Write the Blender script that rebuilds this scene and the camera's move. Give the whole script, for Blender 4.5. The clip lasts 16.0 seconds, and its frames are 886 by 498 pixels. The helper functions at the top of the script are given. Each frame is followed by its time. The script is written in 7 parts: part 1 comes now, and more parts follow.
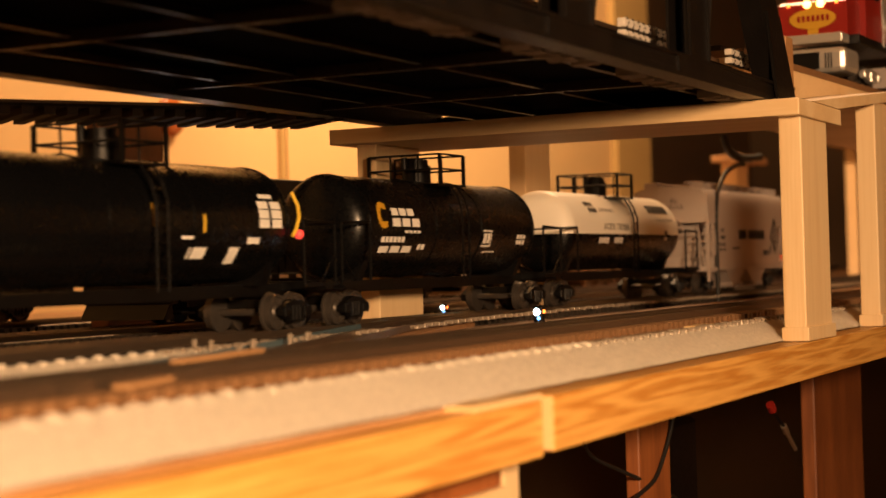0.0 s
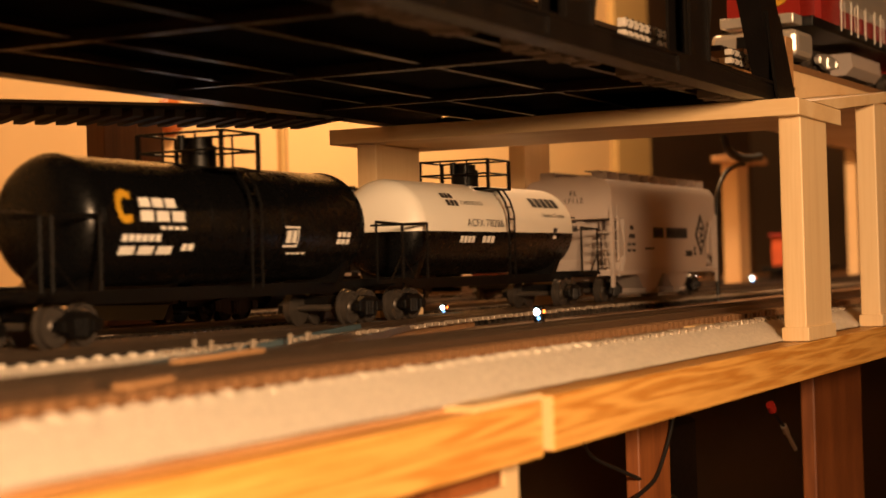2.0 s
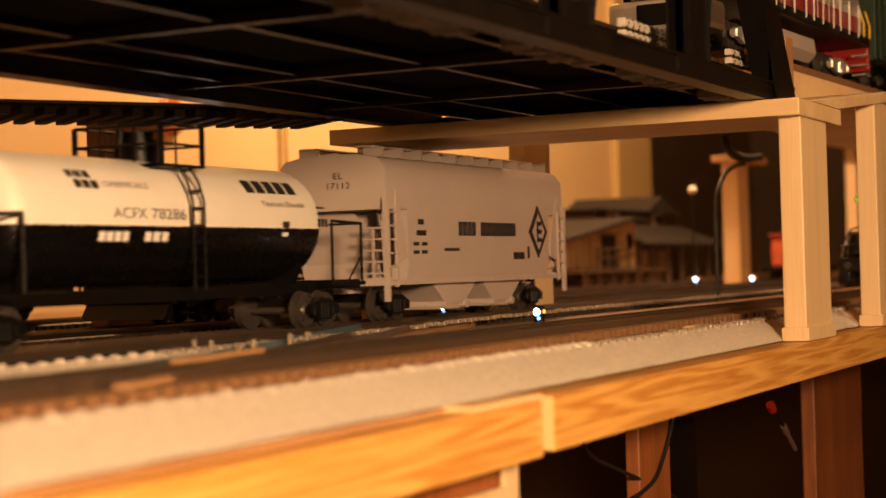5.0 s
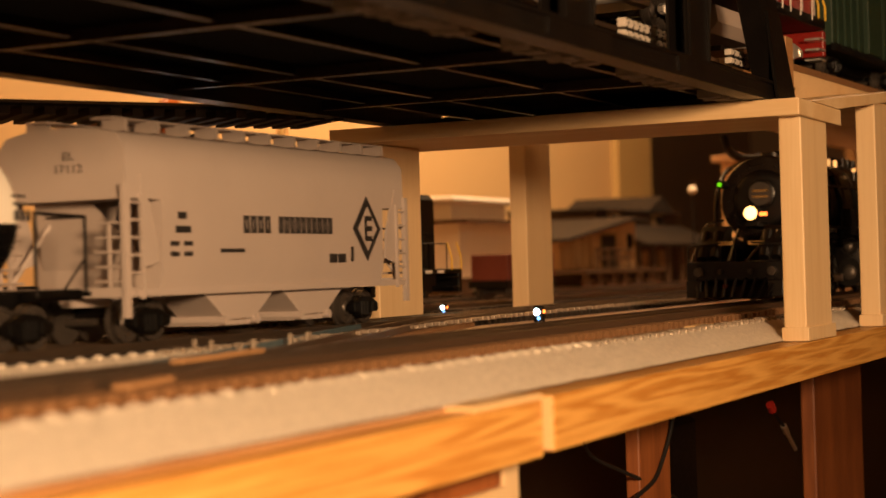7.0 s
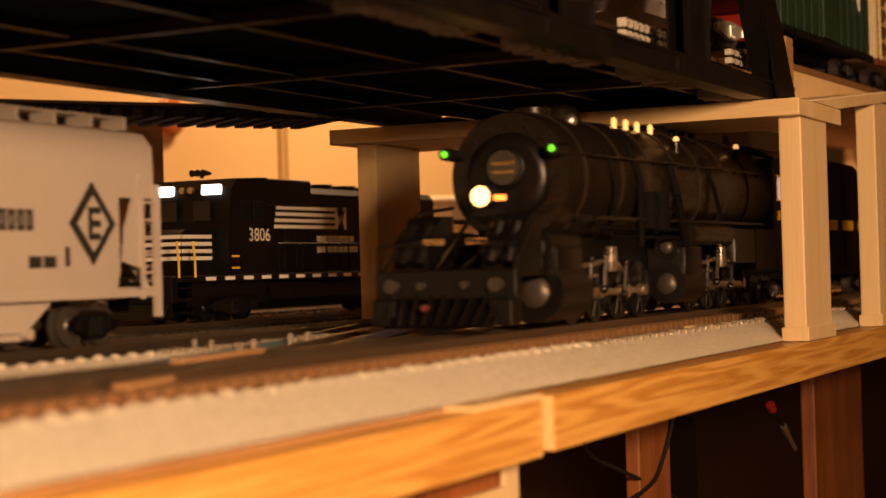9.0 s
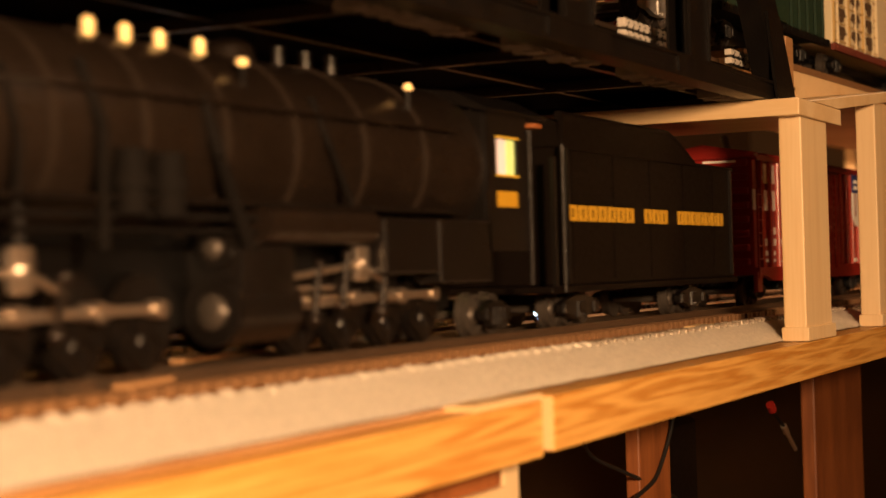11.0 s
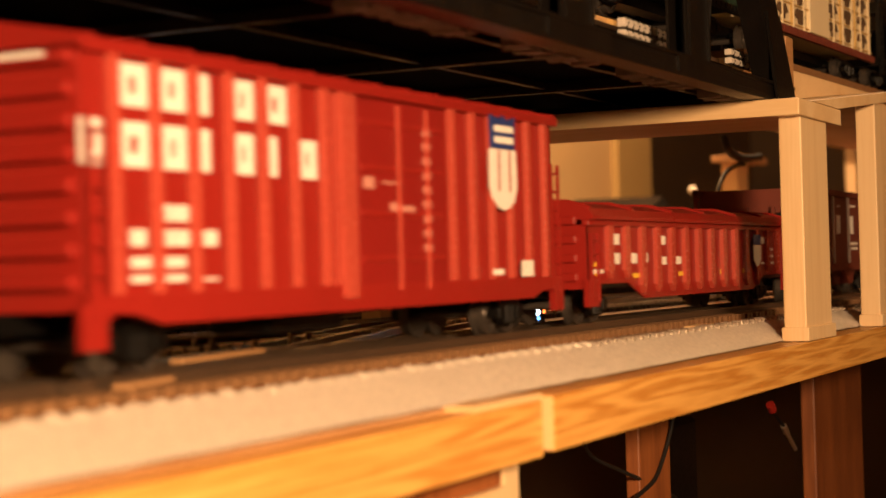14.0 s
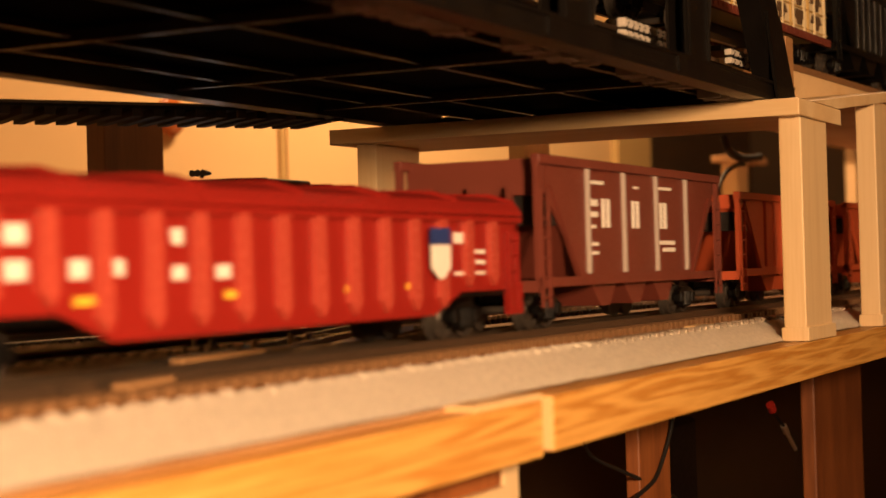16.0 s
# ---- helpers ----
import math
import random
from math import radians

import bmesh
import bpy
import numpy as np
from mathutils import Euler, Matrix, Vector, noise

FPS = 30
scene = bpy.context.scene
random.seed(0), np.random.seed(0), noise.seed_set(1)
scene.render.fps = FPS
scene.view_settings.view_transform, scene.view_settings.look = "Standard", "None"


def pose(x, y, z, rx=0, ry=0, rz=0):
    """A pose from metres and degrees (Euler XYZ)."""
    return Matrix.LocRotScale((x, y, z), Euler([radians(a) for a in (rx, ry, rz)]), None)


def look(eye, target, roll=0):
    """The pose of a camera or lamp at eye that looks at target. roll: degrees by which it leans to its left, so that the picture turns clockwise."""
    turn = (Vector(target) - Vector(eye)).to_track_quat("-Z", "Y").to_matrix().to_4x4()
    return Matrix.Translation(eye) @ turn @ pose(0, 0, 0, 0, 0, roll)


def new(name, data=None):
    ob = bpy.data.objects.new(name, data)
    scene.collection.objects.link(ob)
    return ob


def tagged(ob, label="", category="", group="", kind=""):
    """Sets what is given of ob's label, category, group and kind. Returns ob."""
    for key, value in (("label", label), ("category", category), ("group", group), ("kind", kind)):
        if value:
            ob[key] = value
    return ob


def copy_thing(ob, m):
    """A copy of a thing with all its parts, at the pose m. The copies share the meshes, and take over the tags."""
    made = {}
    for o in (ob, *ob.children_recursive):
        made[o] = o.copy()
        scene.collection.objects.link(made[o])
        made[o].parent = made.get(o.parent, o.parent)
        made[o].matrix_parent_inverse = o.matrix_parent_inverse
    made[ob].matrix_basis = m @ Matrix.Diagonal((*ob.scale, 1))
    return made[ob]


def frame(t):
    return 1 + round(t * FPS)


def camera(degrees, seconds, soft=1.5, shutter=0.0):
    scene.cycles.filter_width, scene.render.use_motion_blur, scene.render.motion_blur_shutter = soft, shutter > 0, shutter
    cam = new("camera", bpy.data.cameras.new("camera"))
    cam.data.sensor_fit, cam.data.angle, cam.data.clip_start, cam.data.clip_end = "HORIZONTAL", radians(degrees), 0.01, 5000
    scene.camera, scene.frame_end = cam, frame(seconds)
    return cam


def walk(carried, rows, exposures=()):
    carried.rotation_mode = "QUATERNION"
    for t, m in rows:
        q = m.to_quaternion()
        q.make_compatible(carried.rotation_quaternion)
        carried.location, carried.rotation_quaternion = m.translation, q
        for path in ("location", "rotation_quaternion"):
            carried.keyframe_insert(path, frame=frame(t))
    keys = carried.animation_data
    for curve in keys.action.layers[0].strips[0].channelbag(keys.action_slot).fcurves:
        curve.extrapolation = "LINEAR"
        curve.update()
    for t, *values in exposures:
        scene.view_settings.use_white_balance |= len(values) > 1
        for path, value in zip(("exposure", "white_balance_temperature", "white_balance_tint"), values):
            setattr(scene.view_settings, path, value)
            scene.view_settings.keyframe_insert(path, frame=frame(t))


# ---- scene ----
# A two-level O-scale model railway in a warm-lit room. x runs along the tracks, y into the layout,
# z = 0 is the top of the front edge board.
cam = camera(29.3, 16.0, soft=1.6, shutter=0.5)
EYE = Vector((0.0, 0.0, 0.0435))
TURN, UP = radians(26.2), radians(0.668)
AHEAD = Vector((math.cos(TURN) * math.cos(UP), math.sin(TURN) * math.cos(UP), math.sin(UP)))
VIEW = look(EYE, EYE + AHEAD, -1.6)
walk(cam, [(0.0, VIEW), (16.0, VIEW)], exposures=[(0.0, 0.0), (4.2, 0.0), (6.5, -0.2), (8.7, -0.3), (11.4, -0.02), (13.5, 0.02), (16.0, -0.10)])
cam.data.dof.use_dof = True
cam.data.dof.focus_distance = 0.95
cam.data.dof.aperture_fstop = 13.0

# ---- light ----
world = bpy.data.worlds.new("world")
scene.world = world
world.use_nodes = True
world.node_tree.nodes["Background"].inputs[0].default_value = (0.02, 0.015, 0.01, 1)
world.node_tree.nodes["Background"].inputs[1].default_value = 0.2


def area_lamp(name, eye, target, size, watts, colour):
    data = bpy.data.lights.new(name, "AREA")
    data.shape, data.size, data.energy, data.color = "DISK", size, watts, colour
    ob = new(name, data)
    ob.matrix_world = look(eye, target)
    return ob


WARM = (1.0, 0.595, 0.30)
# unseen low light added behind the viewer's left, with no fitting of its own
area_lamp("table_lamp_light", (-0.12, -0.40, 0.200), (0.5, 0.32, 0.04), 0.13, 21, WARM)
area_lamp("aisle_light", (0.9, -1.1, 1.30), (0.9, 0.3, 0.0), 0.30, 5, WARM)
area_lamp("back_light", (2.05, 0.62, 1.15), (2.3, 1.25, 0.1), 0.25, 34, WARM)

# ---- materials ----


def nodes_of(name):
    m = bpy.data.materials.new(name)
    m.use_nodes = True
    nt = m.node_tree
    return m, nt, nt.nodes["Principled BSDF"]


def paint(name, col, rough=0.45, metal=0.0, vary=0.18, scale=60.0, bump=0.05, glow=None, power=0.0, coat=0.0, spec=0.4):
    """A painted or plain surface with wear at two scales."""
    m, nt, b = nodes_of(name)
    tc = nt.nodes.new("ShaderNodeTexCoord")
    n1, n2 = nt.nodes.new("ShaderNodeTexNoise"), nt.nodes.new("ShaderNodeTexNoise")
    n1.inputs["Scale"].default_value, n2.inputs["Scale"].default_value = scale, scale * 14
    n1.inputs["Detail"].default_value = 4
    nt.links.new(tc.outputs["Object"], n1.inputs["Vector"])
    nt.links.new(tc.outputs["Object"], n2.inputs["Vector"])
    mx = nt.nodes.new("ShaderNodeMix")
    mx.data_type = "RGBA"
    lo = tuple(c * (1 - vary) for c in col)
    hi = tuple(min(1, c * (1 + vary)) for c in col)
    mx.inputs["A"].default_value, mx.inputs["B"].default_value = (*lo, 1), (*hi, 1)
    nt.links.new(n1.outputs["Fac"], mx.inputs["Factor"])
    nt.links.new(mx.outputs["Result"], b.inputs["Base Color"])
    mr = nt.nodes.new("ShaderNodeMapRange")
    mr.inputs["To Min"].default_value, mr.inputs["To Max"].default_value = max(0.05, rough - 0.1), min(1, rough + 0.12)
    nt.links.new(n2.outputs["Fac"], mr.inputs["Value"])
    nt.links.new(mr.outputs["Result"], b.inputs["Roughness"])
    b.inputs["Metallic"].default_value = metal
    b.inputs["Specular IOR Level"].default_value = spec
    if bump:
        bp = nt.nodes.new("ShaderNodeBump")
        bp.inputs["Strength"].default_value, bp.inputs["Distance"].default_value = bump, 0.0006
        nt.links.new(n2.outputs["Fac"], bp.inputs["Height"])
        nt.links.new(bp.outputs["Normal"], b.inputs["Normal"])
    if coat:
        b.inputs["Coat Weight"].default_value, b.inputs["Coat Roughness"].default_value = coat, 0.25
    if glow:
        b.inputs["Emission Color"].default_value, b.inputs["Emission Strength"].default_value = (*glow, 1), power
    return m


def wood(name, light, dark, along="X", scale=14.0, rough=0.5, bands=1.0, draw=0.09):
    """Sawn and varnished wood, its grain drawn out along one axis."""
    m, nt, b = nodes_of(name)
    tc, mp = nt.nodes.new("ShaderNodeTexCoord"), nt.nodes.new("ShaderNodeMapping")
    stretch = {"X": (draw, 1, 1), "Y": (1, draw, 1), "Z": (1, 1, draw)}[along]
    mp.inputs["Scale"].default_value = stretch
    nt.links.new(tc.outputs["Object"], mp.inputs["Vector"])
    warp = nt.nodes.new("ShaderNodeTexNoise")
    warp.inputs["Scale"].default_value, warp.inputs["Detail"].default_value = scale * 2.2, 2
    nt.links.new(mp.outputs["Vector"], warp.inputs["Vector"])
    wave = nt.nodes.new("ShaderNodeMath")
    wave.operation = "MULTIPLY"
    wave.inputs[1].default_value = 34.0 * bands
    nt.links.new(warp.outputs["Fac"], wave.inputs[0])
    sine = nt.nodes.new("ShaderNodeMath")
    sine.operation = "SINE"
    nt.links.new(wave.outputs[0], sine.inputs[0])
    fine = nt.nodes.new("ShaderNodeTexNoise")
    fine.inputs["Scale"].default_value, fine.inputs["Detail"].default_value = scale * 40, 3
    nt.links.new(mp.outputs["Vector"], fine.inputs["Vector"])
    add = nt.nodes.new("ShaderNodeMath")
    add.operation = "MULTIPLY_ADD"
    add.inputs[1].default_value = 0.28
    nt.links.new(sine.outputs[0], add.inputs[0])
    nt.links.new(fine.outputs["Fac"], add.inputs[2])
    ramp = nt.nodes.new("ShaderNodeValToRGB")
    ramp.color_ramp.elements[0].position, ramp.color_ramp.elements[1].position = 0.2, 0.85
    ramp.color_ramp.elements[0].color, ramp.color_ramp.elements[1].color = (*light, 1), (*dark, 1)
    nt.links.new(add.outputs[0], ramp.inputs["Fac"])
    nt.links.new(ramp.outputs["Color"], b.inputs["Base Color"])
    b.inputs["Roughness"].default_value = rough
    bp = nt.nodes.new("ShaderNodeBump")
    bp.inputs["Strength"].default_value, bp.inputs["Distance"].default_value = 0.15, 0.0004
    nt.links.new(fine.outputs["Fac"], bp.inputs["Height"])
    nt.links.new(bp.outputs["Normal"], b.inputs["Normal"])
    return m


M_PINE = wood("pine_edge", (0.74, 0.41, 0.11), (0.50, 0.215, 0.038), "X", 34, 0.38, 2.0, 0.035)
# post wood darkened: the shade under the upper deck is in the colour
M_POSTB = wood("stained_post", (0.17, 0.066, 0.020), (0.10, 0.036, 0.011), "Z", 16, 0.5, 0.4, 0.04)
M_POST = wood("pale_pine", (0.74, 0.55, 0.32), (0.66, 0.46, 0.24), "Z", 16, 0.5, 0.35, 0.04)
M_CAP = wood("pale_pine_cap", (0.74, 0.55, 0.32), (0.66, 0.46, 0.24), "Y", 16, 0.5, 0.35, 0.04)
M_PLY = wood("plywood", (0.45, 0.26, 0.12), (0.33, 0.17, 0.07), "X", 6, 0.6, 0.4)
M_LEG = wood("stained_leg", (0.32, 0.105, 0.030), (0.17, 0.050, 0.014), "Z", 8, 0.5, 0.4)
M_ENDGRAIN = paint("end_grain", (0.72, 0.5, 0.25), 0.6, vary=0.1, scale=200)
M_FOAM = paint("painted_foam", (0.80, 0.72, 0.61), 0.85, vary=0.24, scale=420, bump=1.0)
M_BED = paint("brown_subroadbed", (0.24, 0.125, 0.055), 0.38, vary=0.35, scale=25, bump=0.5, spec=0.45)
M_TIE = paint("dark_tie", (0.035, 0.028, 0.022), 0.7, vary=0.3, scale=120, bump=0.2, spec=0.2)
M_RAIL = paint("nickel_rail", (0.25, 0.19, 0.14), 0.34, 0.9, 0.12, 90)
M_BLACK = paint("black_paint", (0.0026, 0.0023, 0.0023), 0.42, vary=0.3, scale=40, spec=0.25)
M_GLOSS = paint("black_tank_paint", (0.0028, 0.0028, 0.0030), 0.27, vary=0.25, scale=30, bump=0, spec=0.28)
M_SOOT = paint("weathered_black", (0.0062, 0.0048, 0.0042), 0.34, 0.15, 0.4, 45, 0.2, spec=0.42)
M_GRAPH = paint("graphite_boiler", (0.0140, 0.0092, 0.0066), 0.29, 0.25, 0.4, 45, 0.12, spec=0.45)
# paler than the boiler: highlights along its side are coloured into the bands
M_BANDS = paint("rubbed_boiler_band", (0.034, 0.024, 0.018), 0.34, 0.4, 0.4, 60, 0.15)
M_MATT = paint("matt_black_casting", (0.005, 0.004, 0.0035), 0.78, vary=0.4, scale=60, bump=0.3, spec=0.08)
M_TENDER = paint("tender_black", (0.0042, 0.0022, 0.0013), 0.55, 0.0, 0.25, 30, 0.1, spec=0.10)
M_WHEEL = paint("wheel_steel", (0.085, 0.072, 0.062), 0.40, 0.6, 0.3, 150, 0.1)
M_STEEL = paint("bright_steel", (0.72, 0.62, 0.52), 0.34, 0.95, 0.15, 100)
M_BRASS = paint("polished_brass", (0.8, 0.55, 0.22), 0.25, 1.0, 0.1, 100)
M_COAL = paint("coal", (0.02, 0.018, 0.016), 0.4, 0.0, 0.5, 400, 1.0)
M_WHITE = paint("white_tank_paint", (0.80, 0.76, 0.68), 0.42, vary=0.06, scale=40, bump=0.02)
M_LET_W = paint("white_lettering", (0.78, 0.76, 0.72), 0.55, vary=0.08, scale=300)
M_LET_K = paint("black_lettering", (0.02, 0.018, 0.018), 0.55, vary=0.2, scale=300)
M_LET_Y = paint("yellow_lettering", (0.52, 0.29, 0.02), 0.5, vary=0.1, scale=300)
M_YEL = paint("safety_yellow", (0.75, 0.5, 0.05), 0.45, vary=0.1, scale=200)
M_GREY = paint("light_grey_paint", (0.42, 0.36, 0.33), 0.5, vary=0.07, scale=35, bump=0.04)
M_RED = paint("boxcar_red", (0.25, 0.014, 0.010), 0.36, vary=0.12, scale=30, bump=0.05)
# lighter than the body red: the ribs' highlights are put into this colour
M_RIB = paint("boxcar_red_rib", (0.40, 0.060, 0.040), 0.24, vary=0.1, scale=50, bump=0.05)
M_BROWN = paint("oxide_brown", (0.15, 0.034, 0.022), 0.5, vary=0.18, scale=40, bump=0.1)
M_ORANGE = paint("ore_red", (0.48, 0.085, 0.03), 0.5, vary=0.18, scale=45, bump=0.1)
M_STENCIL = paint("faded_stencil", (0.50, 0.22, 0.18), 0.55, vary=0.2, scale=300)
M_BLUE = paint("emblem_blue", (0.02, 0.04, 0.18), 0.5, vary=0.1, scale=200)
M_GREEN = paint("dark_green_paint", (0.013, 0.034, 0.020), 0.5, vary=0.15, scale=40)
M_CREAM = paint("cream_paint", (0.72, 0.62, 0.42), 0.5, vary=0.06, scale=40)
M_SILVER = paint("silver_paint", (0.62, 0.60, 0.57), 0.35, 0.7, 0.1, 80)
M_WALL = paint("cream_wall", (0.72, 0.50, 0.24), 0.8, vary=0.05, scale=3, bump=0.1)
M_TRIMWALL = paint("wall_trim", (0.52, 0.36, 0.14), 0.7, vary=0.06, scale=5)
M_DARKWALL = paint("brown_wall", (0.16, 0.095, 0.048), 0.8, vary=0.1, scale=4)
M_CEIL = paint("ceiling_white", (0.7, 0.65, 0.55), 0.9, vary=0.03, scale=3)
M_FLOOR = paint("dark_floor", (0.10, 0.06, 0.035), 0.7, vary=0.2, scale=5)
M_CABLE = paint("black_rubber", (0.012, 0.011, 0.01), 0.5, vary=0.2, scale=100)
M_BRIDGE = paint("bridge_black", (0.0062, 0.0049, 0.0042), 0.34, 0.0, 0.5, 55, 0.35, spec=0.22)
# blacker copy of the bridge paint: the shade beneath the floor is in it
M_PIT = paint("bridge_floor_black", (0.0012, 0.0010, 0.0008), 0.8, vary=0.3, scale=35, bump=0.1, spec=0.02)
# browner than the bridge black: glints on the floor steel are put into it
M_BRIDGE_EDGE = paint("bridge_worn_edge", (0.030, 0.017, 0.010), 0.30, 0.5, 0.55, 45, 0.3, spec=0.4)
M_GLASS = paint("dark_glass", (0.01, 0.01, 0.012), 0.08, vary=0.1, scale=20, bump=0)
M_PERF = paint("acoustic_white", (0.52, 0.47, 0.41), 0.8, vary=0.08, scale=60)
M_BTIE = paint("pale_bridge_tie", (0.24, 0.20, 0.17), 0.7, vary=0.4, scale=150, bump=0.3)
M_FTIE = paint("brown_plastic_tie", (0.20, 0.105, 0.048), 0.55, vary=0.25, scale=120, bump=0.2)
# blue-grey tint paints in the light reflected along one crossover rail
M_BLUER = paint("blue_grey_rail", (0.10, 0.17, 0.21), 0.35, 0.3, 0.2, 90)
# board colour darkened to hold the shade on the depot and its porch
M_BARN = paint("grey_brown_boards", (0.095, 0.055, 0.028), 0.75, vary=0.25, scale=40, bump=0.2)
M_LAMP = paint("headlight_glow", (1, 0.8, 0.5), 0.3, glow=(1.0, 0.50, 0.14), power=6)
M_LED = paint("white_led", (1, 1, 1), 0.3, glow=(0.66, 0.88, 1.0), power=12)
M_NUMB = paint("lit_number_board", (1, 1, 1), 0.3, glow=(1.0, 0.86, 0.8), power=5)
M_MARK = paint("green_marker", (0.1, 0.8, 0.1), 0.3, glow=(0.25, 1.0, 0.01), power=0.9)
M_AMBER = paint("amber_lamp", (1, 0.4, 0.05), 0.3, glow=(1.0, 0.17, 0.03), power=4)
M_BLUEL = paint("blue_lamp", (0.2, 0.4, 1), 0.3, glow=(0.15, 0.45, 1.0), power=3)
M_CABGLOW = paint("lit_cab_interior", (1, 0.7, 0.3), 0.5, glow=(0.95, 0.75, 0.16), power=0.22)
M_GOLD = paint("golden_lamp", (1, 0.7, 0.3), 0.3, glow=(1.0, 0.46, 0.14), power=1.3)
M_REDL = paint("red_lamp", (0.8, 0.05, 0.03), 0.4, glow=(1.0, 0.10, 0.07), power=0.6)
M_DOOR = paint("boxcar_red_door", (0.22, 0.011, 0.009), 0.42, vary=0.15, scale=40, bump=0.08)
M_PANE_P = paint("lit_pink_pane", (0.9, 0.8, 0.8), 0.2, glow=(1.0, 0.62, 0.60), power=0.30)
M_PANE_G = paint("lit_green_pane", (0.7, 0.9, 0.4), 0.2, glow=(0.50, 0.80, 0.18), power=0.32)
M_TIP = paint("worn_tie_tip", (0.34, 0.28, 0.22), 0.28, 0.3, 0.3, 200, 0.3, spec=0.6)
M_KNOB = paint("amber_glaze", (0.36, 0.095, 0.015), 0.25, vary=0.25, scale=40)

# ---- mesh helpers ----


def box(bm, x0, x1, y0, y1, z0, z1, bevel=0.0):
    r = bmesh.ops.create_cube(bm, size=1)
    bmesh.ops.scale(bm, vec=(abs(x1 - x0), abs(y1 - y0), abs(z1 - z0)), verts=r["verts"])
    bmesh.ops.translate(bm, vec=((x0 + x1) / 2, (y0 + y1) / 2, (z0 + z1) / 2), verts=r["verts"])
    if bevel:
        edges = list({e for v in r["verts"] for e in v.link_edges})
        bmesh.ops.bevel(bm, geom=edges, offset=bevel, segments=2, affect="EDGES", profile=0.5)


def rod(bm, a, b, r, seg=8, r2=None):
    a, b = Vector(a), Vector(b)
    d = b - a
    if d.length < 1e-7:
        return
    m = Matrix.Translation((a + b) / 2) @ d.to_track_quat("Z", "Y").to_matrix().to_4x4()
    bmesh.ops.create_cone(bm, cap_ends=True, segments=seg, radius1=r, radius2=r if r2 is None else r2, depth=d.length, matrix=m)


def pipe(bm, points, r, seg=6):
    for a, b in zip(points, points[1:]):
        rod(bm, a, b, r, seg)


def ball(bm, c, r, sub=2, squash=(1, 1, 1)):
    bmesh.ops.create_icosphere(bm, subdivisions=sub, radius=r, matrix=Matrix.Translation(c) @ Matrix.Diagonal((*squash, 1)))


def prism(bm, outline, axis, lo, hi):
    """An outline of (a, b) pairs drawn out along one axis."""
    put = {"x": lambda a, b, c: (c, a, b), "y": lambda a, b, c: (a, c, b), "z": lambda a, b, c: (a, b, c)}[axis]
    v0 = [bm.verts.new(put(a, b, lo)) for a, b in outline]
    v1 = [bm.verts.new(put(a, b, hi)) for a, b in outline]
    n = len(outline)
    bm.faces.new(v0)
    bm.faces.new(v1[::-1])
    for i in range(n):
        bm.faces.new((v0[i], v0[(i + 1) % n], v1[(i + 1) % n], v1[i]))


def lathe_x(bm, prof, seg=32, cy=0.0, cz=0.0):
    """A turned body about an axis along x; prof is (x, radius) pairs."""
    rings = []
    for x, r in prof:
        rings.append([bm.verts.new((x, cy + r * math.cos(2 * math.pi * k / seg), cz + r * math.sin(2 * math.pi * k / seg))) for k in range(seg)])
    for a, b in zip(rings, rings[1:]):
        for k in range(seg):
            bm.faces.new((a[k], a[(k + 1) % seg], b[(k + 1) % seg], b[k]))
    bm.faces.new(rings[0][::-1])
    bm.faces.new(rings[-1])


def mesh_of(name, bm, material, smooth=False):
    bmesh.ops.recalc_face_normals(bm, faces=bm.faces)
    me = bpy.data.meshes.new(name)
    bm.to_mesh(me)
    bm.free()
    me.materials.append(material)
    if smooth:
        for p in me.polygons:
            p.use_smooth = True
        me.set_sharp_from_angle(angle=radians(38))
    return me


def part(name, bm, material, parent=None, label="", smooth=False):
    ob = new(name, mesh_of(name, bm, material, smooth))
    if parent is not None:
        ob.parent = parent
    if label:
        ob["label"] = label
    return ob


def thing(name, label, category, group="", at=None):
    ob = new(name)
    ob.empty_display_size = 0.02
    if at is not None:
        ob.matrix_world = at
    return tagged(ob, label, category, group)


def bmb(*args, **kw):
    bm = bmesh.new()
    box(bm, *args, **kw)
    return bm


def bmr(*args, **kw):
    bm = bmesh.new()
    rod(bm, *args, **kw)
    return bm


def boxes(name, rows, material, parent, label="", bevel=0.0):
    """One part for each row of box limits."""
    for row in rows:
        part(name, bmb(*row, bevel=bevel), material, parent, label)


def letters(bm, x0, x1, z0, z1, y, count, gaps=(), deep=0.0005, fill=0.78, hollow=True, weight=0.38):
    """Plain hollow blocks, one a character, from x0 to x1 on a side that faces -y."""
    step = (x1 - x0) / count
    for k in range(count):
        if k in gaps:
            continue
        block(bm, x0 + k * step, x0 + k * step + step * fill, z0, z1, y, deep, 2 if hollow else None, weight)


def block(bm, a, b, z0, z1, y, deep=0.0005, kind=0, weight=0.38):
    """One character's block, hollow in the middle; kind None fills it."""
    if kind is None:
        box(bm, a, b, y - deep, y + deep, z0, z1)
        return
    t = min((b - a) * weight, 0.0046)
    u = min((z1 - z0) * weight * 0.8, 0.0040)
    box(bm, a, a + t, y - deep, y + deep, z0, z1)
    box(bm, b - t, b, y - deep, y + deep, z0, z1)
    box(bm, a + t, b - t, y - deep, y + deep, z0, z0 + u)
    box(bm, a + t, b - t, y - deep, y + deep, z1 - u, z1)


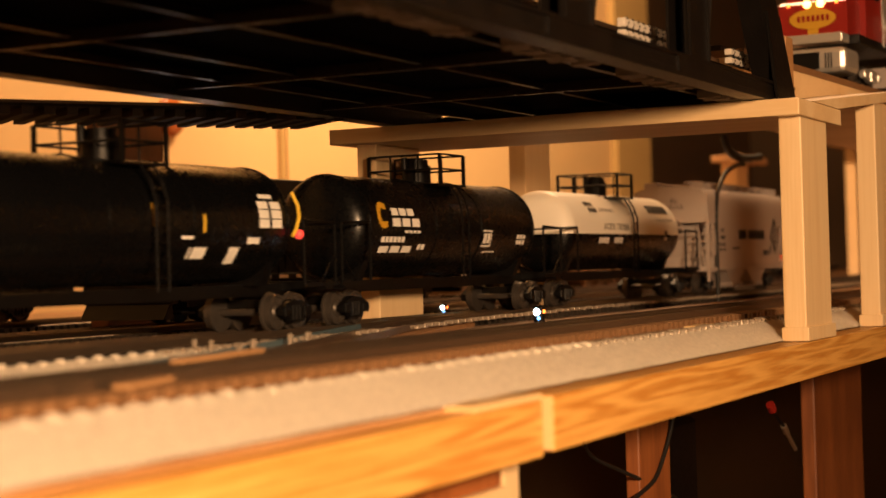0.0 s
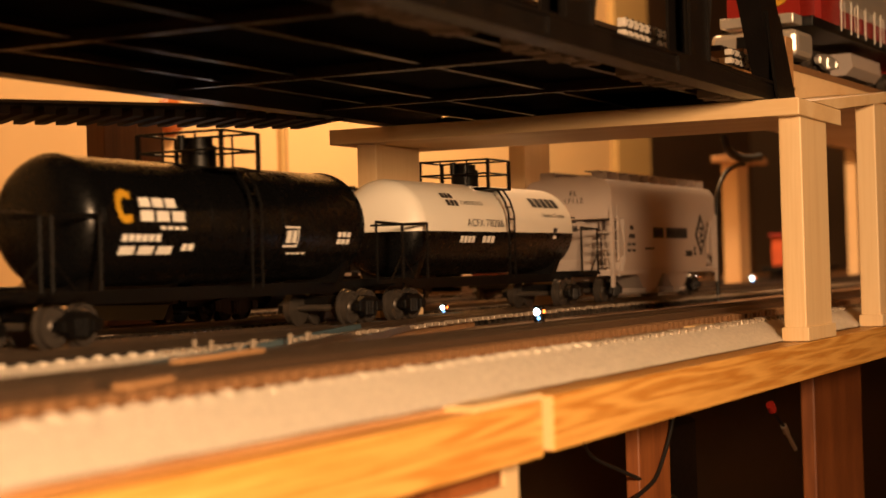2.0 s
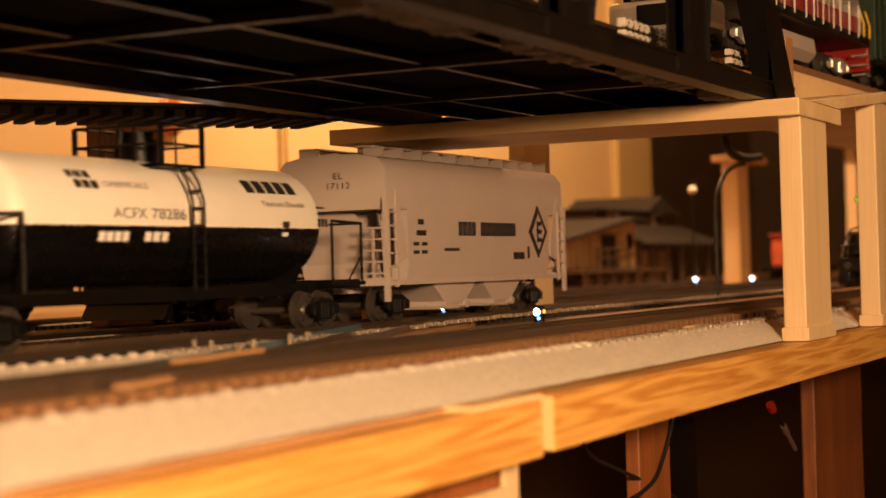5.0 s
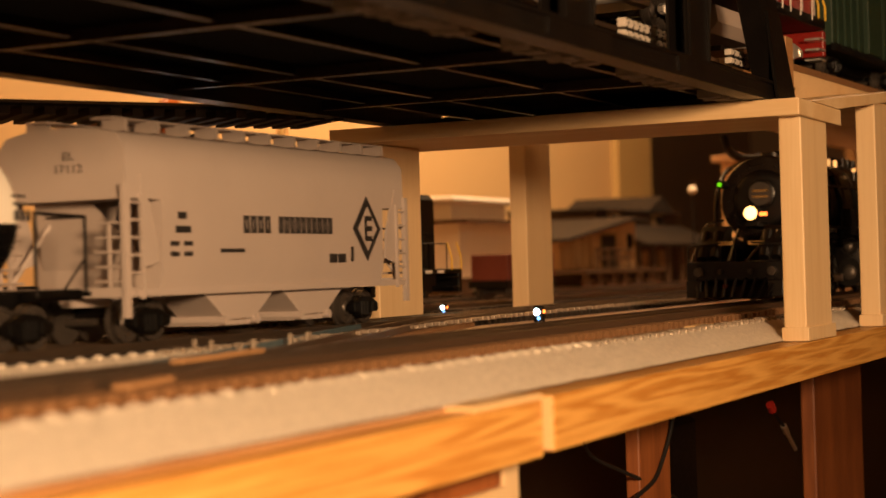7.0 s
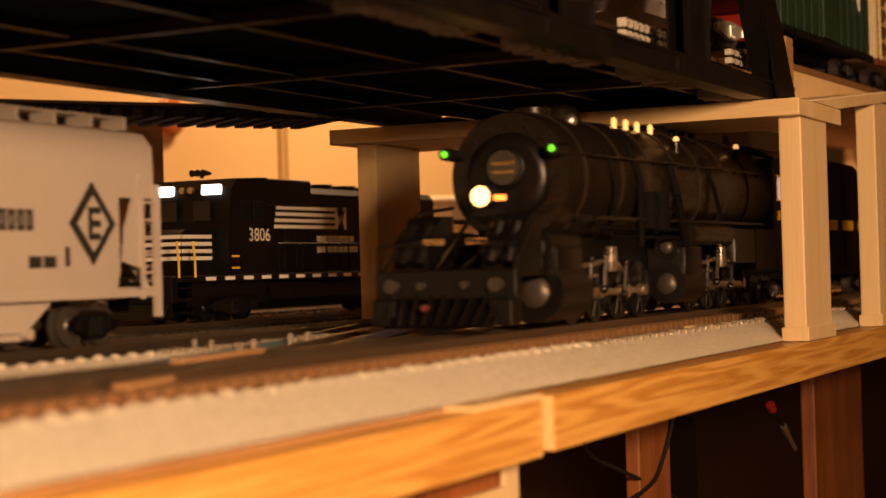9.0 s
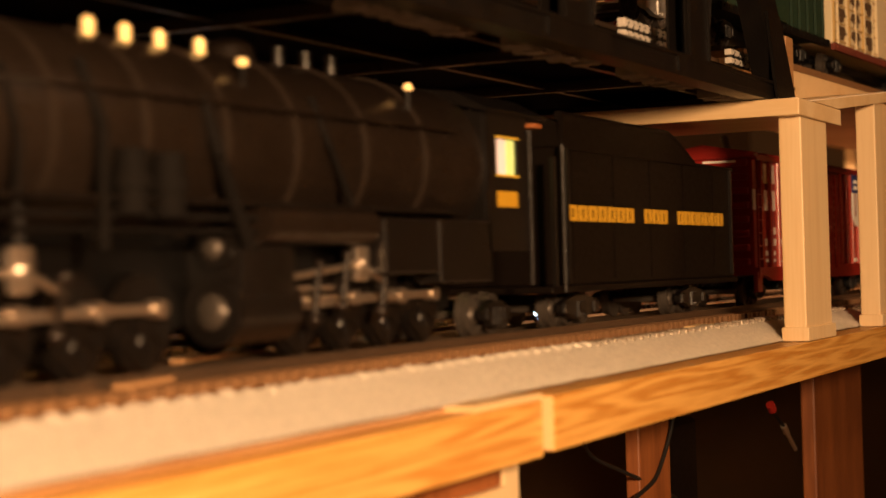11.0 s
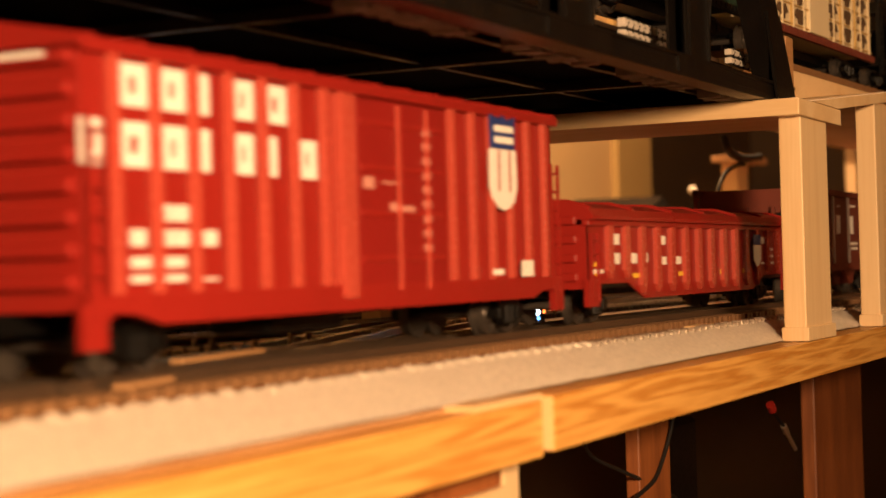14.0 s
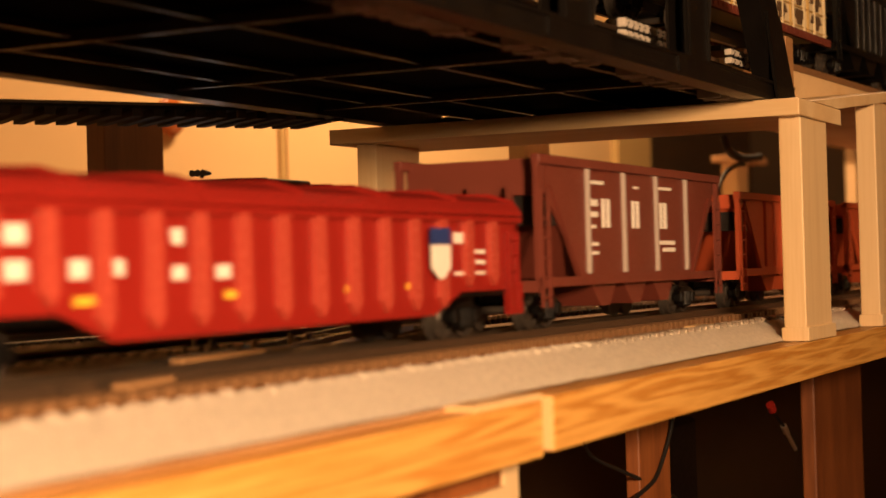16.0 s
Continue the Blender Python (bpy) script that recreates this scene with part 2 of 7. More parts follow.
def writing(text, material, parent, x, y, z, high, wide=None, turn=0.0, name="lettering"):
    """Readable characters in the built-in font, facing -y (turn 0) or -x (turn -90)."""
    cu = bpy.data.curves.new("lettering", "FONT")
    cu.body, cu.size, cu.extrude = text, 1.0, 0.0
    tmp = bpy.data.objects.new("lettering", cu)
    me = bpy.data.meshes.new_from_object(tmp)
    bpy.data.objects.remove(tmp)
    xs, ys = [v.co.x for v in me.vertices], [v.co.y for v in me.vertices]
    sy = high / (max(ys) - min(ys))
    sx = sy if wide is None else wide / (max(xs) - min(xs))
    me.transform(pose(x, y, z, 90, 0, turn) @ Matrix.Diagonal((sx, sy, 1, 1)) @ Matrix.Translation((-min(xs), -min(ys), 0)))
    me.materials.append(material)
    ob = new(name, me)
    ob.parent = parent
    return ob


# ---- the large structure ----
def slab(name, x0, x1, y0, y1, z0, z1, material, bevel=0.0, label="", category=""):
    return tagged(part(name, bmb(x0, x1, y0, y1, z0, z1, bevel=bevel), material), label, category, kind="structure")


BED = 0.0095   # top of the raised roadbed
RAIL = 0.016   # rail head on the lower level
slab("floor", -3, 6, -2.5, 3, -1.04, -1.0, M_FLOOR)
slab("ceiling", -3, 6, -2.5, 3, 1.40, 1.44, M_CEIL)
slab("wall_front", -3, 6, -2.54, -2.5, -1.0, 1.4, M_WALL)
slab("wall_left", -3.04, -3, -2.5, 3, -1.0, 1.4, M_WALL)
slab("wall_right", 6, 6.04, -2.5, 3, -1.0, 1.4, M_DARKWALL)
slab("wall_back", -3, 3.42, 1.20, 1.26, -1.0, 1.4, M_WALL)
slab("wall_back_recess", 3.42, 6, 1.70, 1.76, -1.0, 1.4, M_DARKWALL)
slab("pilaster", 3.22, 3.42, 1.185, 1.20, -1.0, 1.4, M_TRIMWALL)
slab("wall_batten_1", 1.957, 2.047, 1.192, 1.20, -1.0, 1.4, M_WALL)
slab("wall_batten_2", 1.945, 1.956, 1.195, 1.20, -1.0, 1.4, M_TRIMWALL)

# deck boards and roadbed
slab("deck", 0.1, 5.5, 0.236, 1.185, -0.016, -0.0002, M_PLY)


def roadbed():
    bm = bmesh.new()
    prism(bm, [(0.2365, -0.0001), (0.2568, BED), (1.15, BED), (1.15, -0.0001)], "x", 0.1, 5.4)
    ob = part("roadbed", bm, M_BED)
    return tagged(ob, "brown painted raised roadbed", "roadbed", kind="structure")


roadbed()


def foam_shoulder():
    bm = bmesh.new()
    n = 160
    rows = []
    for i in range(n + 1):
        x = 0.1 + 2.6 * i / n
        row = []
        for j in range(7):
            s = j / 6
            y = 0.2340 + 0.0232 * s
            z = 0.0008 + (BED + 0.0010) * s ** 0.92
            z += 0.0005 * noise.noise((x * 60, y * 90, 0))
            row.append(bm.verts.new((x, y, z)))
        rows.append(row)
    for a, b in zip(rows, rows[1:]):
        for j in range(6):
            bm.faces.new((a[j], b[j], b[j + 1], a[j + 1]))
    ob = part("shoulder", bm, M_FOAM, smooth=True)
    return tagged(ob, "pale grey painted foam shoulder beside the track", "shoulder", kind="structure")


foam_shoulder()


def edge_board(x0, x1, y0, y1, z0, z1):
    ob = thing("edge_board", "varnished pine board edging the lower deck", "edge board", "edge boards")
    part("board", bmb(x0, x1, y0, y1, z0, z1, bevel=0.0006), M_PINE, ob)
    part("end_grain", bmb(x0 - 0.0005, x0, y0 + 0.0006, y1 - 0.0006, z0 + 0.0006, z1 - 0.0006), M_ENDGRAIN, ob, "pale sawn end grain")
    return ob


edge_board(0.532, 3.0, 0.2215, 0.2405, -0.0195, -0.0003)
edge_board(0.1, 0.531, 0.2252, 0.2445, -0.0212, -0.0018)
shim = thing("shim", "pale wooden shim on the edge board's end", "shim")
part("strip", bmb(0.478, 0.5312, 0.2254, 0.2400, -0.0018, 0.0004, bevel=0.0003), M_ENDGRAIN, shim)


def post(x0, x1, y0, y1, z0, z1, base=True, label="pale pine post carrying the upper deck", mat=None):
    ob = thing("post", label, "post", "posts of the upper deck")
    part("shaft", bmb(x0, x1, y0, y1, z0, z1, bevel=0.0007), mat or M_POST, ob)
    if base:
        part("base_block", bmb(x0 - 0.0015, x1 + 0.003, y0 - 0.0015, y1 + 0.001, z0 + 0.0002, z0 + 0.0075, bevel=0.0004), M_POST, ob)
    return ob


post(0.8815, 0.938, 0.2225, 0.2345, 0.0, 0.1185)
post(1.066, 1.122, 0.2225, 0.2345, 0.0, 0.141)
post(0.8815, 0.938, 0.4760, 0.4890, BED, 0.1185, False)
post(1.142, 1.190, 0.4930, 0.5060, BED, 0.150, False)
post(2.272, 2.322, 0.6625, 0.686, BED, 0.179, False)
post(3.25, 3.31, 0.716, 0.737, BED, 0.26, False)
post(0.850, 0.912, 0.650, 0.664, BED, 0.150, False, "post carrying the upper deck, its shade put into the brown", M_POSTB)


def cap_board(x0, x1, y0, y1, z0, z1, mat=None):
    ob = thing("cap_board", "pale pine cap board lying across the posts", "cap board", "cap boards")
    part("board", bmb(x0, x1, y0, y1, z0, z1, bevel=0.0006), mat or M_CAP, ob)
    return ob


cap_board(0.8715, 0.966, 0.2205, 0.502, 0.1185, 0.1275)
# browner than the other caps: the upper deck's shade is put into its colour
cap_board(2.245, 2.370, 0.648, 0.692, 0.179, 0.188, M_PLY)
cap_board(3.20, 3.34, 0.69, 0.77, 0.26, 0.275)

# ---- upper deck on the right ----
def upper_deck():
    ob = thing("upper_deck", "pine upper deck board rising behind the bridge", "upper deck")
    bm = bmesh.new()
    prism(bm, [(0.900, 0.1277), (1.15, 0.1537), (3.2, 0.1537), (3.2, 0.1475), (1.15, 0.1475), (0.960, 0.1278)], "y", 0.2205, 0.365)
    part("board", bm, M_CAP, ob)
    bm = bmesh.new()
    prism(bm, [(0.948, 0.1605), (3.2, 0.1605), (3.2, 0.1538), (1.15, 0.1538), (0.948, 0.1330)], "y", 0.268, 0.356)
    part("riser_board", bm, M_CAP, ob).data.transform(pose(1.2, 0.303, 0, 0, 0, -2.69) @ pose(-1.2, -0.312, 0))
    part("cork_strip", bmb(0.948, 3.2, 0.2675, 0.352, 0.1605, 0.1648), M_FTIE, ob, "dark brown cork roadbed").data.transform(pose(1.2, 0.303, 0, 0, 0, -2.69) @ pose(-1.2, -0.312, 0))
    part("side_board", bmb(1.5, 3.2, 0.12, 0.2203, 0.1475, 0.1537), M_CAP, ob)
    # the block's shadow tone is put into its colour by the brown material
    part("end_block", bmb(0.972, 0.988, 0.2525, 0.262, 0.1340, 0.1735, bevel=0.0006), M_PLY, ob, "end block, browned to carry its shade")
    return ob


upper_deck()
UPPER = 0.1715   # upper rail head
SKEW = -2.69     # the upper line's turn against the lower tracks
UPPER_TURN = pose(1.2, 0.303, 0, 0, 0, SKEW) @ pose(-1.2, -0.312, 0)


# ---- tracks ----
def track(name, y, x0, x1, rail_z, label, centre_rail=True, near=(0.28, 1.5), tie=None):
    ob = tagged(thing(name, label, "track"), kind="structure")
    tie = tie or M_TIE
    one = mesh_of("tie", bmb(0, 0.0046, -0.031, 0.031, rail_z - 0.0066, rail_z - 0.0035), tie)
    bm = bmesh.new()
    n = int((x1 - x0) / 0.0085)
    for k in range(n):
        x = x0 + k * 0.0085
        j = random.uniform(-0.0006, 0.0006)
        if near[0] < x < near[1]:
            piece = new("tie", one)
            piece.parent = ob
            piece.location = (x, y + j, 0)
        else:
            box(bm, x, x + 0.0046, y - 0.031 + j, y + 0.031 + j, rail_z - 0.0066, rail_z - 0.0035)
    tagged(part("far_tie", bm, tie, ob), kind="stuff")
    for dy in ((-0.0165, 0.0165, 0.0) if centre_rail else (-0.0165, 0.0165)):
        bm = bmesh.new()
        prism(bm, [(y + dy - 0.0014, rail_z - 0.0036), (y + dy + 0.0014, rail_z - 0.0036), (y + dy + 0.0005, rail_z - 0.003), (y + dy + 0.0009, rail_z - 0.0008),
                   (y + dy + 0.0009, rail_z), (y + dy - 0.0009, rail_z), (y + dy - 0.0009, rail_z - 0.0008), (y + dy - 0.0005, rail_z - 0.003)], "x", x0, x1)
        part("rail", bm, M_RAIL, ob)
    return ob


FRONT_Y, BACK_Y, UPPER_Y = 0.310, 0.4535, 0.312
track("track_front", FRONT_Y, 0.1, 3.6, RAIL, "front track with brown ties and bright rails", tie=M_FTIE)
track("track_back", BACK_Y, 0.1, 3.6, RAIL, "back track with dark ties and bright rails")
track("track_siding", 0.585, 0.1, 3.6, RAIL, "siding with dark ties and bright rails", near=(0.7, 1.3))
upper_track = track("track_upper", UPPER_Y, 0.948, 3.2, UPPER, "upper track on cork roadbed", near=(0.9, 1.5))
upper_track.matrix_world = UPPER_TURN @ upper_track.matrix_world


def crossover():
    """The connecting track between front and back, drawn as an S."""
    ob = tagged(thing("crossover", "crossover track, one rail coloured blue-grey for its reflection", "track"), kind="structure")

    def mid(u):
        v = u * u * (3 - 2 * u)
        return Vector((0.36 + 0.62 * u, FRONT_Y + (BACK_Y - FRONT_Y) * v, 0))

    n = 48
    for off, mat in ((-0.0165, M_RAIL), (0.0165, M_BLUER), (0.0, M_RAIL)):
        bm = bmesh.new()
        last = None
        for k in range(n + 1):
            u = k / n
            p, d = mid(u), (mid(min(1, u + 0.01)) - mid(max(0, u - 0.01))).normalized()
            side = Vector((-d.y, d.x, 0))
            c = p + side * off
            ring = [bm.verts.new((*(c + side * a).xy, z)) for a, z in ((-0.0011, RAIL - 0.0034), (0.0011, RAIL - 0.0034), (0.0009, RAIL - 0.0004), (-0.0009, RAIL - 0.0004))]
            if last:
                for i in range(4):
                    bm.faces.new((last[i], last[(i + 1) % 4], ring[(i + 1) % 4], ring[i]))
            last = ring
        part("rail", bm, mat, ob)
    for k in range(46):
        u = 0.16 + 0.68 * k / 45
        p = mid(u)
        part("tie", bmb(p.x, p.x + 0.0046, p.y - 0.027, p.y + 0.027, RAIL - 0.0068, RAIL - 0.0038), M_FTIE, ob)
    for x, y, h in ((0.5695, 0.3931, 0.003), (0.569, 0.3846, 0.0025), (0.5017, 0.3273, 0.004), (0.5555, 0.3559, 0.004), (0.6106, 0.3729, 0.0035), (0.6098, 0.3641, 0.0045), (0.648, 0.386, 0.002)):
        part("guard_lug", bmb(x, x + 0.0024, y, y + 0.0018, BED, RAIL + h * 0.6, bevel=0.0006), M_TIP, ob, "small bright switch lug")
    return ob


crossover()


def tie_bumps():
    """Painted tie ends that poke out of the shoulder, pale with paint nearby and bare farther on."""
    ob = tagged(thing("tie_ends", "pale painted tie ends along the shoulder", "tie ends"), kind="structure")
    bm = bmesh.new()
    ball(bm, (0, 0, 0), 0.0020, 2, (1.0, 1.5, 0.80))
    one = mesh_of("tie_end", bm, M_FOAM, True)
    bare = mesh_of("tie_end", bmb(-0.0016, 0.0016, -0.0030, 0.0030, -0.0012, 0.0012, bevel=0.0005), M_TIP)
    for k in range(190):
        x = 0.22 + k * 0.0105
        piece = new("tie_end", one if x < 0.66 else bare)
        piece.parent = ob
        piece.location = (x, 0.2580 - 0.003 * (x - 0.22) + random.uniform(-0.0005, 0.0005), BED + 0.0010 + random.uniform(-0.0003, 0.0004))
    return ob


tie_bumps()


def back_shoulder():
    """The back track's pale painted shoulder, which swings out where the crossover begins."""
    ob = tagged(thing("shoulder_back", "pale painted shoulder with tie ends before the back track", "shoulder"), kind="structure")

    def edge(x):
        u = min(1.0, max(0.0, (x - 0.62) / 0.42))
        return 0.3875 + 0.033 * u * u * (3 - 2 * u)

    bm = bmesh.new()
    last = None
    for k in range(81):
        x = 0.28 + 0.30 * k / 80
        y = edge(x)
        row = [bm.verts.new((x, y - 0.0085, BED - 0.0004)), bm.verts.new((x, y, BED + 0.0046)), bm.verts.new((x, y + 0.004, BED + 0.0046)), bm.verts.new((x, y + 0.006, BED - 0.0004))]
        if last:
            for j in range(3):
                bm.faces.new((last[j], row[j], row[j + 1], last[j + 1]))
        last = row
    part("bank", bm, M_FOAM, ob, smooth=True)
    bm = bmesh.new()
    ball(bm, (0, 0, 0), 0.0017, 2, (0.95, 1.5, 0.7))
    pale = mesh_of("tie_end", bm, M_FOAM, True)
    bare = mesh_of("tie_end", bmb(-0.0016, 0.0016, -0.0026, 0.0026, -0.0010, 0.0010, bevel=0.0004), M_TIP)
    for k in range(170):
        x = 0.30 + k * 0.0105
        piece = new("tie_end", pale if x < 0.54 else bare)
        piece.parent = ob
        piece.location = (x, edge(x) + random.uniform(-0.0004, 0.0004), BED + 0.0048 + random.uniform(-0.0003, 0.0003))
    return ob


back_shoulder()


def scrap_block(x, y, long, wide, z=BED + 0.0002, turn=4):
    ob = thing("wooden_shim", "small pale wooden shim lying beside the track", "shim", "loose shims", at=pose(x, y, z, 0, 0, turn))
    part("strip", bmb(0, long, 0, wide, 0, 0.0016, bevel=0.0004), M_PLY if turn > 4 else M_ENDGRAIN, ob)


scrap_block(0.3800, 0.2840, 0.034, 0.0055, RAIL - 0.0034, 14)
scrap_block(0.4380, 0.3065, 0.064, 0.0050, RAIL + 0.0001, 9)
scrap_block(0.815, 0.2600, 0.034, 0.008)

# ---- rolling stock ----
def truck(parent, x, base=0.0185, wheel=0.0088, depth=0.021, material=None, n=2, gauge=0.0165, steel=None):
    """A truck: wheelsets and two cast side frames, its middle at x over the rail."""
    material = material or M_BLACK
    tr = new("truck")
    tr.parent = parent
    xs = [x + base * (k - (n - 1) / 2) * 2 / max(1, n - 1) * (0.5 if n == 2 else 0.5) * (1 if n == 2 else 1) for k in range(n)]
    for xw in xs:
        bm = bmesh.new()
        for s in (-1, 1):
            lathe = [(gauge - 0.0026, wheel * 1.10), (gauge - 0.0012, wheel * 1.10), (gauge - 0.0010, wheel), (gauge + 0.0022, wheel * 0.985), (gauge + 0.0024, wheel * 0.86), (gauge + 0.0014, wheel * 0.80), (gauge + 0.0016, wheel * 0.48), (gauge + 0.0026, wheel * 0.40), (gauge + 0.0030, wheel * 0.30)]
            rings = [[bm.verts.new((r * math.cos(2 * math.pi * k / 24), s * y, r * math.sin(2 * math.pi * k / 24))) for k in range(24)] for y, r in lathe]
            for p, q in zip(rings, rings[1:]):
                for k in range(24):
                    bm.faces.new((p[k], p[(k + 1) % 24], q[(k + 1) % 24], q[k]))
            bm.faces.new(rings[0])
            bm.faces.new(rings[-1])
            for k in range(6):
                u = 2 * math.pi * k / 6
                box(bm, wheel * 0.64 * math.cos(u) - 0.0004, wheel * 0.64 * math.cos(u) + 0.0004, s * (gauge + 0.0018) - 0.0004, s * (gauge + 0.0018) + 0.0004, wheel * 0.64 * math.sin(u) - 0.0004, wheel * 0.64 * math.sin(u) + 0.0004)
        rod(bm, (0, -gauge, 0), (0, gauge, 0), 0.0018, 8)
        ws = part("wheelset", bm, steel or M_WHEEL, tr, smooth=True)
        ws.location = (xw, 0, wheel)
        ws["radius"] = wheel
    a, b = xs[0] - 0.005, xs[-1] + 0.005
    for s in (-1, 1):
        bm = bmesh.new()
        y0, y1 = sorted((s * depth, s * (depth + 0.003)))
        zt = wheel + 0.0035
        prism(bm, [(a, wheel + 0.0015), (a + 0.004, zt), (x - 0.005, zt + 0.002), (x + 0.005, zt + 0.002), (b - 0.004, zt), (b, wheel + 0.0015),
                   (b, wheel - 0.0015), (b - 0.006, wheel - 0.0015), (x + 0.006, wheel - 0.005), (x - 0.006, wheel - 0.005), (a + 0.006, wheel - 0.0015), (a, wheel - 0.0015)], "y", y0, y1)
        for xw in xs:
            box(bm, xw - 0.0028, xw + 0.0028, y0 - (0.001 if s < 0 else 0), y1 + (0.001 if s > 0 else 0), wheel - 0.0026, wheel + 0.0026, bevel=0.0005)
        for k in (-1, 0, 1):
            rod(bm, (x + k * 0.003, (y0 + y1) / 2 + s * 0.0012, wheel - 0.004), (x + k * 0.003, (y0 + y1) / 2 + s * 0.0012, wheel + 0.003), 0.0014, 8)
        part("side_frame", bm, material, tr)
    part("bolster", bmb(x - 0.004, x + 0.004, -depth, depth, wheel, wheel + 0.006), material, tr)
    return tr


def coupler(parent, x, direction):
    bm = bmesh.new()
    box(bm, x, x + direction * 0.012, -0.0022, 0.0022, 0.0135, 0.0175, bevel=0.0004)
    box(bm, x + direction * 0.010, x + direction * 0.0165, -0.0045, 0.0035, 0.0125, 0.0190, bevel=0.0008)
    part("coupler", bm, M_BLACK, parent)


def ladder(bm, x0, x1, y, z0, z1, rungs, r=0.0006):
    for x in (x0, x1):
        box(bm, x - r, x + r, y - r, y + r, z0, z1)
    for k in range(rungs):
        z = z0 + (z1 - z0) * (k + 0.5) / rungs
        rod(bm, (x0, y, z), (x1, y, z), r * 0.8, 6)


def tank_car(name, label, length, tank_top, tank_low, split=None):
    """A tank car from x = 0 to length: frame, tank with domed heads, dome platform, end rails, ladders."""
    car = thing(name, label, "tank car", "tank train")
    rad = 0.0277
    cz = 0.0515
    a, b = 0.031, length - 0.031
    prof = [(a, 0.0)] + [(a + 0.011 * (1 - math.cos(u)) ** 1.3, rad * math.sin(u)) for u in [math.pi / 2 * k / 8 for k in range(1, 9)]]
    prof += [(length - x, r) for x, r in prof[::-1]]
    prof[0], prof[-1] = (a, 0.0008), (b, 0.0008)
    bm = bmesh.new()
    lathe_x(bm, prof, 48, 0, cz)
    if split is not None:
        geom = bm.verts[:] + bm.edges[:] + bm.faces[:]
        bmesh.ops.bisect_plane(bm, geom=geom, plane_co=(0, 0, split), plane_no=(0, 0, 1), clear_inner=True)
        part("tank_top", bm, tank_top, car, "glossy white upper half", smooth=True)
        bm = bmesh.new()
        lathe_x(bm, prof, 48, 0, cz)
        geom = bm.verts[:] + bm.edges[:] + bm.faces[:]
        bmesh.ops.bisect_plane(bm, geom=geom, plane_co=(0, 0, split), plane_no=(0, 0, 1), clear_outer=True)
        part("tank_belly", bm, tank_low, car, "glossy black lower half", smooth=True)
    else:
        part("tank", bm, tank_top, car, "glossy black tank", smooth=True)
    mid = length / 2
    if split is None:
        for xx in (a + 0.0115, mid - 0.03, mid + 0.03, b - 0.0115):
            bm = bmesh.new()
            lathe_x(bm, [(xx - 0.0005, rad + 0.0002), (xx - 0.0005, rad + 0.0006), (xx + 0.0005, rad + 0.0006), (xx + 0.0005, rad + 0.0002)], 48, 0, cz)
            part("weld_band", bm, tank_top, car, smooth=True)
    bm = bmesh.new()
    box(bm, 0.006, length - 0.006, -0.006, 0.006, 0.0165, 0.0225)
    for xx in (0.010, length - 0.010):
        box(bm, xx - 0.004, xx + 0.004, -0.031, 0.031, 0.019, 0.0235)
    for xx in (0.048, length - 0.048):
        prism(bm, [(-0.016, 0.022), (0.016, 0.022), (0.021, 0.034), (0.016, 0.031), (0.0, 0.026), (-0.016, 0.031), (-0.021, 0.034)], "x", xx - 0.003, xx + 0.003)
    part("underframe", bm, M_BLACK, car)
    for s in (-1, 1):
        boxes("running_board", [(0.002, 0.034, s * 0.030 - 0.002, s * 0.030 + 0.002, 0.0205, 0.0225), (length - 0.034, length - 0.002, s * 0.030 - 0.002, s * 0.030 + 0.002, 0.0205, 0.0225)], M_BLACK, car)
        for e in (0, 1):
            fx = (lambda v: length - v) if e else (lambda v: v)
            bm = bmesh.new()
            zt = 0.0520
            pipe(bm, [(fx(0.004), s * 0.031, 0.021), (fx(0.004), s * 0.031, zt), (fx(0.034), s * 0.031, zt + 0.001), (fx(0.034), s * 0.031, 0.021)], 0.0008)
            pipe(bm, [(fx(0.004), s * 0.031, 0.036), (fx(0.020), s * 0.031, 0.021)], 0.0005)
            pipe(bm, [(fx(0.004), s * 0.031, zt), (fx(0.004), s * 0.012, zt)], 0.0006)
            part("end_rail", bm, M_BLACK if split is None else M_SOOT, car)
    # dome, its platform and guard rails
    bm = bmesh.new()
    rod(bm, (mid, 0, cz + rad - 0.003), (mid, 0, cz + rad + 0.009), 0.0085, 20)
    rod(bm, (mid, 0, cz + rad + 0.009), (mid, 0, cz + rad + 0.0125), 0.0070, 20)
    for dx in (-0.008, 0.008):
        rod(bm, (mid + dx, 0.004, cz + rad + 0.006), (mid + dx, 0.004, cz + rad + 0.014), 0.002, 10)
    part("dome", bm, M_BLACK, car, smooth=True)
    bm = bmesh.new()
    zp = cz + rad - 0.004
    for s in (-1, 1):
        box(bm, mid - 0.0160, mid + 0.0160, s * 0.0175 - 0.006, s * 0.0175 + 0.006, zp, zp + 0.0012)
    for dx in (-0.0160, 0.0145):
        box(bm, mid + dx, mid + dx + 0.0015, -0.0235, 0.0235, zp, zp + 0.0015)
    part("platform", bm, M_BLACK, car)
    bm = bmesh.new()
    zr = zp + 0.0185
    for s in (-1, 1):
        for dx in (-0.0155, 0.0155):
            box(bm, mid + dx - 0.0009, mid + dx + 0.0009, s * 0.0232 - 0.0009, s * 0.0232 + 0.0009, zp, zr)
        for zz in (zr, zp + 0.0100):
            pipe(bm, [(mid - 0.0155, s * 0.0232, zz), (mid + 0.0155, s * 0.0232, zz)], 0.0006)
    for dx in (-0.0155, 0.0155):
        for zz in (zr, zp + 0.0100):
            pipe(bm, [(mid + dx, -0.0232, zz), (mid + dx, 0.0232, zz)], 0.0006)
        for yy in (-0.009, 0.009):
            pipe(bm, [(mid + dx, yy, zp), (mid + dx, yy, zr)], 0.0006)
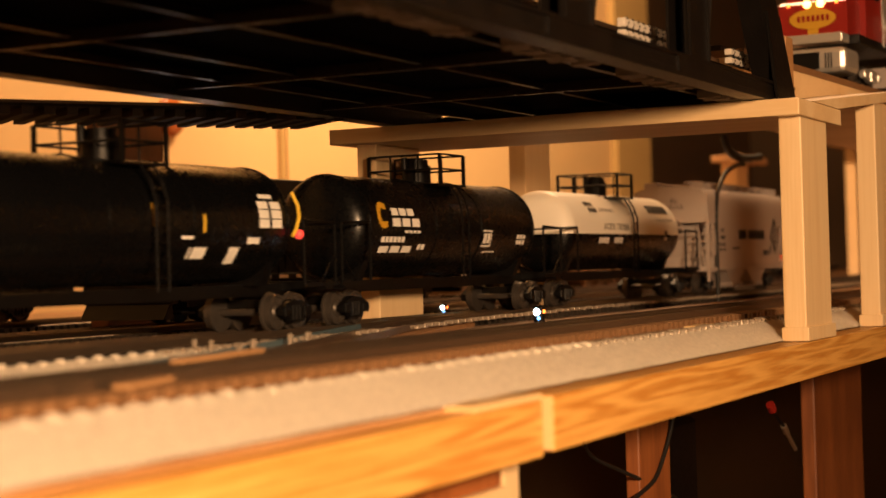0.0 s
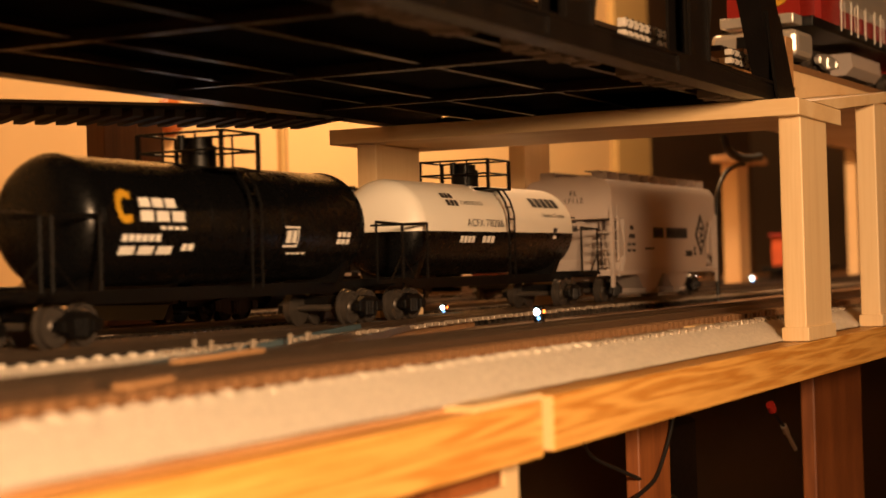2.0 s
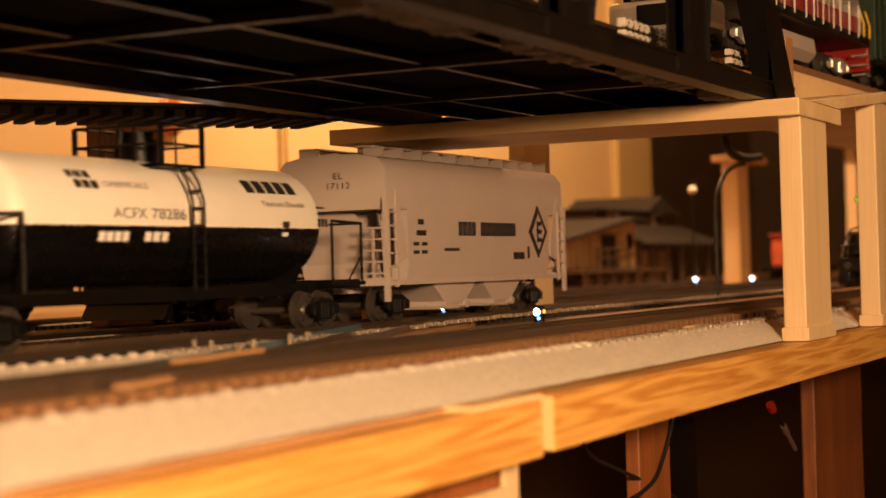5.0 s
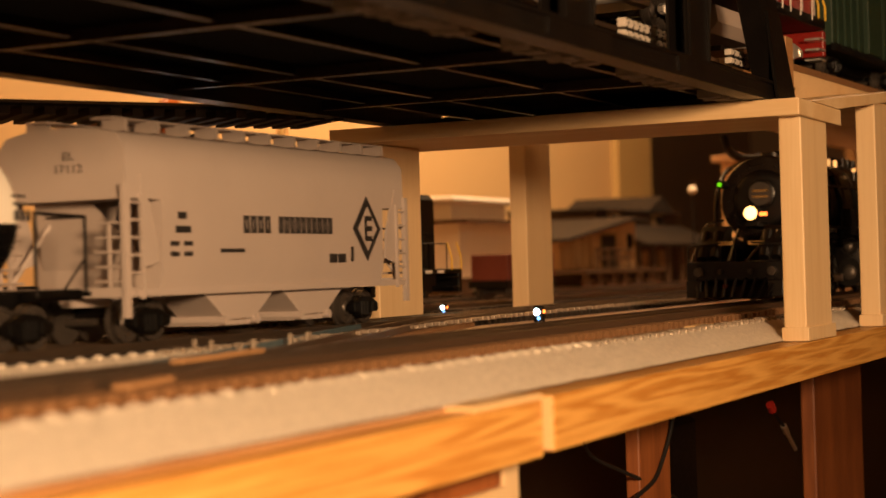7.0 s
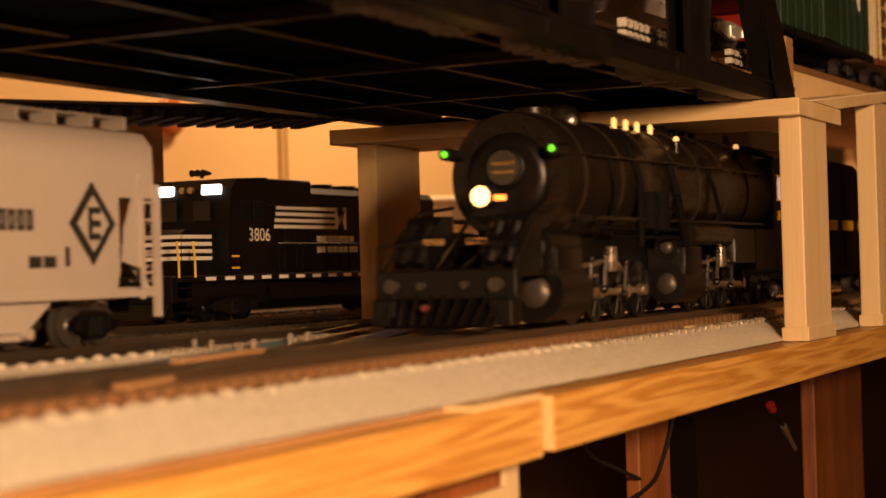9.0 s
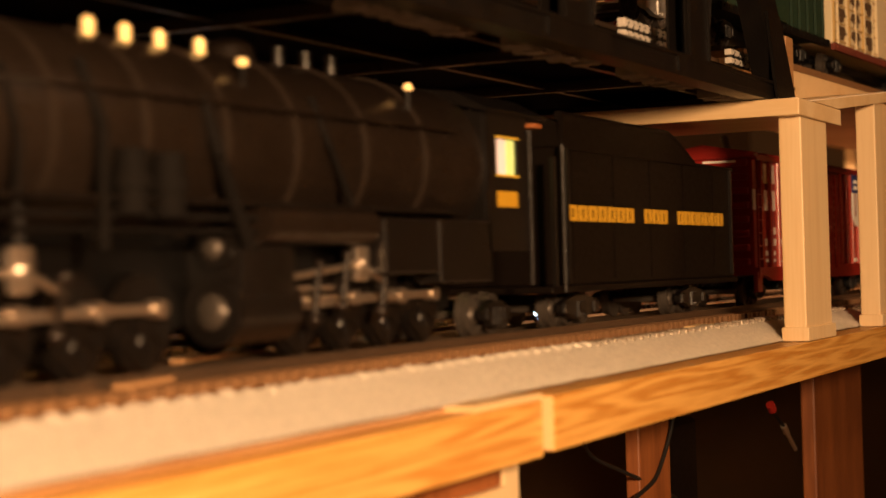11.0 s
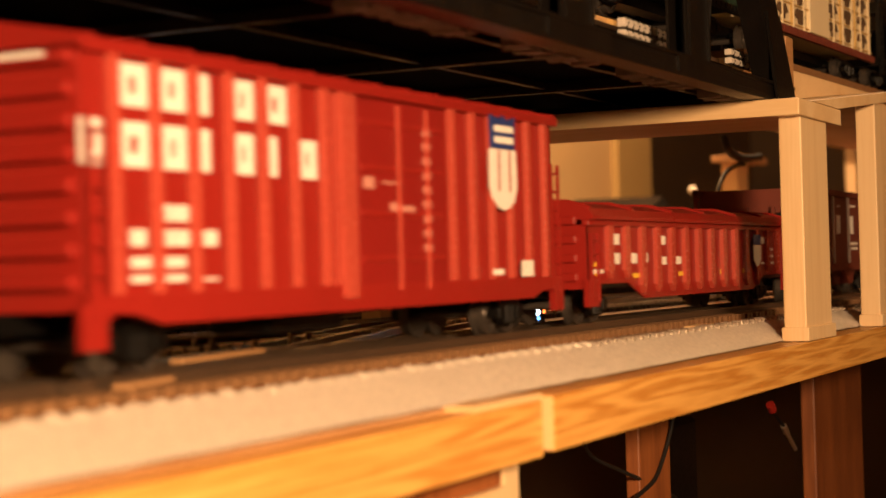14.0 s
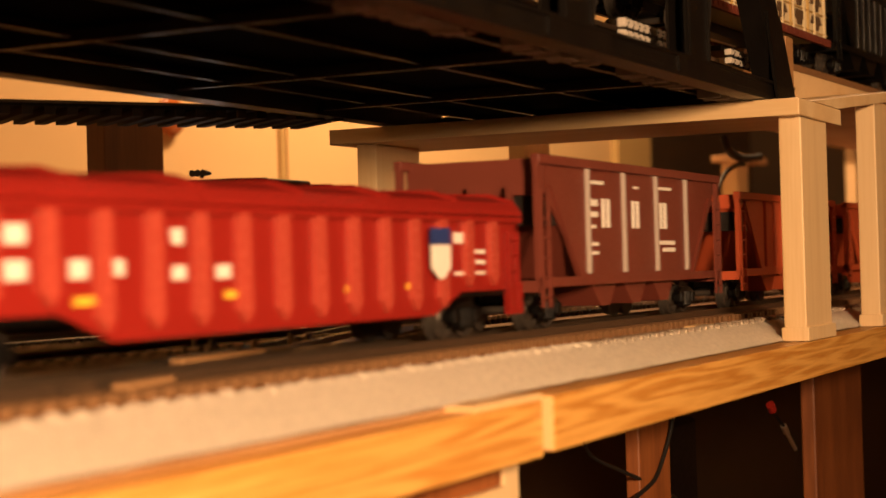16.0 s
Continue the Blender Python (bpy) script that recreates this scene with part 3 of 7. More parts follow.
    part("guard_rail", bm, M_BLACK, car)
    for s in (-1, 1):
        bm = bmesh.new()
        for dx in (-0.0042, 0.0042):
            pipe(bm, [(mid + dx, s * 0.0312, 0.021), (mid + dx, s * 0.0312, 0.060), (mid + dx, s * 0.0285, 0.0685), (mid + dx, s * 0.0240, zp)], 0.0007)
        for k in range(6):
            zz = 0.027 + k * 0.0075
            yy = 0.0312 if zz < 0.060 else 0.0290
            rod(bm, (mid - 0.0042, s * yy, zz), (mid + 0.0042, s * yy, zz), 0.0005, 6)
        part("ladder", bm, M_BLACK, car)
    for xx in (0.030, length - 0.030):
        truck(car, xx)
    coupler(car, 0.004, -1)
    coupler(car, length - 0.004, 1)
    return car


def on_tank(bm, x0, x1, z0, z1, cz=0.0515, rad=0.0277, lift=0.00025, n=4):
    """A thin patch that lies on a tank's near side."""
    rows = []
    for k in range(n + 1):
        z = z0 + (z1 - z0) * k / n
        y = -math.sqrt(max(1e-8, (rad + lift) ** 2 - (z - cz) ** 2))
        rows.append((bm.verts.new((x0, y, z)), bm.verts.new((x1, y, z))))
    for a, b in zip(rows, rows[1:]):
        bm.faces.new((a[0], a[1], b[1], b[0]))


def tank_writing(text, material, parent, x, z, high, wide):
    """Readable characters that lie on a tank's near side."""
    ob = writing(text, material, parent, x, 0.0, z, high, wide)
    for v in ob.data.vertices:
        v.co.y = -math.sqrt((0.0277 + 0.0003) ** 2 - (v.co.z - 0.0515) ** 2)
    return ob


def tank_bars(parent, material, rows, label="plain lettering bars"):
    for x0, x1, z0, z1, count in rows:
        bm = bmesh.new()
        step = (x1 - x0) / count
        for k in range(count):
            on_tank(bm, x0 + k * step, x0 + k * step + step * 0.8, z0, z1)
        part("lettering", bm, material, parent, label)


def black_tank_one():
    car = tank_car("tank_car", "glossy black tank car with white data panels", 0.30, M_GLOSS, M_GLOSS)
    tank_bars(car, M_LET_W, [(0.2320, 0.2540, 0.0490, 0.0530, 2), (0.2320, 0.2540, 0.0535, 0.0575, 2), (0.2320, 0.2540, 0.0580, 0.0615, 2), (0.2350, 0.2500, 0.0630, 0.0650, 1), (0.2230, 0.2360, 0.0415, 0.0445, 1), (0.1780, 0.1950, 0.0350, 0.0400, 1), (0.2100, 0.2200, 0.0325, 0.0400, 1), (0.1700, 0.1820, 0.0435, 0.0450, 1)])
    tank_bars(car, M_YEL, [(0.1480, 0.1515, 0.0485, 0.0585, 1), (0.1860, 0.1885, 0.0465, 0.0545, 1)], "yellow stripe")
    bm = bmesh.new()
    pipe(bm, [(0.2625, -0.0270, 0.0665), (0.2640, -0.0295, 0.0600), (0.2625, -0.0310, 0.0540), (0.2590, -0.0312, 0.0485), (0.2560, -0.0310, 0.0450)], 0.0009, 8)
    part("hose", bm, M_YEL, car, "yellow curved hose", smooth=True)
    bm = bmesh.new()
    ball(bm, (0.262, -0.031, 0.046), 0.0025)
    part("tail_marker", bm, M_REDL, car, "small red marker")
    return car


def black_tank_two():
    car = tank_car("tank_car", "glossy black tank car with a yellow emblem", 0.30, M_GLOSS, M_GLOSS)
    bm = bmesh.new()
    for k in range(10):
        u = math.radians(60 + 26 * k)
        xa, za = 0.0565 + 0.0052 * math.cos(u), 0.0570 + 0.0055 * math.sin(u)
        on_tank(bm, xa - 0.0017, xa + 0.0017, za - 0.0016, za + 0.0016, n=1)
    part("emblem", bm, M_LET_Y, car, "yellow crescent emblem")
    tank_bars(car, M_LET_W, [(0.0660, 0.0940, 0.0570, 0.0610, 3), (0.0660, 0.1000, 0.0510, 0.0555, 3), (0.0540, 0.0820, 0.0425, 0.0455, 6), (0.0540, 0.0940, 0.0370, 0.0405, 3),
                             (0.0980, 0.1080, 0.0385, 0.0415, 2), (0.0800, 0.1000, 0.0475, 0.0490, 4), (0.2320, 0.2460, 0.0415, 0.0440, 3), (0.2320, 0.2460, 0.0450, 0.0475, 3), (0.1870, 0.2050, 0.0365, 0.0375, 4)])
    bm = bmesh.new()
    for x0, x1, z0, z1 in ((0.1800, 0.1945, 0.0490, 0.0500), (0.1800, 0.1945, 0.0400, 0.0410), (0.1800, 0.1810, 0.0400, 0.0500), (0.1935, 0.1945, 0.0400, 0.0500), (0.1830, 0.1875, 0.0420, 0.0480), (0.1885, 0.1925, 0.0420, 0.0480)):
        on_tank(bm, x0, x1, z0, z1, n=2)
    part("data_panel", bm, M_LET_W, car, "white framed data panel")
    return car


def white_tank():
    car = tank_car("tank_car", "white-over-black tank car with black lettering", 0.30, M_WHITE, M_GLOSS, split=0.0490)
    tank_bars(car, M_LET_K, [(0.0720, 0.0880, 0.0685, 0.0715, 3), (0.0740, 0.0900, 0.0640, 0.0675, 3), (0.2000, 0.2460, 0.0655, 0.0715, 5), (0.2580, 0.2680, 0.0560, 0.0570, 1), (0.2580, 0.2680, 0.0590, 0.0600, 1), (0.2580, 0.2680, 0.0500, 0.0540, 3), (0.2250, 0.2330, 0.0492, 0.0522, 1)])
    tank_writing("ACFX", M_LET_K, car, 0.0940, 0.0520, 0.0045, 0.023)
    tank_writing("78286", M_LET_K, car, 0.1205, 0.0520, 0.0045, 0.025)
    tank_writing("CHEMICALS", M_LET_K, car, 0.093, 0.0650, 0.0024, 0.030)
    tank_writing("Titanium Dioxide", M_LET_K, car, 0.209, 0.0592, 0.0026, 0.038)
    tank_bars(car, M_LET_W, [(0.0850, 0.1060, 0.0425, 0.0465, 4), (0.1160, 0.1340, 0.0425, 0.0465, 3), (0.2250, 0.2320, 0.0450, 0.0470, 1)])
    return car


def covered_hopper():
    """Light grey two-bay covered hopper with rounded sides."""
    L = 0.252
    car = thing("covered_hopper", "light grey two-bay covered hopper with black lettering", "hopper car", "tank train")
    half = [(-0.0, 0.0905), (-0.018, 0.0895), (-0.0285, 0.0872), (-0.0330, 0.0815), (-0.0335, 0.060), (-0.0335, 0.030), (-0.0315, 0.0215), (-0.029, 0.0205)]
    prof = half + [(-y, z) for y, z in half[::-1][:-1]]
    bm = bmesh.new()
    prism(bm, prof, "x", 0.028, L - 0.028)
    for e in (0, 1):
        fx = (lambda v: L - v) if e else (lambda v: v)
        ys = [bm.verts.new((fx(0.004), y, z)) for y, z in prof if z > 0.058]
        lo = [bm.verts.new((fx(0.0285), y, z)) for y, z in prof if z > 0.058]
        n = len(ys)
        for i in range(n - 1):
            bm.faces.new((ys[i], ys[i + 1], lo[i + 1], lo[i]))
        bm.faces.new(ys)
        bm.faces.new((ys[0], lo[0], lo[-1], ys[-1]))
        c0, c1 = bm.verts.new((fx(0.0285), 0.030, 0.03)), bm.verts.new((fx(0.0285), -0.030, 0.03))
        bm.faces.new((ys[0], ys[-1], c1, c0))
    part("body", bm, M_GREY, car, smooth=True)
    bm = bmesh.new()
    box(bm, 0.0, L, -0.0055, 0.0055, 0.0155, 0.0215)
    for xx in (0.006, L - 0.006):
        box(bm, xx - 0.005, xx + 0.005, -0.033, 0.033, 0.0195, 0.0235)
    for s in (-1, 1):
        box(bm, 0.004, L - 0.004, s * 0.033 - 0.0012, s * 0.033 + 0.0012, 0.0195, 0.0225)
    part("underframe", bm, M_GREY, car)
    for xc in (L * 0.37, L * 0.63):
        bm = bmesh.new()
        for s in (-1, 1):
            prism(bm, [(xc - 0.030, 0.0205), (xc + 0.030, 0.0205), (xc + 0.012, 0.0075), (xc - 0.012, 0.0075)], "y", s * 0.029, s * 0.004)
        box(bm, xc - 0.014, xc + 0.014, -0.0265, 0.0265, 0.0045, 0.0085, bevel=0.0006)
        for k in (-1, 1):
            rod(bm, (xc + k * 0.013, -0.0305, 0.0070), (xc + k * 0.013, 0.0305, 0.0070), 0.0022, 10)
        part("outlet_bay", bm, M_GREY, car)
    for s in (-1, 1):
        bm = bmesh.new()
        box(bm, 0.010, L - 0.010, s * 0.017 - 0.0055, s * 0.017 + 0.0055, 0.0935, 0.0945)
        for k in range(11):
            xx = 0.014 + (L - 0.028) * k / 10
            box(bm, xx - 0.0012, xx + 0.0012, s * 0.020 - 0.007, s * 0.020 + 0.0045, 0.0885, 0.0938)
        part("roof_walk", bm, M_GREY, car)
    bm = bmesh.new()
    for k in range(4):
        xx = 0.045 + k * (L - 0.09) / 3
        rod(bm, (xx, 0, 0.089), (xx, 0, 0.0930), 0.009, 16)
    part("hatches", bm, M_GREY, car)
    for e in (0, 1):
        fx = (lambda v: L - v) if e else (lambda v: v)
        for s in (-1, 1):
            bm = bmesh.new()
            ladder(bm, fx(0.004), fx(0.0135), s * 0.0340, 0.0185, 0.062, 6, 0.0008)
            box(bm, min(fx(0.001), fx(0.005)), max(fx(0.001), fx(0.005)), s * 0.0335 - 0.001, s * 0.0335 + 0.001, 0.011, 0.066)
            part("ladder", bm, M_GREY, car)
            bm = bmesh.new()
            prism(bm, [(fx(0.0140), 0.031), (fx(0.0140), 0.070), (fx(0.024), 0.048), (fx(0.026), 0.034)], "y", s * 0.0337, s * 0.0325)
            part("corner_gusset", bm, M_GREY, car)
            bm = bmesh.new()
            pipe(bm, [(fx(0.004), s * 0.030, 0.022), (fx(0.026), s * 0.016, 0.060)], 0.0012)
            ladder(bm, fx(0.002), fx(0.002), s * 0.026, 0.0225, 0.05, 1, 0.0007)
            for k in range(5):
                rod(bm, (fx(0.002), s * 0.019, 0.026 + k * 0.006), (fx(0.002), s * 0.033, 0.026 + k * 0.006), 0.0006, 6)
            part("end_brace", bm, M_GREY, car)
    y = -0.0337
    for x0, x1, count in ((0.091, 0.115, 4), (0.121, 0.172, 10)):
        bm = bmesh.new()
        letters(bm, x0, x1, 0.0462, 0.0542, y, count, fill=0.68, weight=0.30)
        part("name_bar", bm, M_LET_K, car, "black lettering bars")
    for x0, x1, z0, z1 in ((0.040, 0.046, 0.052, 0.055), (0.038, 0.049, 0.046, 0.049), (0.034, 0.040, 0.0405, 0.0425), (0.044, 0.050, 0.0405, 0.0425), (0.034, 0.040, 0.036, 0.038), (0.044, 0.050, 0.036, 0.038), (0.072, 0.091, 0.0375, 0.0392), (0.168, 0.175, 0.0320, 0.0365), (0.1765, 0.1835, 0.0320, 0.0365), (0.1895, 0.1918, 0.0325, 0.0400)):
        part("lettering", bmb(x0, x1, y - 0.0003, y + 0.0003, z0, z1), M_LET_K, car, "black lettering bar")
    bm = bmesh.new()
    dx, dz, cx, cz2 = 0.0145, 0.0165, 0.2065, 0.0492
    outer = [(cx - dx, cz2), (cx, cz2 - dz), (cx + dx, cz2), (cx, cz2 + dz)]
    prism(bm, outer, "y", y - 0.0003, y + 0.0003)
    part("emblem", bm, M_LET_K, car, "black diamond emblem")
    bm = bmesh.new()
    dx, dz = 0.0098, 0.0112
    prism(bm, [(cx - dx, cz2), (cx, cz2 - dz), (cx + dx, cz2), (cx, cz2 + dz)], "y", y - 0.0006, y - 0.0003)
    part("emblem_field", bm, M_GREY, car)
    bm = bmesh.new()
    box(bm, cx - 0.0034, cx - 0.0012, y - 0.0009, y - 0.0006, cz2 - 0.0065, cz2 + 0.0065)
    for zz in (-0.0052, 0.0, 0.0052):
        box(bm, cx - 0.0034, cx + 0.0042, y - 0.0009, y - 0.0006, cz2 + zz - 0.0013, cz2 + zz + 0.0013)
    part("emblem_bars", bm, M_LET_K, car)
    writing("17112", M_LET_K, car, 0.0035, 0.002, 0.0715, 0.0034, 0.0140, -90)
    writing("EL", M_LET_K, car, 0.0035, -0.002, 0.0768, 0.0034, 0.0058, -90)
    for xx in (0.032, L - 0.032):
        truck(car, xx)
    coupler(car, 0.0, -1)
    coupler(car, L, 1)
    return car


def boxcar():
    """Bright red outside-braced boxcar with a plug door."""
    L = 0.327
    car = thing("boxcar", "bright red outside-braced boxcar with white lettering", "boxcar", "freight train")
    z0, z1, w = 0.0185, 0.0900, 0.0325
    part("body", bmb(0.004, L - 0.004, -w + 0.0015, w - 0.0015, z0, z1, bevel=0.0005), M_RED, car)
    bm = bmesh.new()
    prism(bm, [(-w - 0.0008, z1 - 0.0012), (-w - 0.0008, z1 + 0.0008), (0, z1 + 0.0068), (w + 0.0008, z1 + 0.0008), (w + 0.0008, z1 - 0.0012)], "x", 0.001, L - 0.001)
    roof = part("roof", bm, M_RED, car)
    for k in range(15):
        xx = 0.006 + (L - 0.012) * k / 14
        bm = bmesh.new()
        prism(bm, [(-w - 0.0012, z1 + 0.0003), (-w - 0.0012, z1 + 0.0018), (0, z1 + 0.0078), (w + 0.0012, z1 + 0.0018), (w + 0.0012, z1 + 0.0003)], "x", xx - 0.0016, xx + 0.0016)
        part("roof_rib", bm, M_RED, roof)
    d0, d1 = 0.135, 0.214
    for s in (-1, 1):
        for xx in [0.016 + k * 0.0185 for k in range(7)] + [0.222 + k * 0.0178 for k in range(6)]:
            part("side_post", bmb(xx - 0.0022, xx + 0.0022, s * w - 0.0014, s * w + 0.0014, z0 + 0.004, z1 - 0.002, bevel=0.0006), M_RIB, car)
        bm = bmesh.new()
        prism(bm, [(0.003, z0), (0.022, z0 - 0.001), (0.034, z0 - 0.004), (L - 0.034, z0 - 0.004), (L - 0.022, z0 - 0.001), (L - 0.003, z0), (L - 0.003, z0 + 0.0045), (0.003, z0 + 0.0045)], "y", s * w - 0.0016, s * w + 0.0016)
        box(bm, 0.003, L - 0.003, s * w - 0.0014, s * w + 0.0014, z1 - 0.0028, z1 - 0.0002)
        part("side_sill", bm, M_RED, car)
        door = part("door", bmb(d0 + 0.012, d1, s * w - 0.0012, s * w + 0.0012, z0 + 0.004, z1 - 0.004, bevel=0.0005), M_DOOR, car, "red plug door")
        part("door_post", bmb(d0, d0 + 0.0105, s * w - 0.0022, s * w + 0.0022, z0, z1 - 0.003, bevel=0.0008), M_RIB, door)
        for k in range(4):
            zz = z0 + 0.012 + k * 0.0155
            part("door_rib", bmb(d0 + 0.014, d1 - 0.002, s * w - 0.0018, s * w + 0.0018, zz, zz + 0.0022, bevel=0.0004), M_RED, door)
        for xx in (d0 + 0.040, d0 + 0.062):
            part("lock_rod", bmr((xx, s * (w + 0.0022), z0 + 0.002), (xx, s * (w + 0.0022), z1 - 0.005), 0.0008, 6), M_RIB, door)
        for e in (0, 1):
            fx = (lambda v: L - v) if e else (lambda v: v)
            bm = bmesh.new()
            ladder(bm, fx(0.0035), fx(0.0110), s * (w + 0.0012), z0 - 0.002, z0 + 0.052, 7, 0.0006)
            box(bm, min(fx(0.0), fx(0.010)), max(fx(0.0), fx(0.010)), s * w - 0.0012, s * w + 0.0012, 0.0085, z0 + 0.002)
            part("ladder", bm, M_RED, car)
    for e in (0, 1):
        fx = (lambda v: L - v) if e else (lambda v: v)
        for k in range(8):
            zz = z0 + 0.006 + k * 0.0085
            part("end_rib", bmb(min(fx(0.001), fx(0.005)), max(fx(0.001), fx(0.005)), -w + 0.004, w - 0.004, zz, zz + 0.0040, bevel=0.0009), M_RED, car)
    bm = bmesh.new()
    y = -w - 0.0016
    for k, (a, b) in enumerate(((0.0195, 0.0325), (0.0382, 0.0505), (0.0570, 0.0625), (0.0745, 0.0865), (0.0925, 0.1055))):
        block(bm, a, b, 0.0740, 0.0858, -w + 0.0012, kind=None if k == 2 else 2)
    for k, (a, b) in enumerate(((0.0030, 0.0130), (0.0192, 0.0330), (0.0385, 0.0505), (0.0570, 0.0625), (0.0755, 0.0860), (0.0940, 0.0995), (0.1125, 0.1235))):
        block(bm, a, b, 0.0575, 0.0698, -w + 0.0012, kind=None if k in (3, 5) else 2)
    for x0, x1, za, zb in ((0.037, 0.052, 0.043, 0.0475), (0.024, 0.031, 0.036, 0.0405), (0.037, 0.052, 0.036, 0.0405), (0.056, 0.066, 0.036, 0.0405), (0.024, 0.033, 0.030, 0.033), (0.038, 0.050, 0.030, 0.033), (0.024, 0.033, 0.026, 0.028), (0.038, 0.050, 0.026, 0.028), (0.058, 0.066, 0.026, 0.0268)):
        letters(bm, x0, x1, za, zb, -w + 0.0012, 2, fill=0.8)
    part("lettering", bm, M_LET_W, car, "white lettering bars")
    bm = bmesh.new()
    for k in range(9):
        zz = 0.034 + k * 0.0052
        box(bm, 0.196, 0.200, -w - 0.0021, -w - 0.0010, zz, zz + 0.0026)
    for x0, x1, za, zb in ((0.151, 0.158, 0.0555, 0.0595), (0.164, 0.178, 0.0575, 0.0582), (0.170, 0.176, 0.0475, 0.051), (0.178, 0.188, 0.047, 0.050)):
        box(bm, x0, x1, -w - 0.0017, -w - 0.0010, za, zb)
    part("door_stencils", bm, M_STENCIL, car)
    bm = bmesh.new()
    xs, zb = 0.266, 0.0745
    prism(bm, [(xs - 0.0110, zb), (xs + 0.0110, zb), (xs + 0.0115, zb + 0.0135), (xs + 0.004, zb + 0.0115), (xs, zb + 0.0135), (xs - 0.004, zb + 0.0115), (xs - 0.0115, zb + 0.0135)], "y", -w - 0.0020, -w - 0.0010)
    part("shield_top", bm, M_BLUE, car, "blue shield chief")
    bm = bmesh.new()
    prism(bm, [(xs - 0.0120, zb - 0.0002), (xs - 0.0125, zb - 0.015), (xs - 0.0100, zb - 0.0205), (xs - 0.005, zb - 0.0235), (xs, zb - 0.0245), (xs + 0.005, zb - 0.0235), (xs + 0.0100, zb - 0.0205), (xs + 0.0125, zb - 0.015), (xs + 0.0120, zb - 0.0002)], "y", -w - 0.0020, -w - 0.0010)
    part("shield_field", bm, M_LET_W, car, "white shield field")
    bm = bmesh.new()
    for k in (-0.35, 0.35):
        box(bm, xs + k * 0.0150 - 0.0005, xs + k * 0.0150 + 0.0005, -w - 0.0024, -w - 0.0019, zb - 0.017, zb - 0.0004)
    part("shield_stripes", bm, M_RED, car)
    for x0, x1, za, zc, yy, n in ((xs - 0.0085, xs + 0.0090, zb + 0.0066, zb + 0.0092, -w - 0.0021, 5), (xs - 0.0085, xs + 0.0090, zb + 0.0022, zb + 0.0048, -w - 0.0021, 6),
                                  (0.255, 0.264, 0.0245, 0.0268, y, 2), (0.283, 0.296, 0.0235, 0.030, y, 1)):
        bm = bmesh.new()
        letters(bm, x0, x1, za, zc, yy, n)
        part("shield_bar" if n > 2 else "data_mark", bm, M_LET_W, car)
    bm = bmesh.new()
    box(bm, 0.0002, 0.0008, -0.022, -0.002, z1 - 0.0040, z1 - 0.0026)
    part("end_lettering", bm, M_LET_W, car)
    bm = bmesh.new()
    box(bm, 0.0, L, -0.0055, 0.0055, 0.0125, 0.0185)
    box(bm, 0.12, 0.17, -0.014, 0.010, 0.0075, 0.0150, bevel=0.002)
    part("underframe", bm, M_BLACK, car)
    for xx in (0.036, L - 0.036):
        truck(car, xx)
    coupler(car, 0.0, -1)
    coupler(car, L, 1)
    return car


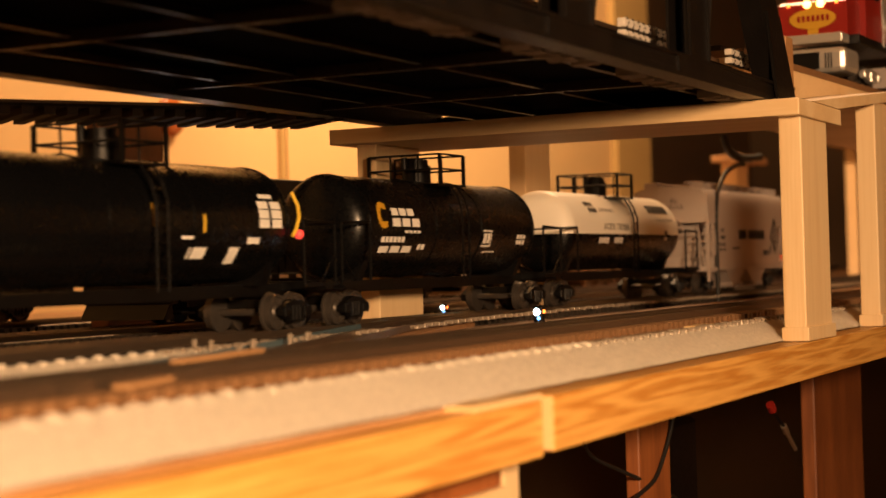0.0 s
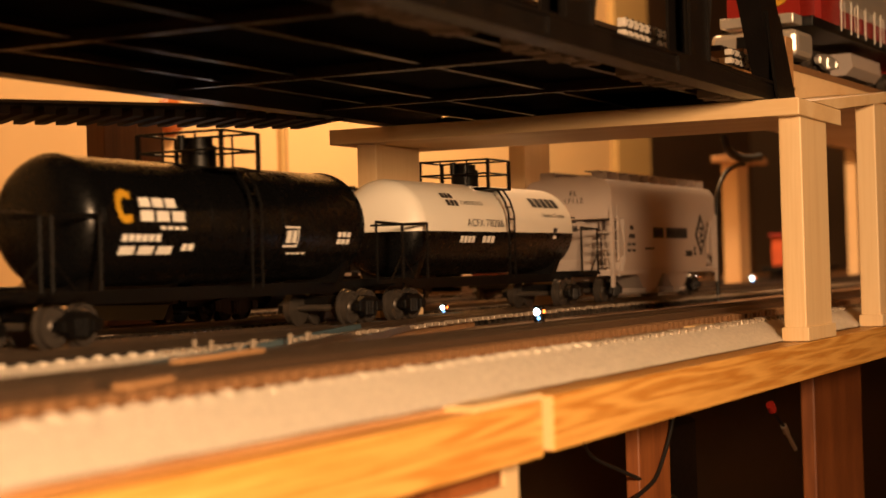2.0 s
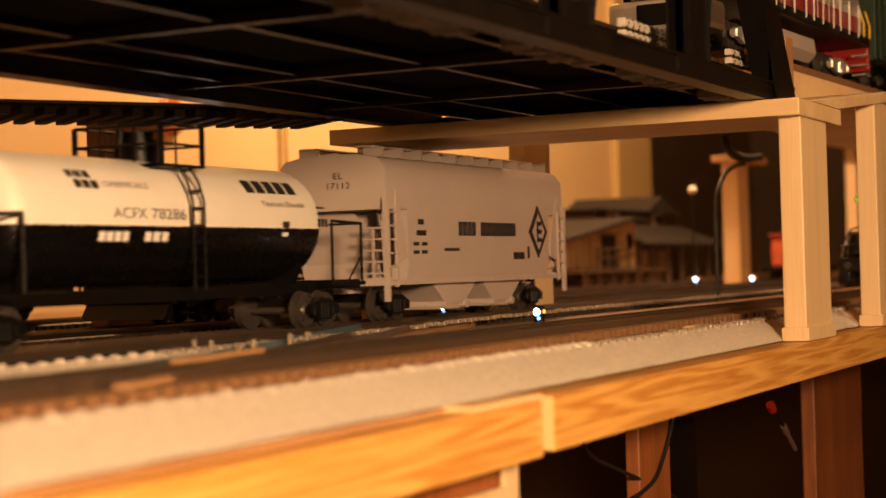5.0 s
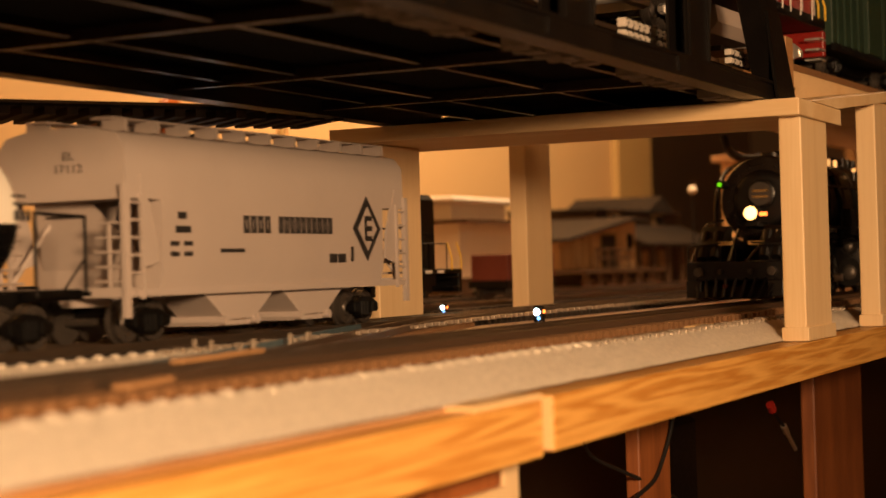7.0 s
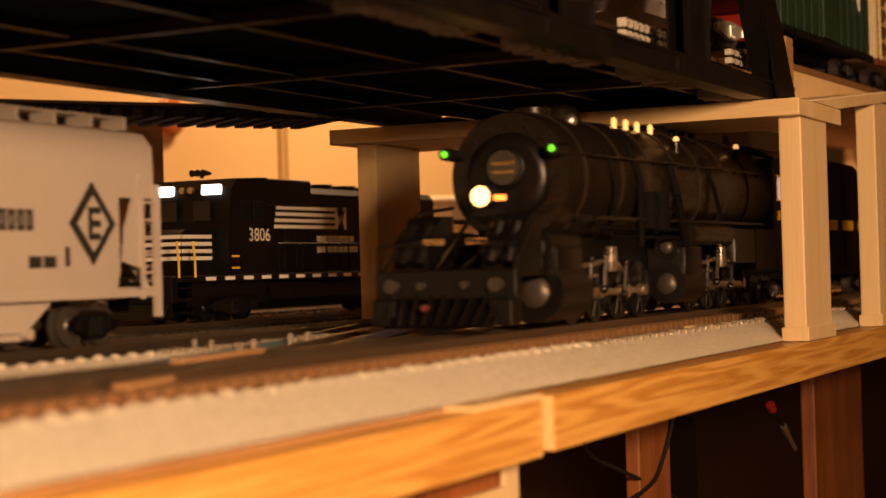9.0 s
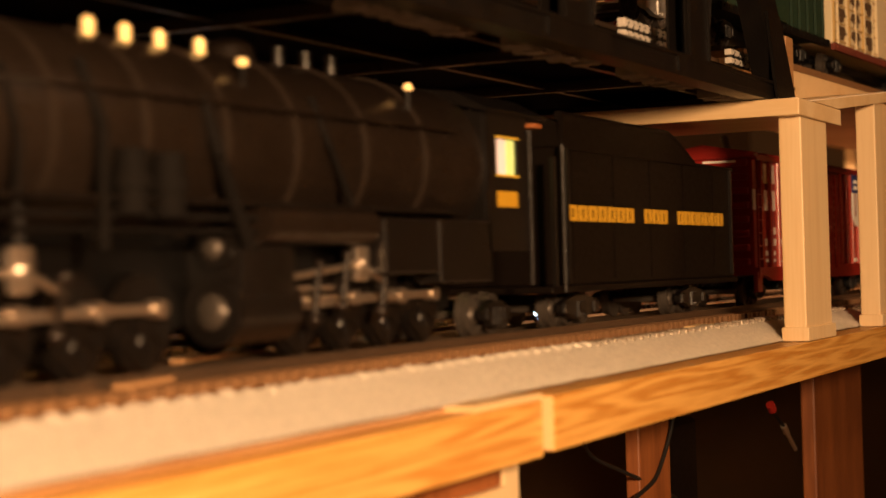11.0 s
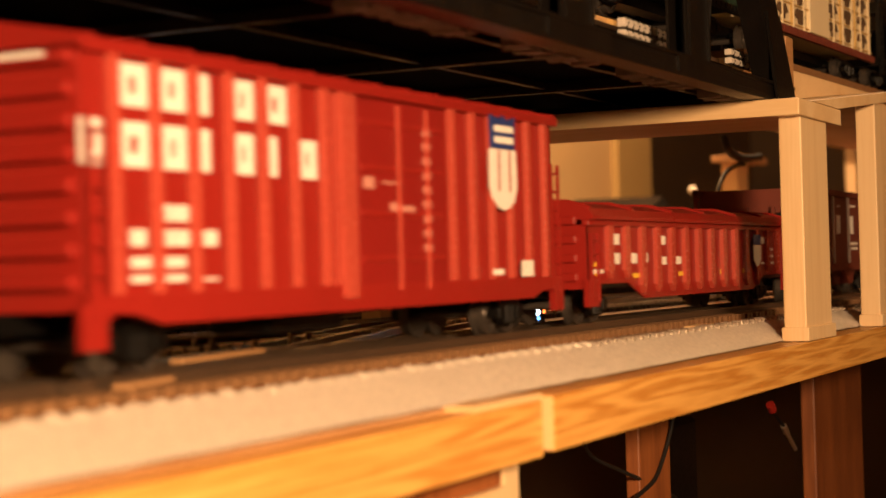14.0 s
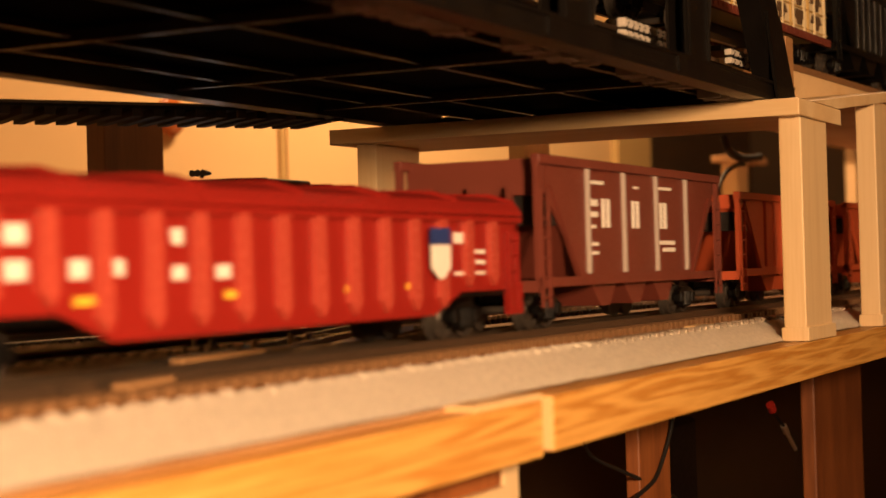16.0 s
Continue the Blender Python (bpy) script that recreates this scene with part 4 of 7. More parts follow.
def gondola():
    """Red ribbed gondola with a long cover."""
    L = 0.347
    car = thing("gondola", "red ribbed gondola with a sectioned red cover", "gondola car", "freight train")
    w = 0.0325
    zt = 0.0455
    for s in (-1, 1):
        bm = bmesh.new()
        prism(bm, [(0.002, 0.0185), (0.055, 0.0185), (0.078, 0.0105), (L - 0.078, 0.0105), (L - 0.055, 0.0185), (L - 0.002, 0.0185), (L - 0.002, zt), (0.002, zt)], "y", s * (w - 0.0012), s * w)
        part("side", bm, M_RED, car)
        for k in range(14):
            xx = 0.028 + (L - 0.056) * k / 13
            lo = 0.0130 if 0.07 < xx < L - 0.07 else 0.0205
            bm = bmesh.new()
            prism(bm, [(xx - 0.0034, lo + 0.004), (xx, lo), (xx + 0.0034, lo + 0.004), (xx + 0.0028, zt), (xx - 0.0028, zt)], "y", s * (w - 0.0002), s * (w + 0.0022))
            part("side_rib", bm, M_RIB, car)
        bm = bmesh.new()
        box(bm, 0.0, L, s * w - 0.0018, s * w + 0.0018, zt - 0.0005, zt + 0.0022, bevel=0.0006)
        part("top_rail", bm, M_RED, car)
        for e in (0, 1):
            fx = (lambda v: L - v) if e else (lambda v: v)
            bm = bmesh.new()
            ladder(bm, fx(0.004), fx(0.013), s * (w + 0.001), 0.0105, zt - 0.004, 5, 0.0007)
            box(bm, min(fx(0.0), fx(0.013)), max(fx(0.0), fx(0.013)), s * w - 0.0012, s * w + 0.0012, 0.0085, 0.021)
            part("ladder", bm, M_RED, car)
    for e in (0, 1):
        fx = (lambda v: L - v) if e else (lambda v: v)
        bm = bmesh.new()
        box(bm, min(fx(0.001), fx(0.004)), max(fx(0.001), fx(0.004)), -w, w, 0.0165, zt)
        for k in range(4):
            zz = 0.020 + k * 0.0085
            part("end_rib", bmb(min(fx(-0.001), fx(0.001)), max(fx(-0.001), fx(0.001)), -w + 0.004, w - 0.004, zz, zz + 0.004, bevel=0.0008), M_RED, car)
        part("end_wall", bm, M_RED, car)
    part("floor", bmb(0.004, L - 0.004, -w + 0.0015, w - 0.0015, 0.0165, 0.0195), M_BLACK, car)
    seg = (L - 0.006) / 3
    for k in range(3):
        a = 0.003 + k * seg
        bm = bmesh.new()
        prism(bm, [(-w - 0.0030, zt + 0.0024), (-w - 0.0030, zt + 0.0040), (-w - 0.0004, zt + 0.0075), (-w + 0.010, zt + 0.0105), (0, zt + 0.0115),
                   (w - 0.010, zt + 0.0105), (w + 0.0004, zt + 0.0075), (w + 0.0030, zt + 0.0040), (w + 0.0030, zt + 0.0024)], "x", a + 0.0004, a + seg - 0.0004)
        cover = part("cover", bm, M_RED, car)
        for xx in (a + 0.002, a + seg * 0.5, a + seg - 0.004):
            bm = bmesh.new()
            prism(bm, [(-w - 0.0006, zt + 0.0070), (-w - 0.0006, zt + 0.0086), (-w + 0.010, zt + 0.0118), (0, zt + 0.0128), (w - 0.010, zt + 0.0118), (w + 0.0006, zt + 0.0086), (w + 0.0006, zt + 0.0070)], "x", xx, xx + 0.0022)
            part("cover_rib", bm, M_RED, cover)
    y = -w - 0.0027
    bm = bmesh.new()
    for x0, x1, za, zb in ((0.035, 0.043, 0.0365, 0.0415), (0.035, 0.043, 0.0275, 0.0325), (0.060, 0.067, 0.0275, 0.0325), (0.077, 0.0825, 0.0280, 0.0325), (0.105, 0.110, 0.0365, 0.0410), (0.105, 0.111, 0.0265, 0.0305), (0.127, 0.134, 0.0265, 0.0305),
                           (0.0095, 0.021, 0.0235, 0.0252), (0.286, 0.298, 0.037, 0.041), (0.305, 0.313, 0.033, 0.0345), (0.305, 0.313, 0.029, 0.0305), (0.305, 0.313, 0.025, 0.0262), (0.286, 0.298, 0.025, 0.0262)):
        part("lettering", bmb(x0, x1, -w - 0.0004, -w + 0.0004, za, zb), M_LET_W, car, "white lettering bar")
    bm.free()
    bm = bmesh.new()
    box(bm, 0.2620, 0.2780, y, y + 0.0003, 0.0365, 0.0425)
    part("shield_top", bm, M_BLUE, car)
    bm = bmesh.new()
    prism(bm, [(0.2620, 0.0363), (0.2620, 0.028), (0.267, 0.0245), (0.270, 0.0235), (0.273, 0.0245), (0.2780, 0.028), (0.2780, 0.0363)], "y", y, y + 0.0003)
    part("shield_field", bm, M_LET_W, car)
    for x0 in (0.0615, 0.131, 0.203, 0.247):
        part("reflector", bmb(x0, x0 + 0.010, -w - 0.0004, -w + 0.0004, 0.0205, 0.0228), M_YEL, car, "yellow reflector strip")
    part("reflector", bmr((0.013, -w - 0.0003, 0.0255), (0.013, -w + 0.0003, 0.0255), 0.0035, 12), M_YEL, car, "round yellow reflector")
    bm = bmesh.new()
    box(bm, 0.0, L, -0.0055, 0.0055, 0.0125, 0.0165)
    part("underframe", bm, M_BLACK, car)
    for xx in (0.034, L - 0.034):
        truck(car, xx)
    coupler(car, 0.0, -1)
    coupler(car, L, 1)
    return car


def open_hopper(name, label, L, top, body, ribs, rib_mat, rib_w=0.0018):
    """An open hopper: sloped end sheets, ribs, bays, end posts and ladders."""
    car = thing(name, label, "hopper car", "freight train")
    w = 0.0325
    for s in (-1, 1):
        bm = bmesh.new()
        prism(bm, [(0.050, 0.0225), (L - 0.050, 0.0225), (L - 0.010, 0.060), (L - 0.010, top), (0.010, top), (0.010, 0.060)], "y", s * (w - 0.0012), s * w)
        part("side", bm, body, car)
        bm = bmesh.new()
        box(bm, 0.0, L, s * w - 0.002, s * w + 0.002, top - 0.003, top + 0.0012, bevel=0.0005)
        box(bm, 0.0, L, s * w - 0.0012, s * w + 0.0012, 0.0185, 0.0225)
        for e in (0, 1):
            fx = (lambda v: L - v) if e else (lambda v: v)
            box(bm, min(fx(0.0), fx(0.004)), max(fx(0.0), fx(0.004)), s * w - 0.0012, s * w + 0.0012, 0.0185, top)
            prism(bm, [(fx(0.046), 0.0225), (fx(0.050), 0.0225), (fx(0.018), 0.062), (fx(0.014), 0.062)], "y", s * w - 0.001, s * w + 0.0012)
        part("side_frame", bm, body, car)
        for k in range(ribs):
            xx = 0.058 + (L - 0.116) * k / max(1, ribs - 1)
            part("rib", bmb(xx - rib_w, xx + rib_w, s * (w - 0.0003), s * (w + 0.0016), 0.0235, top - 0.003, bevel=0.0004), rib_mat, car)
        for e in (0, 1):
            fx = (lambda v: L - v) if e else (lambda v: v)
            bm = bmesh.new()
            ladder(bm, fx(0.002), fx(0.010), s * (w + 0.0014), 0.010, 0.060, 6, 0.0007)
            part("ladder", bm, body, car)
    for e in (0, 1):
        fx = (lambda v: L - v) if e else (lambda v: v)
        bm = bmesh.new()
        prism(bm, [(fx(0.0115), 0.058), (fx(0.055), 0.022), (fx(0.057), 0.024), (fx(0.0135), 0.060)], "y", -w + 0.002, w - 0.002)
        box(bm, min(fx(0.009), fx(0.0105)), max(fx(0.009), fx(0.0105)), -w, w, 0.058, top)
        part("end_sheet", bm, body, car)
        for yy in (-0.018, 0.0, 0.018):
            part("end_post", bmb(min(fx(0.004), fx(0.007)), max(fx(0.004), fx(0.007)), yy - 0.0012, yy + 0.0012, 0.0215, 0.062), body, car)
        part("end_sill", bmb(min(fx(0.0), fx(0.008)), max(fx(0.0), fx(0.008)), -w, w, 0.0165, 0.0215), body, car)
    for k in range(3):
        xc = L / 2 + (k - 1) * 0.042
        bm = bmesh.new()
        prism(bm, [(xc - 0.020, 0.0225), (xc + 0.020, 0.0225), (xc + 0.008, 0.0085), (xc - 0.004, 0.0085)], "y", -0.029, 0.029)
        part("bay", bm, body, car)
    part("load", bmb(0.012, L - 0.012, -w + 0.002, w - 0.002, 0.045, top - 0.010), M_COAL, car)
    part("underframe", bmb(0.0, L, -0.0055, 0.0055, 0.0125, 0.0175), M_BLACK, car)
    for xx in (0.032, L - 0.032):
        truck(car, xx)
    coupler(car, 0.0, -1)
    coupler(car, L, 1)
    return car


def brown_hopper():
    car = open_hopper("open_hopper", "oxide brown open hopper with pale ribs", 0.256, 0.0735, M_BROWN, 4, M_GREY, 0.0016)
    y = -0.0325
    for x0, x1, za, zb in ((0.0615, 0.079, 0.0640, 0.0655), (0.120, 0.127, 0.0635, 0.0645), (0.155, 0.176, 0.0640, 0.0655), (0.0615, 0.071, 0.054, 0.057), (0.0615, 0.071, 0.049, 0.0515), (0.0615, 0.068, 0.044, 0.0455), (0.0615, 0.071, 0.036, 0.0375), (0.0615, 0.071, 0.032, 0.0335), (0.157, 0.180, 0.0365, 0.0385), (0.162, 0.180, 0.033, 0.035)):
        part("lettering", bmb(x0, x1, y - 0.0005, y + 0.0002, za, zb), M_LET_W, car, "white lettering bar")
    for x0 in (0.0765, 0.117, 0.158):
        part("lettering", bmb(x0, x0 + 0.0038, y - 0.0005, y + 0.0002, 0.0445, 0.0575), M_LET_W, car, "white lettering bar")
        part("lettering", bmb(x0 + 0.0062, x0 + 0.0100, y - 0.0005, y + 0.0002, 0.0445, 0.0575), M_LET_W, car, "white lettering bar")
    return car


def steam_locomotive():
    """A black articulated steam locomotive, pilot towards -x. x runs back from the pilot beam's face."""
    L = thing("steam_locomotive", "black articulated steam locomotive with glowing headlamp", "locomotive", "freight train")
    cz = 0.0680
    bm = bmesh.new()
    lathe_x(bm, [(0.070, 0.0290), (0.072, 0.0300), (0.135, 0.0300), (0.136, 0.0306), (0.20, 0.0308), (0.29, 0.0312), (0.395, 0.0315)], 40, 0, cz)
    part("boiler", bm, M_GRAPH, L, smooth=True)
    for x in (0.088, 0.136, 0.175, 0.215, 0.255, 0.30, 0.345):
        r = 0.0300 + min(1, max(0, (x - 0.130)) * 40) * 0.0006 + max(0, x - 0.16) * 0.005
        bm = bmesh.new()
        lathe_x(bm, [(x - 0.0012, r), (x - 0.0012, r + 0.0007), (x + 0.0012, r + 0.0007), (x + 0.0012, r)], 40, 0, cz)
        part("boiler_band", bm, M_BANDS, L, smooth=True)
    bm = bmesh.new()
    lathe_x(bm, [(0.0655, 0.0150), (0.0660, 0.0180), (0.068, 0.0200), (0.0705, 0.0205)], 32, 0, cz)
    lathe_x(bm, [(0.0635, 0.0085), (0.064, 0.0095), (0.066, 0.0100)], 24, 0, cz + 0.004)
    for k in range(16):
        u = 2 * math.pi * k / 16
        rod(bm, (0.0690, 0.0238 * math.cos(u), cz + 0.0238 * math.sin(u)), (0.0712, 0.0238 * math.cos(u), cz + 0.0238 * math.sin(u)), 0.0009, 6)
    part("smokebox_door", bm, M_SOOT, L, smooth=True)
    bm = bmesh.new()
    rod(bm, (0.0622, 0, cz + 0.004), (0.0636, 0, cz + 0.004), 0.0078, 24)
    plate = part("number_plate", bm, M_WHEEL, L, "round worn number plate", smooth=True)
    for zz in (0.0012, 0.0052):
        part("number_bar", bmb(0.0617, 0.0623, -0.0052, 0.0052, cz + zz, cz + zz + 0.0016), M_BRASS, plate, "brass bar")
    lamp = part("headlight", bmr((0.038, 0, 0.0585), (0.046, 0, 0.0585), 0.0055, 20), M_SOOT, L, smooth=True)
    bm = bmesh.new()
    ball(bm, (0.0375, 0, 0.0585), 0.0046, 2, (0.35, 1, 1))
    part("lens", bm, M_LAMP, lamp, "glowing headlight lens")
    part("lamp_side", bmb(0.0395, 0.0440, -0.0095, -0.0055, 0.0565, 0.0590), M_AMBER, lamp, "amber side light")
    part("lamp_bracket", bmb(0.040, 0.066, -0.004, 0.004, 0.0500, 0.0530), M_SOOT, L)
    for s in (-1, 1):
        m = part("marker_lamp", bmr((0.057, s * 0.0262, cz + 0.0110), (0.072, s * 0.0262, cz + 0.0110), 0.0030, 12), M_SOOT, L)
        bm = bmesh.new()
        ball(bm, (0.0565, s * 0.0262, cz + 0.0110), 0.0017)
        part("lens", bm, M_MARK, m, "glowing green lens")
    # front deck, pumps, pilot
    bm = bmesh.new()
    box(bm, 0.000, 0.006, -0.0325, 0.0325, 0.0145, 0.0270, bevel=0.0008)
    box(bm, 0.005, 0.068, -0.0315, 0.0315, 0.0235, 0.0262)
    part("pilot_deck", bm, M_SOOT, L)
    bm = bmesh.new()
    prism(bm, [(0.004, 0.0150), (-0.008, 0.0040), (-0.006, 0.0030), (0.008, 0.0130)], "y", -0.025, 0.025)
    part("pilot", bm, M_SOOT, L)
    for k in range(9):
        yy = -0.026 + k * 0.0065
        part("pilot_bar", bmr((0.000, yy, 0.0160), (-0.0105, yy * 0.85, 0.0040), 0.0010, 6), M_SOOT, L)
    boxes("footboard", [(-0.004, 0.006, -0.0320, -0.0215, 0.0040, 0.0150), (-0.004, 0.006, 0.0215, 0.0320, 0.0040, 0.0150)], M_SOOT, L, bevel=0.0008)
    bm = bmesh.new()
    for yy in (-0.024, 0.024, -0.010, 0.010):
        rod(bm, (-0.0035, yy, 0.0205), (0.0, yy, 0.0205), 0.0030 if abs(yy) > 0.02 else 0.0016, 12)
    part("buffer_fittings", bm, M_WHEEL, L)
    bm = bmesh.new()
    rod(bm, (-0.012, 0.004, 0.0115), (-0.009, 0.004, 0.0115), 0.0013, 10)
    part("coupler_cap", bm, M_BROWN, L, "red coupler cap")
    for s in (-1, 1):
        bm = bmesh.new()
        prism(bm, [(0.010, 0.0262), (0.036, 0.0262), (0.036, 0.0500), (0.026, 0.0500), (0.010, 0.0385)], "y", s * 0.0125, s * 0.0290)
        for k in range(2):
            rod(bm, (0.008, s * (0.0165 + 0.008 * k), 0.029), (0.020, s * (0.0165 + 0.008 * k), 0.0455), 0.0032, 12)
        part("air_pump_shield", bm, M_SOOT, L)
        bm = bmesh.new()
        pipe(bm, [(0.002, s * 0.0300, 0.027), (0.034, s * 0.0285, 0.052), (0.066, s * 0.0270, 0.055)], 0.0008)
        pipe(bm, [(0.004, s * 0.006, 0.027), (0.050, s * 0.012, 0.048)], 0.0009)
        pipe(bm, [(0.001, s * 0.0315, 0.027), (0.001, s * 0.0315, 0.037), (0.001, s * 0.010, 0.039)], 0.0006)
        part("handrail", bm, M_SOOT, L)
    bm = bmesh.new()
    for yy in (-0.010, 0.010):
        box(bm, 0.0088, 0.0096, yy - 0.006, yy + 0.004, 0.0375, 0.0400)
    part("pump_plates", bm, M_BRASS, L)
    # stack, domes, bell and lit turret lamps
    part("smokestack", bmr((0.098, 0, cz + 0.024), (0.098, 0, cz + 0.0330), 0.0078, 20, r2=0.0084), M_GRAPH, L, smooth=True)
    for name, x in (("sand_dome", 0.132), ("steam_dome", 0.262)):
        bm = bmesh.new()
        rod(bm, (x, 0, cz + 0.024), (x, 0, cz + 0.0345), 0.0115, 20, 0.0088)
        ball(bm, (x, 0, cz + 0.0345), 0.0088, 2, (1, 1, 0.35))
        part(name, bm, M_GRAPH, L, smooth=True)
    for x in (0.288, 0.306, 0.324):
        part("turret_valve", bmr((x, -0.004, cz + 0.028), (x, -0.004, cz + 0.0375), 0.0022, 10), M_SOOT, L, smooth=True)
    for x in (0.174, 0.191, 0.208, 0.229):
        bm = bmesh.new()
        ball(bm, (x, -0.0120, cz + 0.0312), 0.0016, 2, (1, 1, 1.5))
        rod(bm, (x, -0.0120, cz + 0.0250), (x, -0.0120, cz + 0.0315), 0.0014, 8)
        part("pop_valve", bm, M_GOLD, L, "glowing golden valve lamp", smooth=True)
    for x, z in ((0.2329, 0.0929), (0.3441, 0.0945), (0.3979, 0.0821)):
        fit = part("boiler_lamp", bmr((x, -0.025, z - 0.010), (x, -0.025, z), 0.0012, 8), M_SOOT, L)
        bm = bmesh.new()
        ball(bm, (x, -0.025, z), 0.0017)
        part("lens", bm, M_GOLD, fit, "small glowing golden lamp")
    bm = bmesh.new()
    ball(bm, (0.112, -0.0135, cz + 0.0275), 0.0034, 2)
    part("bell", bm, M_STEEL, L, "bright bell", smooth=True)
    # running boards, pipes, side gear
    for s in (-1, 1):
        bm = bmesh.new()
        box(bm, 0.080, 0.372, s * 0.0300 - 0.0035, s * 0.0300 + 0.0035, 0.0480, 0.0496)
        part("running_board", bm, M_SOOT, L)
        bm = bmesh.new()
        pipe(bm, [(0.085, s * 0.0305, cz + 0.0095), (0.37, s * 0.0330, cz + 0.0115)], 0.0006)
        for k in range(7):
            x = 0.09 + k * 0.046
            rod(bm, (x, s * 0.028, cz + 0.0095), (x, s * 0.0318, cz + 0.0100), 0.0008, 6)
        part("boiler_handrail", bm, M_GRAPH, L)
        for route, r in (([(0.150, s * 0.0270, cz + 0.018), (0.152, s * 0.0330, cz), (0.152, s * 0.0325, 0.035)], 0.0017),
                         ([(0.205, s * 0.0290, cz + 0.012), (0.206, s * 0.0335, cz - 0.006), (0.222, s * 0.0325, 0.036)], 0.0022),
                         ([(0.118, s * 0.0280, cz + 0.014), (0.119, s * 0.0325, cz - 0.004), (0.119, s * 0.0320, 0.049)], 0.0011),
                         ([(0.270, s * 0.0270, cz + 0.017), (0.272, s * 0.0330, cz), (0.285, s * 0.0330, 0.050)], 0.0013),
                         ([(0.105, s * 0.0290, 0.0445), (0.350, s * 0.0315, 0.0445)], 0.0011), ([(0.120, s * 0.0295, 0.0405), (0.330, s * 0.0315, 0.0400)], 0.0008)):
            bm = bmesh.new()
            pipe(bm, route, r, 8)
            part("pipe", bm, M_MATT, L, smooth=True)
        for x0, zz in ((0.165, 0.0535), (0.182, 0.0530)):
            bm = bmesh.new()
            rod(bm, (x0, s * 0.0320, zz - 0.009), (x0, s * 0.0320, zz + 0.009), 0.0052, 14)
            rod(bm, (x0, s * 0.0320, zz - 0.002), (x0, s * 0.0320, zz + 0.002), 0.0060, 14)
            part("air_compressor", bm, M_MATT, L, smooth=True)
        bm = bmesh.new()
        rod(bm, (0.230, s * 0.0300, 0.0425), (0.300, s * 0.0300, 0.0425), 0.0062, 16)
        part("air_reservoir", bm, M_GRAPH, L, smooth=True)
        bm = bmesh.new()
        box(bm, 0.308, 0.350, s * 0.024, s * 0.0335, 0.026, 0.046, bevel=0.001)
        box(bm, 0.352, 0.398, s * 0.022, s * 0.0330, 0.022, 0.046, bevel=0.001)
        part("firebox_side", bm, M_SOOT, L)
        for x0, r, name in ((0.040, 0.0132, "low_pressure_cylinder"), (0.215, 0.0105, "high_pressure_cylinder")):
            bm = bmesh.new()
            rod(bm, (x0, s * 0.0235, 0.0165), (x0 + 0.036, s * 0.0235, 0.0165), r, 24)
            rod(bm, (x0 + 0.001, s * 0.0235, 0.0355), (x0 + 0.035, s * 0.0235, 0.0355), r * 0.62, 20)
            box(bm, x0 + 0.003, x0 + 0.033, s * 0.012, s * 0.0330, 0.0165, 0.0355, bevel=0.001)
            cy = part(name, bm, M_SOOT, L, smooth=True)
            bm = bmesh.new()
            ball(bm, (x0 - 0.0005, s * 0.0235, 0.0165), r * 0.55, 2, (0.35, 1, 1))
            ball(bm, (x0 + 0.0005, s * 0.0235, 0.0355), r * 0.38, 2, (0.5, 1, 1))
            part("cylinder_head", bm, M_WHEEL, cy, "worn steel cylinder head", smooth=True)
        # two sets of driving wheels with rods; cranks hang straight down at rest
        for g in (0.096, 0.272):
            for k in range(4):
                bm = bmesh.new()
                y0, y1 = sorted((s * 0.0150, s * 0.0178))
                rod(bm, (0, y0, 0), (0, y1, 0), 0.0145, 28)
                rod(bm, (0, s * 0.0178, 0), (0, s * 0.0192, 0), 0.0042, 14)
                for j in range(10):
                    u = 2 * math.pi * j / 10
                    rod(bm, (0.003 * math.cos(u), s * 0.0184, 0.003 * math.sin(u)), (0.0122 * math.cos(u), s * 0.0180, 0.0122 * math.sin(u)), 0.0008, 6)
                box(bm, -0.0075, 0.0075, min(s * 0.0178, s * 0.0192), max(s * 0.0178, s * 0.0192), 0.0068, 0.0122)
                dw = part("driving_wheel", bm, M_SOOT, L, "spoked driving wheel", smooth=True)
                dw.location = (g + k * 0.0305, 0, 0.0145)
                dw["radius"] = 0.0145
            bm = bmesh.new()
            box(bm, g - 0.004, g + 3 * 0.0305 + 0.004, s * 0.0218 - 0.0008, s * 0.0218 + 0.0008, 0.0085, 0.0115, bevel=0.0005)
            for k in range(4):
                rod(bm, (g + k * 0.0305, s * 0.0190, 0.0100), (g + k * 0.0305, s * 0.0235, 0.0100), 0.0028, 12)
            part("coupling_rod", bm, M_STEEL, L, "bright steel coupling rod")
            bm = bmesh.new()
            box(bm, 0, 0.085, s * 0.0245 - 0.0008, s * 0.0245 + 0.0008, -0.0012, 0.0012, bevel=0.0004)
            rod(bm, (0.085, s * 0.0236, 0), (0.085, s * 0.0256, 0), 0.0030, 12)
            rod(bm, (0.0, s * 0.0236, 0), (0.0, s * 0.0256, 0), 0.0022, 12)
            mr = part("main_rod", bm, M_STEEL, L, "bright steel main rod")
            mr["pin_x"] = g + 0.061
            ch = part("crosshead", bmb(-0.005, 0.005, s * 0.0262 - 0.0022, s * 0.0262 + 0.0022, -0.0035, 0.0045, bevel=0.0006), M_STEEL, L, "bright crosshead")
            ch["pin_x"] = g + 0.061
            boxes("crosshead_guide", [(g - 0.030, g + 0.010, s * 0.0262 - 0.0014, s * 0.0262 + 0.0014, 0.0215, 0.0232)], M_STEEL, L, "steel guide bar", bevel=0.0004)
            bm = bmesh.new()
